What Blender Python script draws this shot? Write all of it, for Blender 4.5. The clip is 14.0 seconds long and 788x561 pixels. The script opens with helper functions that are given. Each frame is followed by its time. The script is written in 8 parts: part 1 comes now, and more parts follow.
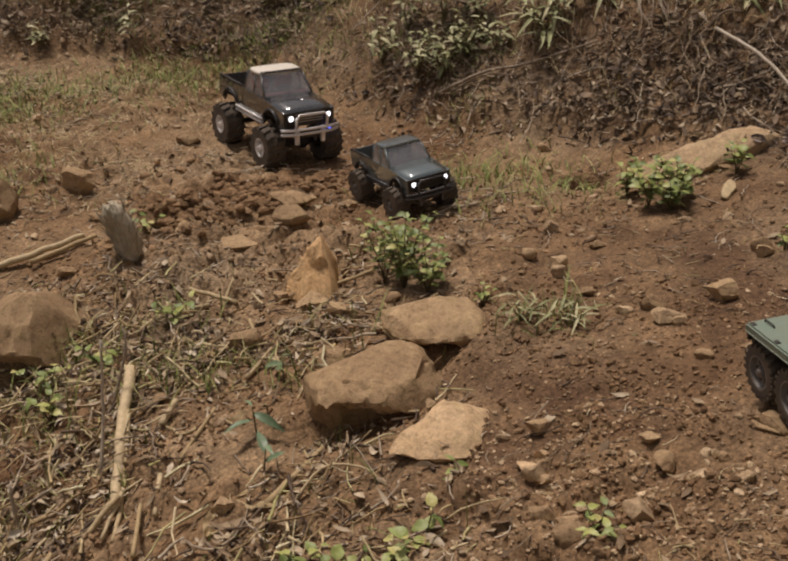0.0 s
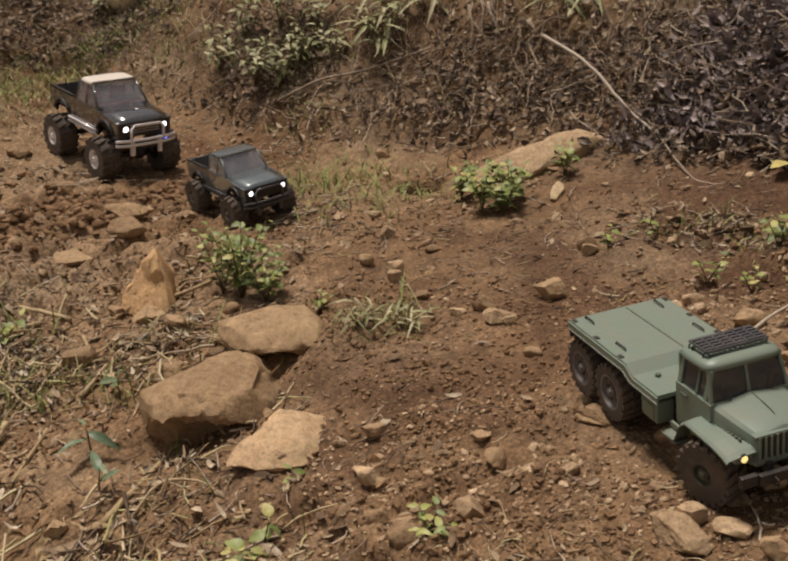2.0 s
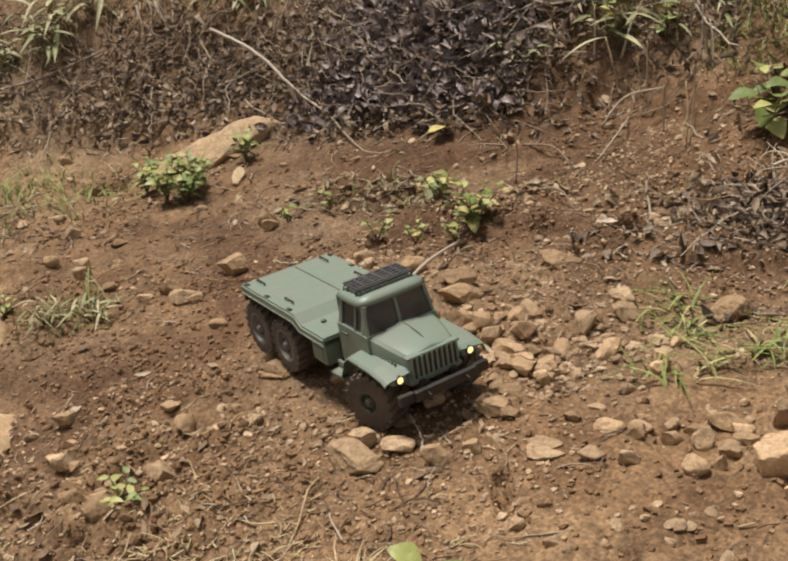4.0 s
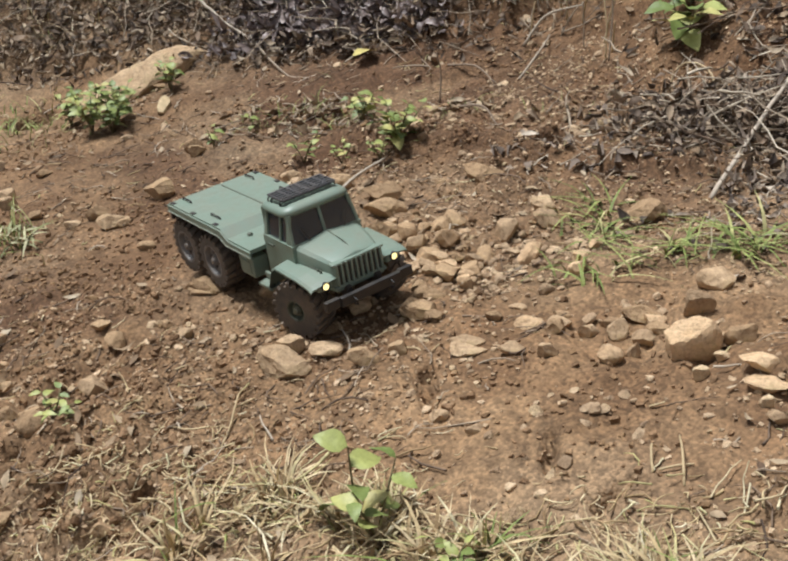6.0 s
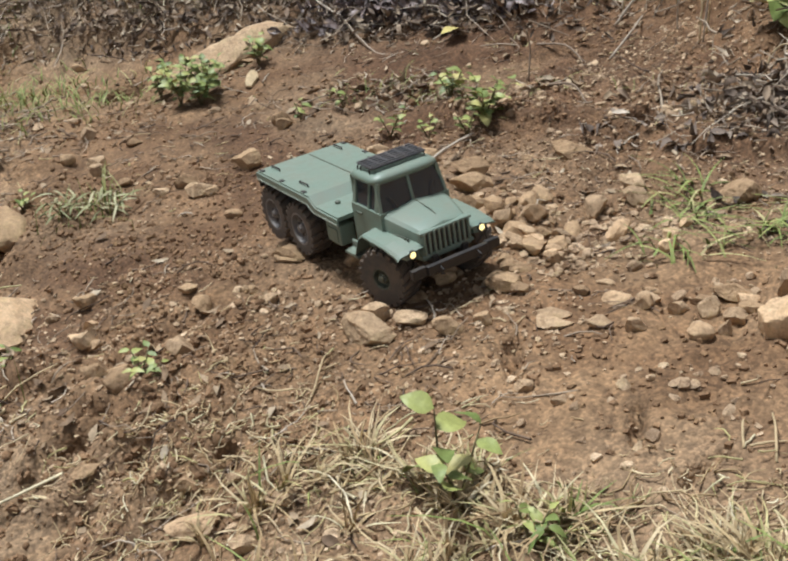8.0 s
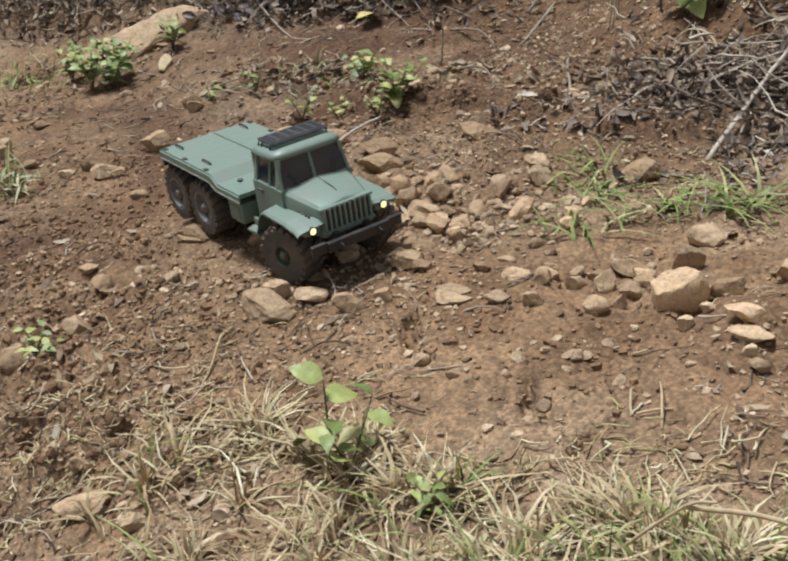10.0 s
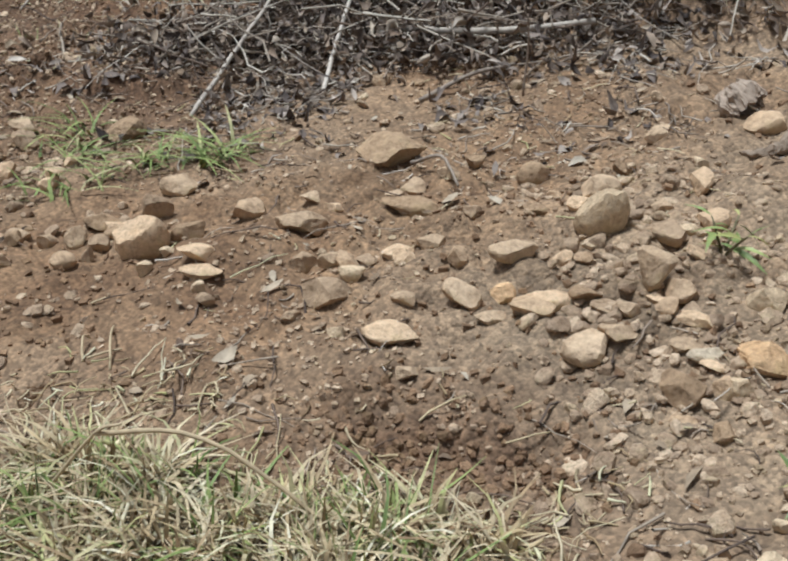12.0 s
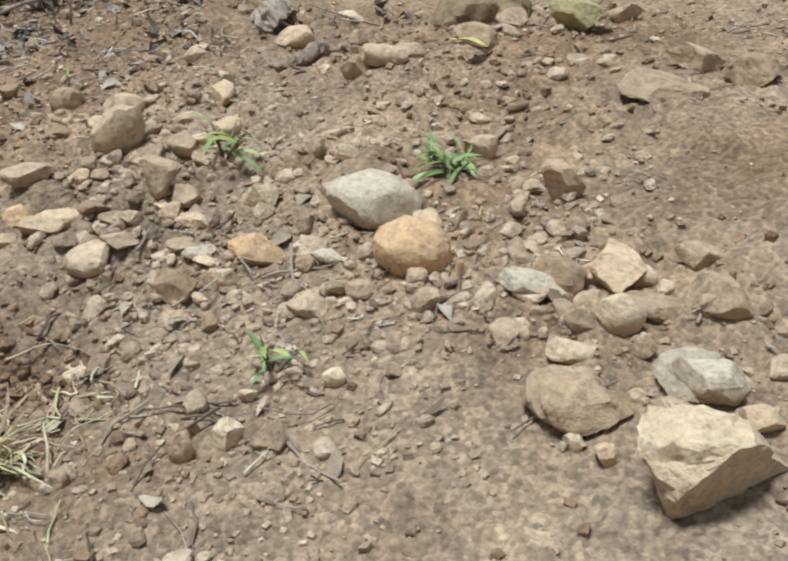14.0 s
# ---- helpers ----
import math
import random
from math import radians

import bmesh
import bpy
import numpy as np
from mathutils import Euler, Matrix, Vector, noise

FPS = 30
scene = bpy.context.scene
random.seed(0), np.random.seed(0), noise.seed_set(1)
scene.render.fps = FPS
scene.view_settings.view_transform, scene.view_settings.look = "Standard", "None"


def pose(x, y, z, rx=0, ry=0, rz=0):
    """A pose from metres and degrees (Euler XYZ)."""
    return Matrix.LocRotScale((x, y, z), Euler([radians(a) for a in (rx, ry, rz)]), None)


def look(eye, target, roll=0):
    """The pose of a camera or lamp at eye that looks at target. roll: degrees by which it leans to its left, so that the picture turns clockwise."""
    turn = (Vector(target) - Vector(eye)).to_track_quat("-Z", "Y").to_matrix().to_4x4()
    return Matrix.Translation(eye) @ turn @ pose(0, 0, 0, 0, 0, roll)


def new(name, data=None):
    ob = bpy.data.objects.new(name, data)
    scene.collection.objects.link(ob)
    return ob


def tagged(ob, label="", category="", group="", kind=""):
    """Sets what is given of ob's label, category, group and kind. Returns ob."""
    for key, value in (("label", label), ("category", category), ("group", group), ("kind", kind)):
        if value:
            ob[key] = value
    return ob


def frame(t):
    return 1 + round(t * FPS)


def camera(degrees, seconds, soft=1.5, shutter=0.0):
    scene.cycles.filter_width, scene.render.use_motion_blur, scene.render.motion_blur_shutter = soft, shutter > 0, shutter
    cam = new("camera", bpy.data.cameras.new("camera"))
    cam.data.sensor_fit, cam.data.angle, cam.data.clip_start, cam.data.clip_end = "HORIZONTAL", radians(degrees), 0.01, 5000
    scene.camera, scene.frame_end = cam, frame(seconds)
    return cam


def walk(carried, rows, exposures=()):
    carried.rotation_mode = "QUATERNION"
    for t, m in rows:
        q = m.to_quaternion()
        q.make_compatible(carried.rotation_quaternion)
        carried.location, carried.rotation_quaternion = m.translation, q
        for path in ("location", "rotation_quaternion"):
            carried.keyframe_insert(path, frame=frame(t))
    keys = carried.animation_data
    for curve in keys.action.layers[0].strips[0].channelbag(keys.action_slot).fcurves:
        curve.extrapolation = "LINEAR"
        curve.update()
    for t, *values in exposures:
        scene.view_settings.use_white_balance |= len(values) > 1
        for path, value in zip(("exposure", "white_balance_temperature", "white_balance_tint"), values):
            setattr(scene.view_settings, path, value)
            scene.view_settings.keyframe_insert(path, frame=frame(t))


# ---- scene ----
cam = camera(39.8, 14.0, soft=2.3, shutter=0.08)
# seconds, eye, target, lean to the left
PATH = [
    (0, (0.0000, 0.0000, 0.8000), (-0.0000, 1.8126, -0.0452), -0.00),
    (0.5, (0.0008, 0.0014, 0.8050), (0.0001, 1.8177, -0.0324), -0.01),
    (1, (0.0024, 0.0041, 0.8017), (0.0023, 1.8213, -0.0335), -0.04),
    (1.5, (0.0149, 0.0020, 0.8015), (0.0903, 1.8172, -0.0347), 0.19),
    (2, (0.0377, -0.0092, 0.8075), (0.2996, 1.7903, -0.0252), 1.45),
    (2.5, (0.0415, -0.0220, 0.8283), (0.4086, 1.7610, -0.0003), 4.01),
    (3, (0.0833, -0.0750, 0.8157), (0.6283, 1.6677, -0.0001), 1.98),
    (3.5, (0.0866, -0.1035, 0.7957), (0.7215, 1.6103, -0.0166), 0.23),
    (4, (0.1026, -0.1262, 0.7840), (0.8327, 1.5496, -0.0274), 0.43),
    (4.2, (0.1048, -0.1367, 0.7810), (0.8687, 1.5204, -0.0381), 0.64),
    (6.3, (0.0985, -0.1832, 0.7525), (0.9115, 1.4015, -0.1573), 0.29),
    (6.5, (0.0940, -0.1875, 0.7526), (0.9052, 1.3973, -0.1585), 0.37),
    (7, (0.0835, -0.1788, 0.7328), (0.8071, 1.4463, -0.1810), 0.29),
    (7.2, (0.0788, -0.1814, 0.7351), (0.7720, 1.4541, -0.1842), 0.06),
    (9.5, (0.0940, -0.1683, 0.7077), (0.8026, 1.4569, -0.2179), 1.04),
    (10, (0.1182, -0.1991, 0.7012), (0.9165, 1.3852, -0.2220), 1.92),
    (10.5, (0.1342, -0.2299, 0.6882), (1.0524, 1.2806, -0.2475), 2.74),
    (11, (0.1670, -0.2708, 0.6915), (1.2537, 1.1259, -0.2402), 3.67),
    (11.5, (0.1980, -0.3038, 0.6929), (1.4545, 0.9529, -0.2248), 5.50),
    (12, (0.2212, -0.3294, 0.6981), (1.5816, 0.8207, -0.2111), 6.97),
    (12.5, (0.2277, -0.3458, 0.6998), (1.6456, 0.7408, -0.1996), 7.01),
    (13, (0.2393, -0.3639, 0.6973), (1.6921, 0.6767, -0.2007), 7.27),
    (13.5, (0.2658, -0.4143, 0.6941), (1.8111, 0.4704, -0.2166), 8.70),
    (14, (0.2816, -0.4938, 0.6978), (1.9307, 0.1667, -0.2211), 9.26),
]
EXPOSURES = [(0.0, -0.08, 6750, 17), (3.0, 0.23, 6800, 17), (4.2, 0.51, 6350, 12), (6.4, 0.61, 5700, 8), (9.5, 0.57, 5550, 8), (11.5, 0.44, 5200, 7), (13.0, 0.46, 5080, 4), (14.0, 0.55, 4980, 2)]
walk(cam, [(t, look(eye, target, lean)) for t, eye, target, lean in PATH], EXPOSURES)

# ---- light: a bright overcast sky, with a wide weak sun high beyond the track ----
world = bpy.data.worlds.new("world")
scene.world = world
world.use_nodes = True
wn = world.node_tree
sky = wn.nodes.new("ShaderNodeTexSky")
sky.sky_type, sky.sun_disc = "NISHITA", False
sky.sun_elevation, sky.sun_rotation = radians(68), radians(-37)
sky.air_density, sky.dust_density, sky.ozone_density = 1.0, 4.0, 0.6
wash = wn.nodes.new("ShaderNodeMixRGB")
wash.inputs["Fac"].default_value = 0.55
wash.inputs["Color2"].default_value = (9.5, 9.2, 8.6, 1)
wn.links.new(sky.outputs["Color"], wash.inputs["Color1"])
wn.links.new(wash.outputs["Color"], wn.nodes["Background"].inputs["Color"])
wn.nodes["Background"].inputs["Strength"].default_value = 0.037
sun = new("sun", bpy.data.lights.new("sun", "SUN"))
sun.data.energy, sun.data.angle, sun.data.color = 3.25, radians(14), (1.0, 0.94, 0.86)
sun.matrix_world = look((-0.6, 2.6, 5.0), (0.6, 1.0, 0.0))


# ---- materials ----
def node_tree(name):
    m = bpy.data.materials.new(name)
    m.use_nodes = True
    return m, m.node_tree.nodes, m.node_tree.links, m.node_tree.nodes["Principled BSDF"]


def ramp_of(nodes, stops):
    r = nodes.new("ShaderNodeValToRGB")
    els = r.color_ramp.elements
    while len(els) < len(stops):
        els.new(0.5)
    for el, (at, col) in zip(els, stops):
        el.position, el.color = at, (*col, 1)
    return r


def noise_of(nodes, links, scale, detail=4.0, rough=0.6, coord="Object"):
    tc = nodes.new("ShaderNodeTexCoord")
    n = nodes.new("ShaderNodeTexNoise")
    n.inputs["Scale"].default_value, n.inputs["Detail"].default_value, n.inputs["Roughness"].default_value = scale, detail, rough
    links.new(tc.outputs[coord], n.inputs["Vector"])
    return n


def blend(nodes, links, kind, fac, a, b):
    m = nodes.new("ShaderNodeMixRGB")
    m.blend_type = kind
    for socket, v in (("Fac", fac), ("Color1", a), ("Color2", b)):
        if isinstance(v, (int, float)):
            m.inputs[socket].default_value = v
        elif isinstance(v, tuple):
            m.inputs[socket].default_value = (*v, 1)
        else:
            links.new(v, m.inputs[socket])
    return m.outputs["Color"]


def bump_of(nodes, links, bsdf, height, strength, distance):
    b = nodes.new("ShaderNodeBump")
    b.inputs["Strength"].default_value, b.inputs["Distance"].default_value = strength, distance
    links.new(height, b.inputs["Height"])
    links.new(b.outputs["Normal"], bsdf.inputs["Normal"])


def crumbs_of(nodes, links, scale, wobble):
    """Round grains of uneven size: cell colours and the distance to the middle of each grain."""
    tc = nodes.new("ShaderNodeTexCoord")
    n = noise_of(nodes, links, scale * 0.7, 2, 0.5)
    add = nodes.new("ShaderNodeMixRGB")
    add.blend_type = "ADD"
    add.inputs["Fac"].default_value = wobble
    links.new(tc.outputs["Object"], add.inputs["Color1"])
    links.new(n.outputs["Color"], add.inputs["Color2"])
    v = nodes.new("ShaderNodeTexVoronoi")
    v.inputs["Scale"].default_value = scale
    links.new(add.outputs["Color"], v.inputs["Vector"])
    return v


def soil_material():
    m, n, l, s = node_tree("bare_soil")
    big = noise_of(n, l, 1.7, 5, 0.6)
    mid = noise_of(n, l, 9, 5, 0.55)
    fine = noise_of(n, l, 190, 3, 0.6)
    coarse, grain = crumbs_of(n, l, 75, 0.012), crumbs_of(n, l, 210, 0.004)
    a = ramp_of(n, [(0.33, (0.155, 0.088, 0.046)), (0.46, (0.23, 0.148, 0.083)), (0.6, (0.275, 0.194, 0.12)), (0.72, (0.25, 0.188, 0.122))])
    l.new(big.outputs["Fac"], a.inputs["Fac"])
    b = ramp_of(n, [(0.32, (0.74, 0.7, 0.67)), (0.5, (0.99, 0.97, 0.95)), (0.68, (1.2, 1.18, 1.15))])
    l.new(mid.outputs["Fac"], b.inputs["Fac"])
    c = ramp_of(n, [(0.32, (0.7, 0.7, 0.7)), (0.5, (1, 1, 1)), (0.68, (1.3, 1.28, 1.25))])
    l.new(fine.outputs["Fac"], c.inputs["Fac"])
    tint = []
    for v, lo, hi in ((coarse, 0.85, 1.12), (grain, 0.74, 1.24)):
        bw = n.new("ShaderNodeRGBToBW")
        l.new(v.outputs["Color"], bw.inputs["Color"])
        t = ramp_of(n, [(0.2, (lo, lo, lo)), (0.8, (hi, hi, hi * 0.98))])
        l.new(bw.outputs["Val"], t.inputs["Fac"])
        tint.append(t.outputs["Color"])
    wear = blend(n, l, "MULTIPLY", 1.0, blend(n, l, "MULTIPLY", 1.0, b.outputs["Color"], c.outputs["Color"]), blend(n, l, "MULTIPLY", 1.0, tint[0], tint[1]))
    col = blend(n, l, "MULTIPLY", 1.0, a.outputs["Color"], wear)
    humus_and_dark = n.new("ShaderNodeAttribute")
    humus_and_dark.attribute_name = "humus_and_dark"
    col = blend(n, l, "MIX", humus_and_dark.outputs["Fac"], col, blend(n, l, "MULTIPLY", 1.0, (0.108, 0.061, 0.035), wear))
    l.new(col, s.inputs["Base Color"])
    s.inputs["Roughness"].default_value = 0.93
    s.inputs["Specular IOR Level"].default_value = 0.2
    # relief: rounded crumbs, then grains, then fine grit
    high = blend(n, l, "SUBTRACT", 1.0, (1, 1, 1), coarse.outputs["Distance"])
    high = blend(n, l, "SUBTRACT", 0.45, high, grain.outputs["Distance"])
    high = blend(n, l, "ADD", 0.3, high, fine.outputs["Fac"])
    # loose in some places, trodden flat in others
    loose = noise_of(n, l, 3.2, 4, 0.6)
    amount = ramp_of(n, [(0.4, (0.25, 0.25, 0.25)), (0.6, (1, 1, 1))])
    l.new(loose.outputs["Fac"], amount.inputs["Fac"])
    bump_of(n, l, s, high, 0.85, 0.0048)
    l.new(amount.outputs["Color"], [x for x in n if x.bl_idname == "ShaderNodeBump"][0].inputs["Strength"])
    return m


def stone_material(name, dark, light, scale=22, per_object=True, rough=0.85, dust=0.4):
    m, n, l, s = node_tree(name)
    a = noise_of(n, l, scale, 7, 0.65)
    f = noise_of(n, l, scale * 9, 4, 0.7)
    r = ramp_of(n, [(0.3, dark), (0.66, light)])
    l.new(a.outputs["Fac"], r.inputs["Fac"])
    g = ramp_of(n, [(0.32, (0.78, 0.76, 0.74)), (0.5, (0.99, 0.98, 0.97)), (0.66, (1.12, 1.12, 1.1))])
    l.new(f.outputs["Fac"], g.inputs["Fac"])
    col = blend(n, l, "MULTIPLY", 0.9, r.outputs["Color"], g.outputs["Color"])
    if per_object:
        info = n.new("ShaderNodeObjectInfo").outputs["Random"]
    else:
        info = n.new("ShaderNodeNewGeometry").outputs["Random Per Island"]
    v = ramp_of(n, [(0, (0.78, 0.74, 0.7)) if per_object else (0, (0.66, 0.61, 0.57)), (0.5, (1.0, 0.96, 0.91)), (1, (1.2, 1.18, 1.15)) if per_object else (1, (1.4, 1.38, 1.34))])
    l.new(info, v.inputs["Fac"])
    col = blend(n, l, "MULTIPLY", 1.0, col, v.outputs["Color"])
    # dark pits and flecks in the stone's skin
    pits = noise_of(n, l, scale * 3.1, 6, 0.78)
    pr = ramp_of(n, [(0.36, (0.62, 0.58, 0.52)), (0.45, (1.06, 1.05, 1.02)), (0.64, (1.3, 1.27, 1.2))])
    l.new(pits.outputs["Fac"], pr.inputs["Fac"])
    col = blend(n, l, "MULTIPLY", 0.85, col, pr.outputs["Color"])
    # soil dust caught in the hollows of the stone's own relief
    film = noise_of(n, l, scale * 0.6, 5, 0.65)
    dr = ramp_of(n, [(0.46, (0, 0, 0)), (0.66, (dust, dust, dust))])
    l.new(film.outputs["Fac"], dr.inputs["Fac"])
    col = blend(n, l, "MIX", dr.outputs["Color"], col, (0.27, 0.175, 0.1))
    # olive lichen and dark weathering in blotches
    moss = noise_of(n, l, scale * 0.9, 6, 0.72)
    mr = ramp_of(n, [(0.52, (0, 0, 0)), (0.62, (0.45, 0.45, 0.45))])
    l.new(moss.outputs["Fac"], mr.inputs["Fac"])
    col = blend(n, l, "MIX", mr.outputs["Color"], col, blend(n, l, "MULTIPLY", 1.0, col, (0.62, 0.66, 0.5)))
    l.new(col, s.inputs["Base Color"])
    s.inputs["Roughness"].default_value = rough
    s.inputs["Specular IOR Level"].default_value = 0.25
    bump_of(n, l, s, blend(n, l, "ADD", 0.3, blend(n, l, "ADD", 0.6, a.outputs["Fac"], pits.outputs["Fac"]), f.outputs["Fac"]), 0.8, 0.007)
    return m


def island_material(name, stops, rough=0.8, grain=60.0, translucent=0.0):
    """Colours spread piece by piece over a joined mesh of leaves, twigs or blades."""
    m, n, l, s = node_tree(name)
    info = n.new("ShaderNodeNewGeometry").outputs["Random Per Island"]
    r = ramp_of(n, stops)
    l.new(info, r.inputs["Fac"])
    f = noise_of(n, l, grain, 4, 0.65)
    g = ramp_of(n, [(0.3, (0.55, 0.55, 0.55)), (0.68, (1.25, 1.25, 1.25))])
    l.new(f.outputs["Fac"], g.inputs["Fac"])
    l.new(blend(n, l, "MULTIPLY", 0.85, r.outputs["Color"], g.outputs["Color"]), s.inputs["Base Color"])
    s.inputs["Roughness"].default_value = rough
    s.inputs["Specular IOR Level"].default_value = 0.25
    bump_of(n, l, s, f.outputs["Fac"], 0.4, 0.002)
    return m


def object_material(name, stops, rough=0.6, grain=70.0, metal=0.0, spec=0.4, bump=0.3):
    """Colour spread object by object, with grain."""
    m, n, l, s = node_tree(name)
    info = n.new("ShaderNodeObjectInfo").outputs["Random"]
    r = ramp_of(n, stops)
    l.new(info, r.inputs["Fac"])
    f = noise_of(n, l, grain, 5, 0.65)
    g = ramp_of(n, [(0.3, (0.7, 0.7, 0.68)), (0.7, (1.18, 1.18, 1.18))])
    l.new(f.outputs["Fac"], g.inputs["Fac"])
    l.new(blend(n, l, "MULTIPLY", 0.8, r.outputs["Color"], g.outputs["Color"]), s.inputs["Base Color"])
    s.inputs["Roughness"].default_value, s.inputs["Metallic"].default_value = rough, metal
    s.inputs["Specular IOR Level"].default_value = spec
    bump_of(n, l, s, f.outputs["Fac"], bump, 0.001)
    return m


def toy_material(name, colour, rough, dust=0.35, metal=0.0, coat=0.0):
    """Moulded plastic or rubber with a film of brown dust in patches."""
    m, n, l, s = node_tree(name)
    a = noise_of(n, l, 28, 6, 0.7)
    f = noise_of(n, l, 420, 3, 0.6)
    r = ramp_of(n, [(0.36, (0.12 * dust,) * 3), (0.7, (dust, dust, dust))])
    l.new(a.outputs["Fac"], r.inputs["Fac"])
    l.new(blend(n, l, "MIX", r.outputs["Color"], colour, (0.21, 0.15, 0.1)), s.inputs["Base Color"])
    rr = ramp_of(n, [(0.35, (rough, rough, rough)), (0.7, (min(1, rough + 0.25),) * 3)])
    l.new(a.outputs["Fac"], rr.inputs["Fac"])
    l.new(rr.outputs["Color"], s.inputs["Roughness"])
    s.inputs["Metallic"].default_value, s.inputs["Coat Weight"].default_value = metal, coat
    bump_of(n, l, s, f.outputs["Fac"], 0.12, 0.0006)
    return m


def lamp_material(name, colour, strength):
    m, n, l, s = node_tree(name)
    s.inputs["Base Color"].default_value = (*colour, 1)
    s.inputs["Emission Color"].default_value = (*colour, 1)
    s.inputs["Emission Strength"].default_value = strength
    return m


def glass_material(name, tint):
    m, n, l, s = node_tree(name)
    s.inputs["Base Color"].default_value = (*tint, 1)
    s.inputs["Roughness"].default_value, s.inputs["Transmission Weight"].default_value, s.inputs["IOR"].default_value = 0.06, 0.85, 1.3
    return m


SOIL = soil_material()
TAN = stone_material("tan_stone", (0.34, 0.24, 0.145), (0.55, 0.425, 0.29))
GREY = stone_material("grey_stone", (0.42, 0.35, 0.25), (0.57, 0.485, 0.36), dust=0.4)
OCHRE = stone_material("ochre_stone", (0.47, 0.3, 0.15), (0.66, 0.465, 0.275), dust=0.25)
BROWN = stone_material("brown_stone", (0.25, 0.17, 0.1), (0.45, 0.33, 0.205), dust=0.45)
PALE = stone_material("pale_stone", (0.46, 0.35, 0.22), (0.66, 0.53, 0.36), dust=0.4)
PEACH = stone_material("peach_stone", (0.46, 0.325, 0.195), (0.64, 0.485, 0.325), dust=0.35)
MOSSY = stone_material("mossy_stone", (0.36, 0.3, 0.13), (0.56, 0.48, 0.26), dust=0.3)
EARTH = stone_material("caked_earth", (0.15, 0.105, 0.06), (0.27, 0.2, 0.12), rough=0.95, dust=0.3)
RUBBLE = stone_material("rubble", (0.31, 0.22, 0.138), (0.54, 0.425, 0.3), 40, False, dust=0.45)
CLOD = stone_material("soil_clods", (0.175, 0.108, 0.06), (0.28, 0.185, 0.11), 40, False, 0.95)
LITTER = island_material("dead_leaves", [(0, (0.065, 0.048, 0.036)), (0.35, (0.15, 0.108, 0.076)), (0.65, (0.26, 0.185, 0.122)), (0.86, (0.37, 0.285, 0.195)), (1, (0.48, 0.39, 0.28))], 0.75)
MOULD = island_material("dark_rotting_leaves", [(0, (0.11, 0.086, 0.082)), (0.4, (0.215, 0.17, 0.155)), (0.75, (0.34, 0.275, 0.25)), (0.93, (0.48, 0.4, 0.355)), (1, (0.58, 0.5, 0.42))], 0.42)
GREYLEAF = island_material("grey_brown_leaves", [(0, (0.08, 0.06, 0.048)), (0.4, (0.17, 0.13, 0.1)), (0.75, (0.29, 0.23, 0.175)), (0.93, (0.43, 0.35, 0.27)), (1, (0.54, 0.46, 0.36))], 0.8)
DRYLEAF = island_material("pale_dry_leaves", [(0, (0.12, 0.075, 0.045)), (0.4, (0.26, 0.18, 0.105)), (0.8, (0.38, 0.29, 0.185)), (1, (0.46, 0.38, 0.27))], 0.75)
CHAFF = island_material("pale_chaff", [(0, (0.2, 0.13, 0.075)), (0.4, (0.36, 0.265, 0.165)), (0.8, (0.5, 0.4, 0.275)), (1, (0.64, 0.56, 0.44))], 0.75)
TWIG = island_material("dry_twigs", [(0, (0.08, 0.055, 0.04)), (0.5, (0.2, 0.14, 0.095)), (0.8, (0.38, 0.3, 0.21)), (1, (0.58, 0.49, 0.38))], 0.85)
PALETWIG = island_material("bleached_twigs", [(0, (0.2, 0.152, 0.108)), (0.5, (0.38, 0.305, 0.22)), (1, (0.6, 0.52, 0.4))], 0.85)
STRAW = island_material("dry_grass", [(0, (0.26, 0.17, 0.085)), (0.3, (0.46, 0.345, 0.18)), (0.74, (0.64, 0.52, 0.32)), (0.86, (0.44, 0.4, 0.16)), (1, (0.74, 0.65, 0.45))], 0.7)
GRASS = island_material("green_grass", [(0, (0.13, 0.17, 0.045)), (0.5, (0.24, 0.29, 0.08)), (0.85, (0.36, 0.37, 0.13)), (1, (0.48, 0.42, 0.21))], 0.6)
LEAF = object_material("green_leaf", [(0, (0.13, 0.175, 0.045)), (0.5, (0.245, 0.29, 0.085)), (0.85, (0.38, 0.39, 0.12)), (1, (0.48, 0.42, 0.16))], 0.5, 90)
YELLOWLEAF = object_material("yellow_leaf", [(0, (0.5, 0.42, 0.14)), (1, (0.58, 0.5, 0.2))], 0.6, 90)
PALELEAF = object_material("pale_weed_leaf", [(0, (0.2, 0.22, 0.09)), (0.5, (0.34, 0.34, 0.17)), (1, (0.52, 0.48, 0.29))], 0.6, 90)
BLUELEAF = object_material("blue_green_leaf", [(0, (0.12, 0.175, 0.095)), (1, (0.2, 0.265, 0.15))], 0.45, 90)
STALK = object_material("plant_stem", [(0, (0.12, 0.1, 0.045)), (1, (0.2, 0.17, 0.08))], 0.7)
BARK = object_material("weathered_branch", [(0, (0.22, 0.16, 0.11)), (0.6, (0.34, 0.27, 0.2)), (1, (0.48, 0.41, 0.32))], 0.85, 120, bump=0.8)
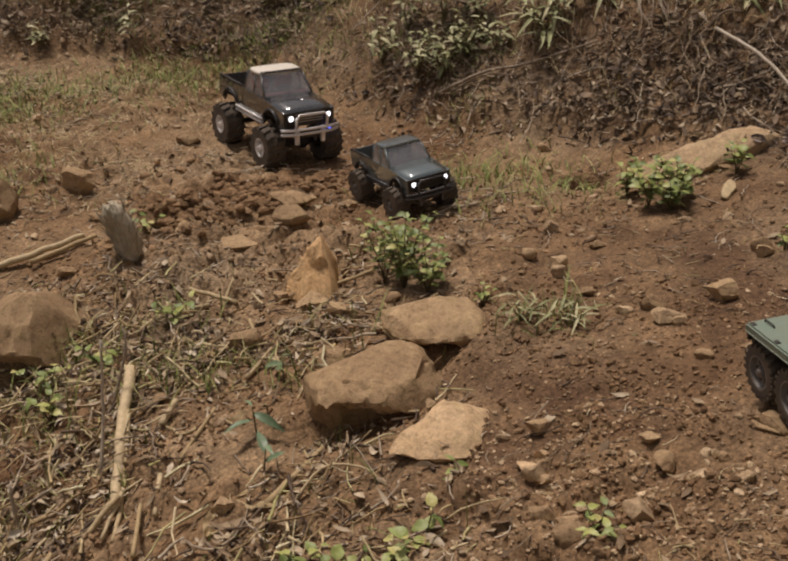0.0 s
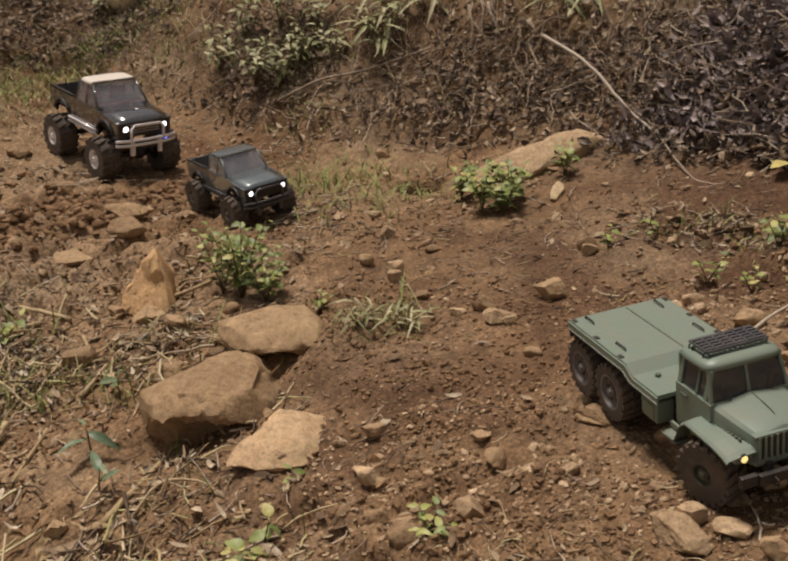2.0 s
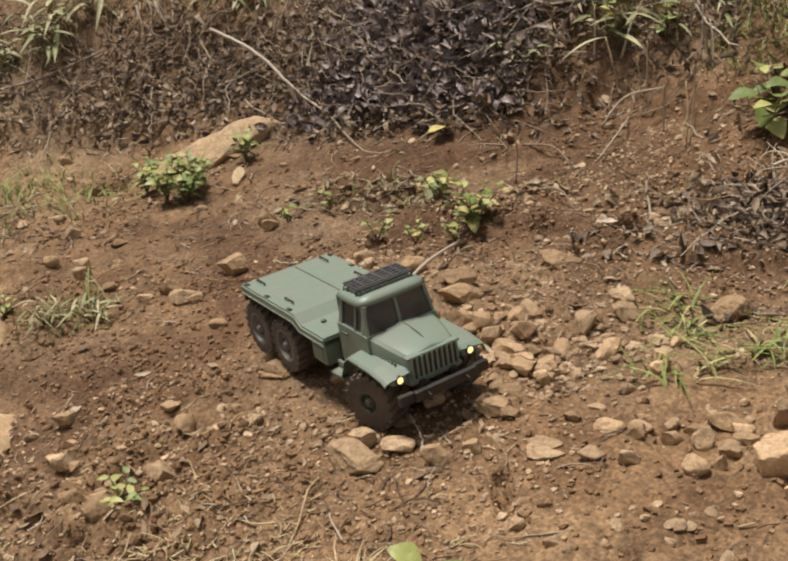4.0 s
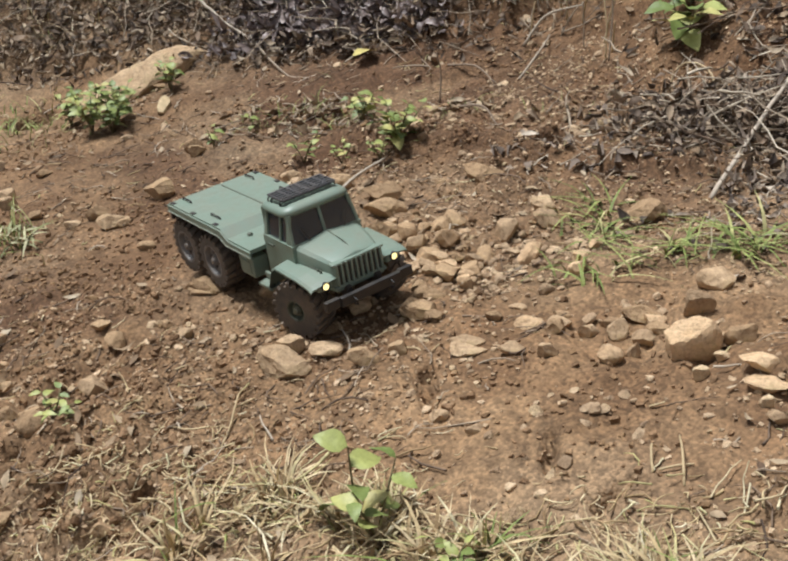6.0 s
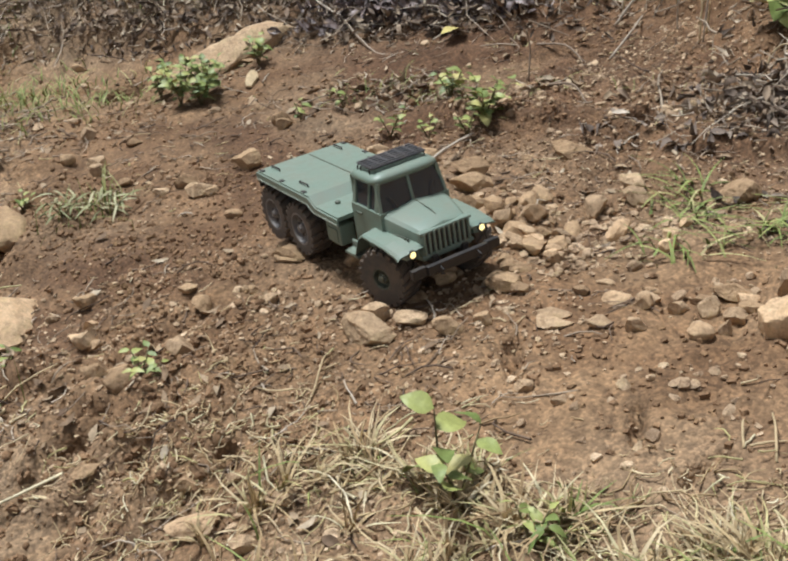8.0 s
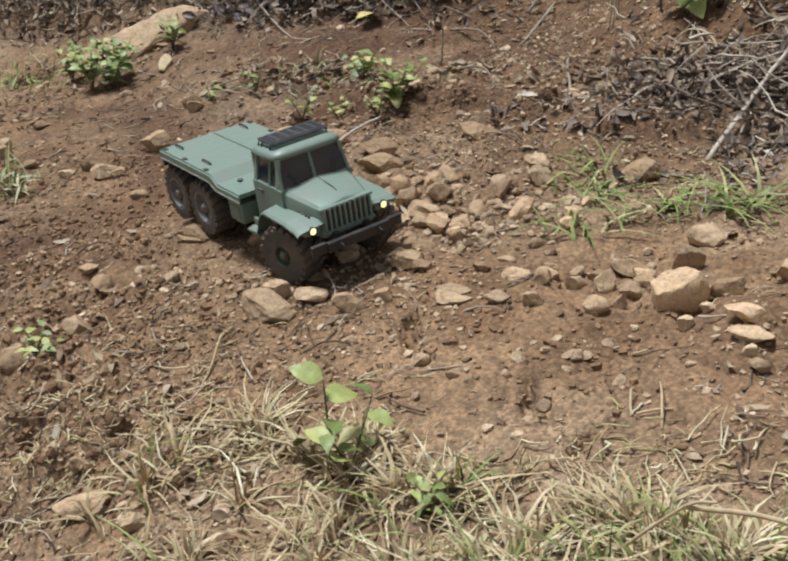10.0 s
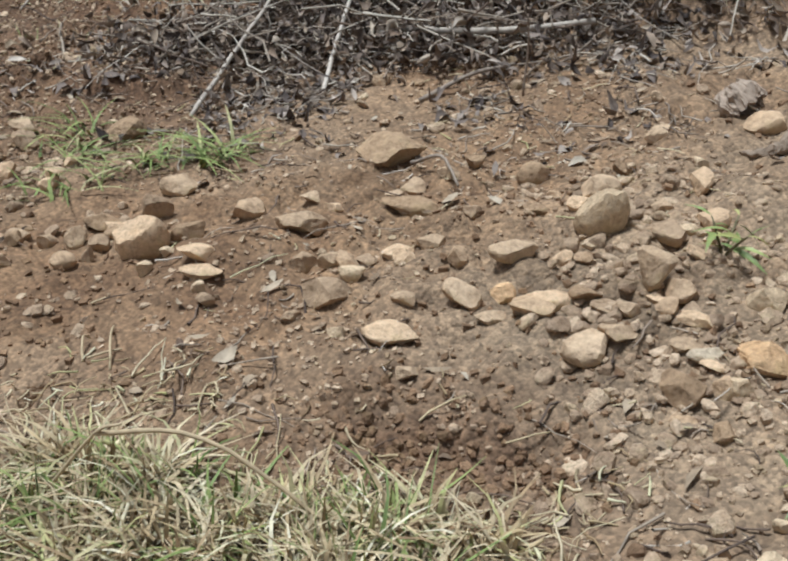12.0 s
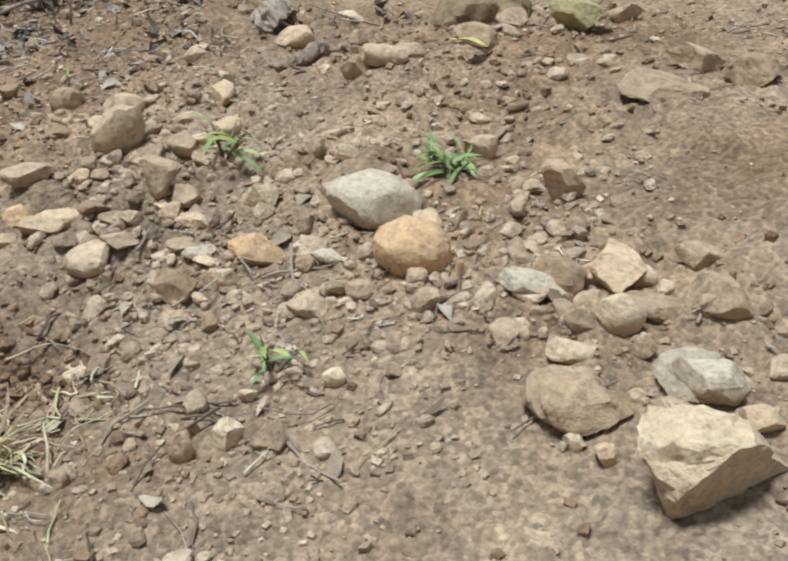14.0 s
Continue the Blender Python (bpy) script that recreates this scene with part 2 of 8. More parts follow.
DARKROOT = object_material("dark_root", [(0, (0.2, 0.145, 0.095)), (1, (0.27, 0.2, 0.135))], 0.9, 160, bump=1.0)
PALEBARK = object_material("bleached_branch", [(0, (0.4, 0.33, 0.25)), (1, (0.58, 0.5, 0.4))], 0.85, 120, bump=0.8)
CANE = object_material("dry_cane", [(0, (0.4, 0.29, 0.15)), (1, (0.55, 0.43, 0.26))], 0.75, 90, bump=0.6)
ROT = object_material("grey_rotten_wood", [(0, (0.33, 0.28, 0.2)), (1, (0.46, 0.4, 0.3))], 0.9, 55, bump=1.0)
HUSK = object_material("dark_husk", [(0, (0.34, 0.255, 0.18)), (1, (0.42, 0.325, 0.235))], 0.9, 120, bump=1.0)
ARMY = toy_material("army_green_plastic", (0.178, 0.243, 0.192), 0.37, 0.34)
WORN = toy_material("scuffed_green_plastic", (0.36, 0.41, 0.34), 0.5, 0.3)
DARKGREEN = toy_material("dark_green_plastic", (0.045, 0.07, 0.048), 0.5, 0.4)
BLACK = toy_material("black_plastic", (0.014, 0.014, 0.015), 0.4, 0.18)
GLOSS = toy_material("glossy_black_paint", (0.024, 0.029, 0.034), 0.16, 0.06, 0.0, 1.0)
RUBBER = toy_material("dusty_rubber", (0.055, 0.049, 0.042), 0.88, 0.62)
STEEL = toy_material("dull_silver", (0.5, 0.5, 0.5), 0.35, 0.3, 0.8)
CHROME = toy_material("bright_bumper", (0.9, 0.87, 0.85), 0.25, 0.1, 0.25)
RACK = toy_material("grey_black_rack", (0.05, 0.054, 0.06), 0.3, 0.25)
# cream rear roof; the sky reflected in the rest is painted the same
SKYROOF = toy_material("cream_roof_with_sky_sheen", (0.74, 0.69, 0.6), 0.35, 0.2)
RED = toy_material("red_interior", (0.6, 0.17, 0.17), 0.6, 0.1)
# dark paint made blue-grey: the sky's sheen is put into its base colour
SKYSLATE = toy_material("dark_paint_with_sky_sheen", (0.1, 0.14, 0.15), 0.24, 0.1, 0.4, 1.0)
DARKRIM = toy_material("grey_rim", (0.17, 0.165, 0.16), 0.4, 0.45)
GLASS = glass_material("toy_windscreen", (0.045, 0.062, 0.078))
GLASS.node_tree.nodes["Principled BSDF"].inputs["Transmission Weight"].default_value = 0.35
GLASS.node_tree.nodes["Principled BSDF"].inputs["IOR"].default_value = 1.65
WINDOW = glass_material("reflecting_window", (0.88, 0.88, 0.9))
WINDOW.node_tree.nodes["Principled BSDF"].inputs["Transmission Weight"].default_value = 0.88
WINDOW.node_tree.nodes["Principled BSDF"].inputs["Specular IOR Level"].default_value = 0.9
WINDOW.node_tree.nodes["Principled BSDF"].inputs["IOR"].default_value = 1.9
for shiny in (GLOSS, SKYSLATE):
    shiny.node_tree.nodes["Principled BSDF"].inputs["Coat IOR"].default_value = 2.2
WARM = lamp_material("warm_headlight", (1.0, 0.78, 0.3), 1.0)
COLD = lamp_material("white_headlight", (0.9, 0.95, 1.0), 2.2)
BLUE = lamp_material("blue_lamp", (0.12, 0.16, 1.0), 2.0)


# ---- the lie of the land ----
def hashed(i, j, seed):
    h = (i * 374761393 + j * 668265263 + seed * 974634353) & 0x7FFFFFFF
    h = ((h ^ (h >> 13)) * 1274126177) & 0x7FFFFFFF
    return ((h ^ (h >> 16)) & 0xFFFF) / 65535.0


def value_noise(x, y, seed):
    """Smooth noise of wavelength 1, from -1 to 1."""
    i, j = np.floor(x).astype(np.int64), np.floor(y).astype(np.int64)
    u, v = x - i, y - j
    u, v = u * u * u * (u * (u * 6 - 15) + 10), v * v * v * (v * (v * 6 - 15) + 10)
    a = hashed(i, j, seed) * (1 - u) + hashed(i + 1, j, seed) * u
    b = hashed(i, j + 1, seed) * (1 - u) + hashed(i + 1, j + 1, seed) * u
    return 2 * (a * (1 - v) + b * v) - 1


def lumps(x, y, size, seed, octaves=2):
    """Rough relief: noise octaves turned against one another."""
    total, amp = 0.0, 1.0
    for k in range(octaves):
        c, s = math.cos(0.7 + k), math.sin(0.7 + k)
        total = total + amp * value_noise((c * x + s * y) / size + 11.3 * k, (c * y - s * x) / size - 7.1 * k, seed + k)
        amp, size = amp * 0.5, size * 0.5
    return total


def soft_max(a, b, k=0.12):
    h = np.clip(0.5 + 0.5 * (a - b) / k, 0, 1)
    return b * (1 - h) + a * h + k * h * (1 - h)


def up_bank(x, y):
    """Metres past the foot of the bank (below zero: on the open slope)."""
    return soft_max(soft_max(x - 1.55 - 0.28 * np.clip((1.0 - y) / 0.6, 0, 1), (x + 0.9 * (y - 1.9) - 1.5) / 1.345), y - 4.3)


def track(x, y):
    """1 on the worn wheel track, 0 away from it."""
    middle = 0.62 - 0.22 * np.clip(y - 1.2, 0, 1) - 0.45 * np.clip(y - 2.2, 0, 1.5) + 0.1 * np.clip(-y + 0.3, 0, 1)
    return np.clip(1.6 - np.abs(x - middle) / 0.16, 0, 1)


def lie(x, y):
    """The smooth height of the slope and of the bank."""
    u, v = np.clip(x, -0.9, 1.7) - 0.6, np.clip(y, -0.55, 3.2) - 1
    z = 0.0242 + 0.2233 * u - 0.0916 * v - 0.1 * u * u - 0.1114 * u * v + 0.0089 * v * v
    z = z + 0.0339 * u**3 + 0.1335 * u * u * v + 0.0571 * u * v * v - 0.006 * v**3
    s = 0.08 * np.log1p(np.exp(np.clip(up_bank(x, y) / 0.08, -40, 40)))
    return z + 0.85 * np.minimum(s, 1.6) + 0.15 * np.maximum(s - 1.6, 0)


def groove(x, y, ax, ay, bx, by, width, depth):
    """A wandering crack from a to b."""
    t = np.clip(((x - ax) * (bx - ax) + (y - ay) * (by - ay)) / ((bx - ax) ** 2 + (by - ay) ** 2), 0, 1)
    off = 0.012 * value_noise(t * 5.0 + ax * 9, t * 0 + by * 7, 77)
    d = np.hypot(x - ax - t * (bx - ax) - off, y - ay - t * (by - ay) - off)
    return -depth * np.exp(-(d / width) ** 2)


def scarp(x, y):
    """Metres above the broken edge of the dug hollow, and along it."""
    return (x - 0.855) * 0.905 + (y - 0.115) * 0.426, (x - 0.855) * 0.426 - (y - 0.115) * 0.905


def ground_z(x, y):
    x, y = np.asarray(x, float), np.asarray(y, float)
    worn, past = track(x, y), np.clip(up_bank(x, y) / 0.25, 0, 1)
    near = np.clip(1.5 - np.hypot(x - 0.6, y - 1.4) / 3.5, 0, 1)
    loose = np.clip(0.5 + 1.3 * lumps(x, y, 0.5, 5), 0, 1) * (1 - 0.75 * worn)
    z = lie(x, y)
    z = z + (0.016 + 0.05 * past) * lumps(x, y, 0.55, 1) * (1 - 0.7 * worn)
    z = z + (0.007 + 0.022 * past) * lumps(x, y, 0.17, 20) * (1 - 0.5 * worn)
    clod = np.abs(lumps(x, y, 0.075, 31))
    z = z + (0.017 + 0.014 * np.clip((0.35 - x) / 0.3, 0, 1)) * near * loose * (clod - 0.35)
    z = z + near * (0.0022 + 0.003 * loose) * lumps(x, y, 0.03, 41)
    z = z + near * 0.0016 * lumps(x, y, 0.012, 51)
    # dug-over ground between the track and the boulders
    dug = np.exp(-(((x + 0.3) / 0.5) ** 2 + ((y - 2.4) / 0.45) ** 2) ** 1.5) * (1 - np.exp(-((x + 0.305) ** 2 + (y - 3.27) ** 2) / 0.07)) * (1 - np.exp(-((x - 0.06) ** 2 + (y - 2.75) ** 2) / 0.05))
    head = np.clip((0.15 - x) / 0.3, 0, 1) * np.clip((y - 2.5) / 0.4, 0, 1) * np.clip((4.2 - y) / 0.3, 0, 1) * np.clip((x + 2.0) / 0.3, 0, 1) * (1 - np.exp(-((x + 0.305) ** 2 + (y - 3.27) ** 2) / 0.1)) * (1 - np.exp(-((x - 0.06) ** 2 + (y - 2.75) ** 2) / 0.05))
    dug = np.maximum(dug, 0.55 * head)
    z = z + dug * (0.022 * lumps(x, y, 0.26, 151) + 0.03 * (np.abs(lumps(x, y, 0.11, 153)) - 0.3) + 0.008 * lumps(x, y, 0.045, 157))
    rut = np.exp(-(((x - 0.33) / 0.15) ** 2 + ((y - 1.28) / 0.24) ** 2) ** 1.5) * np.clip((0.52 - x) / 0.06, 0, 1)
    z = z + rut * (0.02 * (np.abs(lumps(x, y, 0.1, 181)) - 0.35) + 0.01 * lumps(x, y, 0.2, 183) + 0.006 * lumps(x, y, 0.04, 185))
    # undercut earth step along the foot of the bank
    z = z + 0.035 * np.clip(up_bank(x, y) / 0.05 + 0.5 * lumps(x, y, 0.12, 61), 0, 1) * np.clip(y - 0.2, 0, 1)
    z = z + groove(x, y, 0.665, 0.482, 0.705, 0.478, 0.007, 0.04) + groove(x, y, 0.665, 0.565, 0.685, 0.6, 0.007, 0.035)
    z = z + groove(x, y, 0.655, 0.82, 0.62, 0.745, 0.008, 0.04)
    # a crumbling earth ledge before the bank
    across = (x - 0.95) * 0.885 + (y - 1.62) * 0.466 + 0.03 * lumps(x, y, 0.12, 131)
    along = (x - 0.95) * 0.466 - (y - 1.62) * 0.885
    z = z + 0.032 * np.clip(across / 0.035 + 0.5, 0, 1) * np.clip((along + 0.25) / 0.2, 0, 1) * np.clip((0.85 - along) / 0.2, 0, 1) * np.exp(-np.maximum(across, 0) / 0.25)
    # burrows at the foot of the bank
    for bx, by, r in ((0.5, 2.69, 0.05), (1.175, 1.315, 0.032)):
        z = z - 0.17 * np.exp(-(((x - bx) ** 2 + (y - by) ** 2) / r**2) ** 2)
    # a hump under the rear wheels of the small pickup
    z = z + 0.045 * np.exp(-((x + 0.03) ** 2 + (y - 2.69) ** 2) / 0.11**2)
    # hollows washed out under the boulders
    for bx, by, rx, ry, deep in ((-0.085, 1.53, 0.095, 0.055, 0.05), (0.05, 1.69, 0.05, 0.035, 0.04), (-0.76, 1.945, 0.1, 0.045, 0.06)):
        z = z - deep * np.exp(-(((x - bx) / rx) ** 2 + ((y - by) / ry) ** 2) ** 1.5)
    # clumpy knoll of turned earth beside the crest
    knoll = np.exp(-(((x - 0.2) / 0.17) ** 2 + ((y - 0.95) / 0.18) ** 2) ** 1.5)
    z = z + knoll * (0.03 * (np.abs(lumps(x, y, 0.09, 193)) - 0.3) + 0.008 * lumps(x, y, 0.035, 195))
    for bx, by, r in ((0.187, 1.081, 0.014), (0.147, 1.032, 0.016), (0.139, 1.14, 0.009), (0.308, 0.869, 0.015)):
        z = z - 0.045 * np.exp(-(((x - bx) ** 2 + (y - by) ** 2) / r**2) ** 2)
    # a broken scarp along the dug hollow
    across, along = scarp(x, y)
    z = z - 0.026 * np.clip(0.5 - (across + 0.012 * lumps(x, y, 0.04, 141)) / 0.022, 0, 1) * np.exp(-np.maximum(-across, 0) / 0.09) * np.exp(-((along / 0.12) ** 4))
    # the dug hollow ahead of the grass
    z = z - 0.035 * np.exp(-(((x - 0.80) / 0.13) ** 2 + ((y - 0.02) / 0.13) ** 2))
    return z


def at(x, y):
    return float(ground_z(np.array([x]), np.array([y]))[0])


def mesh_of(name, verts, faces, smooth=True):
    me = bpy.data.meshes.new(name)
    me.from_pydata(verts, [], faces)
    if smooth:
        me.polygons.foreach_set("use_smooth", [True] * len(me.polygons))
    me.update()
    return me


def quad_mesh(name, verts, quads, smooth=True):
    """A mesh from numpy arrays of points and of four-cornered faces."""
    me = bpy.data.meshes.new(name)
    me.vertices.add(len(verts))
    me.vertices.foreach_set("co", np.asarray(verts, np.float32).ravel())
    me.loops.add(4 * len(quads))
    me.loops.foreach_set("vertex_index", np.asarray(quads, np.int32).ravel())
    me.polygons.add(len(quads))
    me.polygons.foreach_set("loop_start", np.arange(0, 4 * len(quads), 4, dtype=np.int32))
    me.polygons.foreach_set("use_smooth", np.full(len(quads), smooth))
    me.update(calc_edges=True)
    return me


def axis(lo, hi, fine_lo, fine_hi, step, fine):
    inner = [np.arange(lo, fine_lo, step), np.arange(fine_lo, fine_hi, fine), np.arange(fine_hi, hi, step)]
    inner = np.concatenate(inner)
    far = np.geomspace(0.05, 60, 26)
    return np.concatenate([lo - far[::-1], inner, hi + far])


xs = axis(-2.0, 2.7, 0.15, 1.55, 0.011, 0.0062)
ys = axis(-0.8, 5.2, -0.55, 1.7, 0.011, 0.0062)
gx, gy = np.meshgrid(xs, ys)
gz = ground_z(gx.ravel(), gy.ravel())
nx, ny = len(xs), len(ys)
k = (np.arange(ny - 1)[:, None] * nx + np.arange(nx - 1)[None, :]).ravel()
ground = new("ground", quad_mesh("ground", np.column_stack([gx.ravel(), gy.ravel(), gz]), np.column_stack([k, k + 1, k + nx + 1, k + nx])))
ground.data.materials.append(SOIL)
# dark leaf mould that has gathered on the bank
mould_and_dark = np.clip((up_bank(gx.ravel(), gy.ravel()) + 0.06) / 0.14 + 0.6 * lumps(gx.ravel(), gy.ravel(), 0.3, 121), 0, 1) * np.clip(0.75 + 0.5 * lumps(gx.ravel(), gy.ravel(), 0.2, 123), 0.2, 1) * np.where(gx.ravel() > 0.3, np.clip((0.42 - up_bank(gx.ravel(), gy.ravel())) / 0.15, 0.15, 1), 1.0)
# darker, redder soil in patches along the track and the slope
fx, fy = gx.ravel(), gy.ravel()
dark_patch = np.exp(-(((fx - 0.95) / 0.65) ** 2 + ((fy - 1.8) / 0.68) ** 2) ** 1.5) * np.clip(0.85 + 0.8 * lumps(fx, fy, 0.22, 127), 0.4, 1)
dark_patch = np.maximum(dark_patch, np.exp(-(((fx - 1.25) / 0.32) ** 2 + ((fy - 1.25) / 0.4) ** 2)) * np.clip(0.7 + 0.8 * lumps(fx, fy, 0.15, 135), 0.2, 1))
dark_patch = np.maximum(dark_patch, 0.85 * np.exp(-(((fx - 1.42) / 0.24) ** 2 + ((fy - 1.62) / 0.26) ** 2)) * np.clip(0.7 + 0.8 * lumps(fx, fy, 0.15, 137), 0.2, 1))
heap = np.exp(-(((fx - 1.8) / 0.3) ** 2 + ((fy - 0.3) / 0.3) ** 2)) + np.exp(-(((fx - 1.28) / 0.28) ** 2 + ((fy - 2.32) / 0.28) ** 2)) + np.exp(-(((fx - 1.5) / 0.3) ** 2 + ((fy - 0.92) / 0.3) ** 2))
mould_and_dark = mould_and_dark * np.clip(0.5 + heap, 0, 1)
dark_patch = np.maximum(dark_patch, 0.65 * np.exp(-(((fx - 0.2) / 0.16) ** 2 + ((fy - 0.86) / 0.12) ** 2)) * np.clip(0.6 + 0.9 * lumps(fx, fy, 0.08, 129), 0, 1))
dark_patch = np.maximum(dark_patch, 0.95 * np.exp(-(((fx - 0.25) / 0.24) ** 2 + ((fy - 1.42) / 0.31) ** 2)) * np.clip(0.85 + 0.8 * lumps(fx, fy, 0.15, 133), 0, 1))
# scarp face and foot: red-brown soil, its shade put into the colour
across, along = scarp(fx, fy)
dark_patch = np.maximum(dark_patch, 0.8 * np.exp(-(((across + 0.015) / 0.045) ** 2) - (along / 0.13) ** 4) * np.clip(0.8 + 0.7 * lumps(fx, fy, 0.06, 143), 0.3, 1))
# two weaker darker patches low on the slope
dark_patch = np.maximum(dark_patch, 0.5 * np.exp(-(((fx - 0.8) / 0.16) ** 2 + ((fy - 0.1) / 0.2) ** 2)) * np.clip(0.8 + 0.7 * lumps(fx, fy, 0.1, 145), 0.3, 1))
dark_patch = np.maximum(dark_patch, 0.45 * np.exp(-(((fx - 0.78) / 0.12) ** 2 + ((fy - 0.5) / 0.12) ** 2)) * np.clip(0.8 + 0.7 * lumps(fx, fy, 0.1, 147), 0.3, 1))
# leaf mould and the darker patches go into one mask
mould_and_dark = np.maximum(mould_and_dark, dark_patch)
ground.data.attributes.new("humus_and_dark", "FLOAT", "POINT").data.foreach_set("value", mould_and_dark.astype(np.float32))
tagged(ground, "reddish-brown bare soil slope rising to a rough earth bank", "ground", kind="structure")


# ---- helpers for things ----
def part(name, bm, material, parent, label="", smooth=False):
    me = bpy.data.meshes.new(name)
    bmesh.ops.recalc_face_normals(bm, faces=bm.faces)
    bm.to_mesh(me)
    bm.free()
    if smooth:
        me.polygons.foreach_set("use_smooth", [True] * len(me.polygons))
    me.materials.append(material)
    ob = new(name, me)
    ob.parent = parent
    if label:
        ob["label"] = label
    return ob


def box(bm, x0, x1, y0, y1, z0, z1, bevel=0.0):
    made = bmesh.ops.create_cube(bm, size=1, matrix=Matrix.LocRotScale(((x0 + x1) / 2, (y0 + y1) / 2, (z0 + z1) / 2), None, (abs(x1 - x0), abs(y1 - y0), abs(z1 - z0))))
    if bevel:
        edges = list({e for v in made["verts"] for e in v.link_edges})
        bmesh.ops.bevel(bm, geom=edges, offset=bevel, segments=2, affect="EDGES", profile=0.6)
    return bm


def loft(bm, rings, caps=True):
    """Skin over rings of equally many points."""
    made = [[bm.verts.new(p) for p in ring] for ring in rings]
    n = len(rings[0])
    for a, b in zip(made, made[1:]):
        for i in range(n):
            bm.faces.new((a[i], a[(i + 1) % n], b[(i + 1) % n], b[i]))
    if caps:
        bm.faces.new(made[0][::-1])
        bm.faces.new(made[-1])
    return bm


def tube(bm, points, radii, sides=6):
    """A bent round bar through points."""
    rings = []
    pts = [Vector(p) for p in points]
    for i, p in enumerate(pts):
        way = (pts[min(i + 1, len(pts) - 1)] - pts[max(i - 1, 0)]).normalized()
        side = way.cross(Vector((0, 0, 1)) if abs(way.z) < 0.9 else Vector((1, 0, 0))).normalized()
        up = side.cross(way)
        r = radii[i] if isinstance(radii, (list, tuple)) else radii
        rings.append([p + r * (math.cos(2 * math.pi * j / sides) * side + math.sin(2 * math.pi * j / sides) * up) for j in range(sides)])
    return loft(bm, rings)


def lathe(bm, profile, segments=28):
    """Turn (y, radius) pairs round the y axis."""
    rings = [[(r * math.cos(2 * math.pi * i / segments), y, r * math.sin(2 * math.pi * i / segments)) for i in range(segments)] for y, r in profile]
    return loft(bm, rings)


def empty(name, m):
    ob = new(name)
    ob.empty_display_size = 0.02
    ob.matrix_basis = m
    return ob


def stand(x, y, sink=0.0, rx=0, ry=0, rz=0):
    return pose(x, y, at(x, y) - sink, rx, ry, rz)


# ---- rocks that can be told apart ----
rock_seed = 0


def rock(x, y, width, depth, height, yaw, material, label, facets=12, rough=0.12, tip=0, roll=0):
    """A broken stone: a lumpy ball cut by flat faces, its lower third in the soil."""
    global rock_seed
    rock_seed += 1
    rnd = random.Random(rock_seed)
    bm = bmesh.new()
    bmesh.ops.create_icosphere(bm, subdivisions=4 if 0.045 < width < 0.9 else 3, radius=1)
    cuts = []
    for _ in range(facets):
        d = Vector((rnd.uniform(-1, 1), rnd.uniform(-1, 1), rnd.uniform(-0.6, 1))).normalized()
        cuts.append((d, rnd.uniform(0.42, 0.8) if facets > 5 else rnd.uniform(0.75, 0.95)))
    if facets > 5:
        cuts.append((Vector((rnd.uniform(-0.25, 0.25), rnd.uniform(-0.25, 0.25), 1)).normalized(), rnd.uniform(0.6, 0.8)))
    off = Vector((rock_seed * 3.1, rock_seed * 1.7, 0))
    for v in bm.verts:
        p = v.co.copy()
        for d, r in cuts:
            over = p.dot(d) - r
            if over > 0:
                p -= d * over
        p += p.normalized() * (0.7 * rough * noise.fractal(p * 1.6 + off, 1.0, 2.0, 4) + 0.4 * rough * noise.noise(p * 8 + off) + 0.18 * rough * noise.noise(p * 21 + off))
        v.co = p
    lo = [min(v.co[i] for v in bm.verts) for i in range(3)]
    hi = [max(v.co[i] for v in bm.verts) for i in range(3)]
    for v in bm.verts:
        u = [(v.co[i] - lo[i]) / (hi[i] - lo[i]) - 0.5 for i in range(3)]
        v.co = (u[0] * width, u[1] * depth, (u[2] + 0.5) * height * 1.45 - 0.45 * height)
    me = bpy.data.meshes.new("rock")
    bm.to_mesh(me)
    bm.free()
    me.polygons.foreach_set("use_smooth", [True] * len(me.polygons))
    me.set_sharp_from_angle(angle=radians(25))
    me.materials.append(material)
    ob = new("rock", me)
    ob.matrix_basis = pose(x, y, at(x, y) + 0.08 * height, roll + rnd.uniform(-5, 5), tip + rnd.uniform(-5, 5), yaw + rnd.uniform(-6, 6))
    return tagged(ob, label, "rock", "rocks on the slope")


def smoothed(profile, rounds=2):
    """Round the corners of a closed outline."""
    for _ in range(rounds):
        new_points = []
        for a, b in zip(profile, profile[1:] + profile[:1]):
            new_points += [(0.88 * a[0] + 0.12 * b[0], 0.88 * a[1] + 0.12 * b[1]), (0.12 * a[0] + 0.88 * b[0], 0.12 * a[1] + 0.88 * b[1])]
        profile = new_points
    return profile


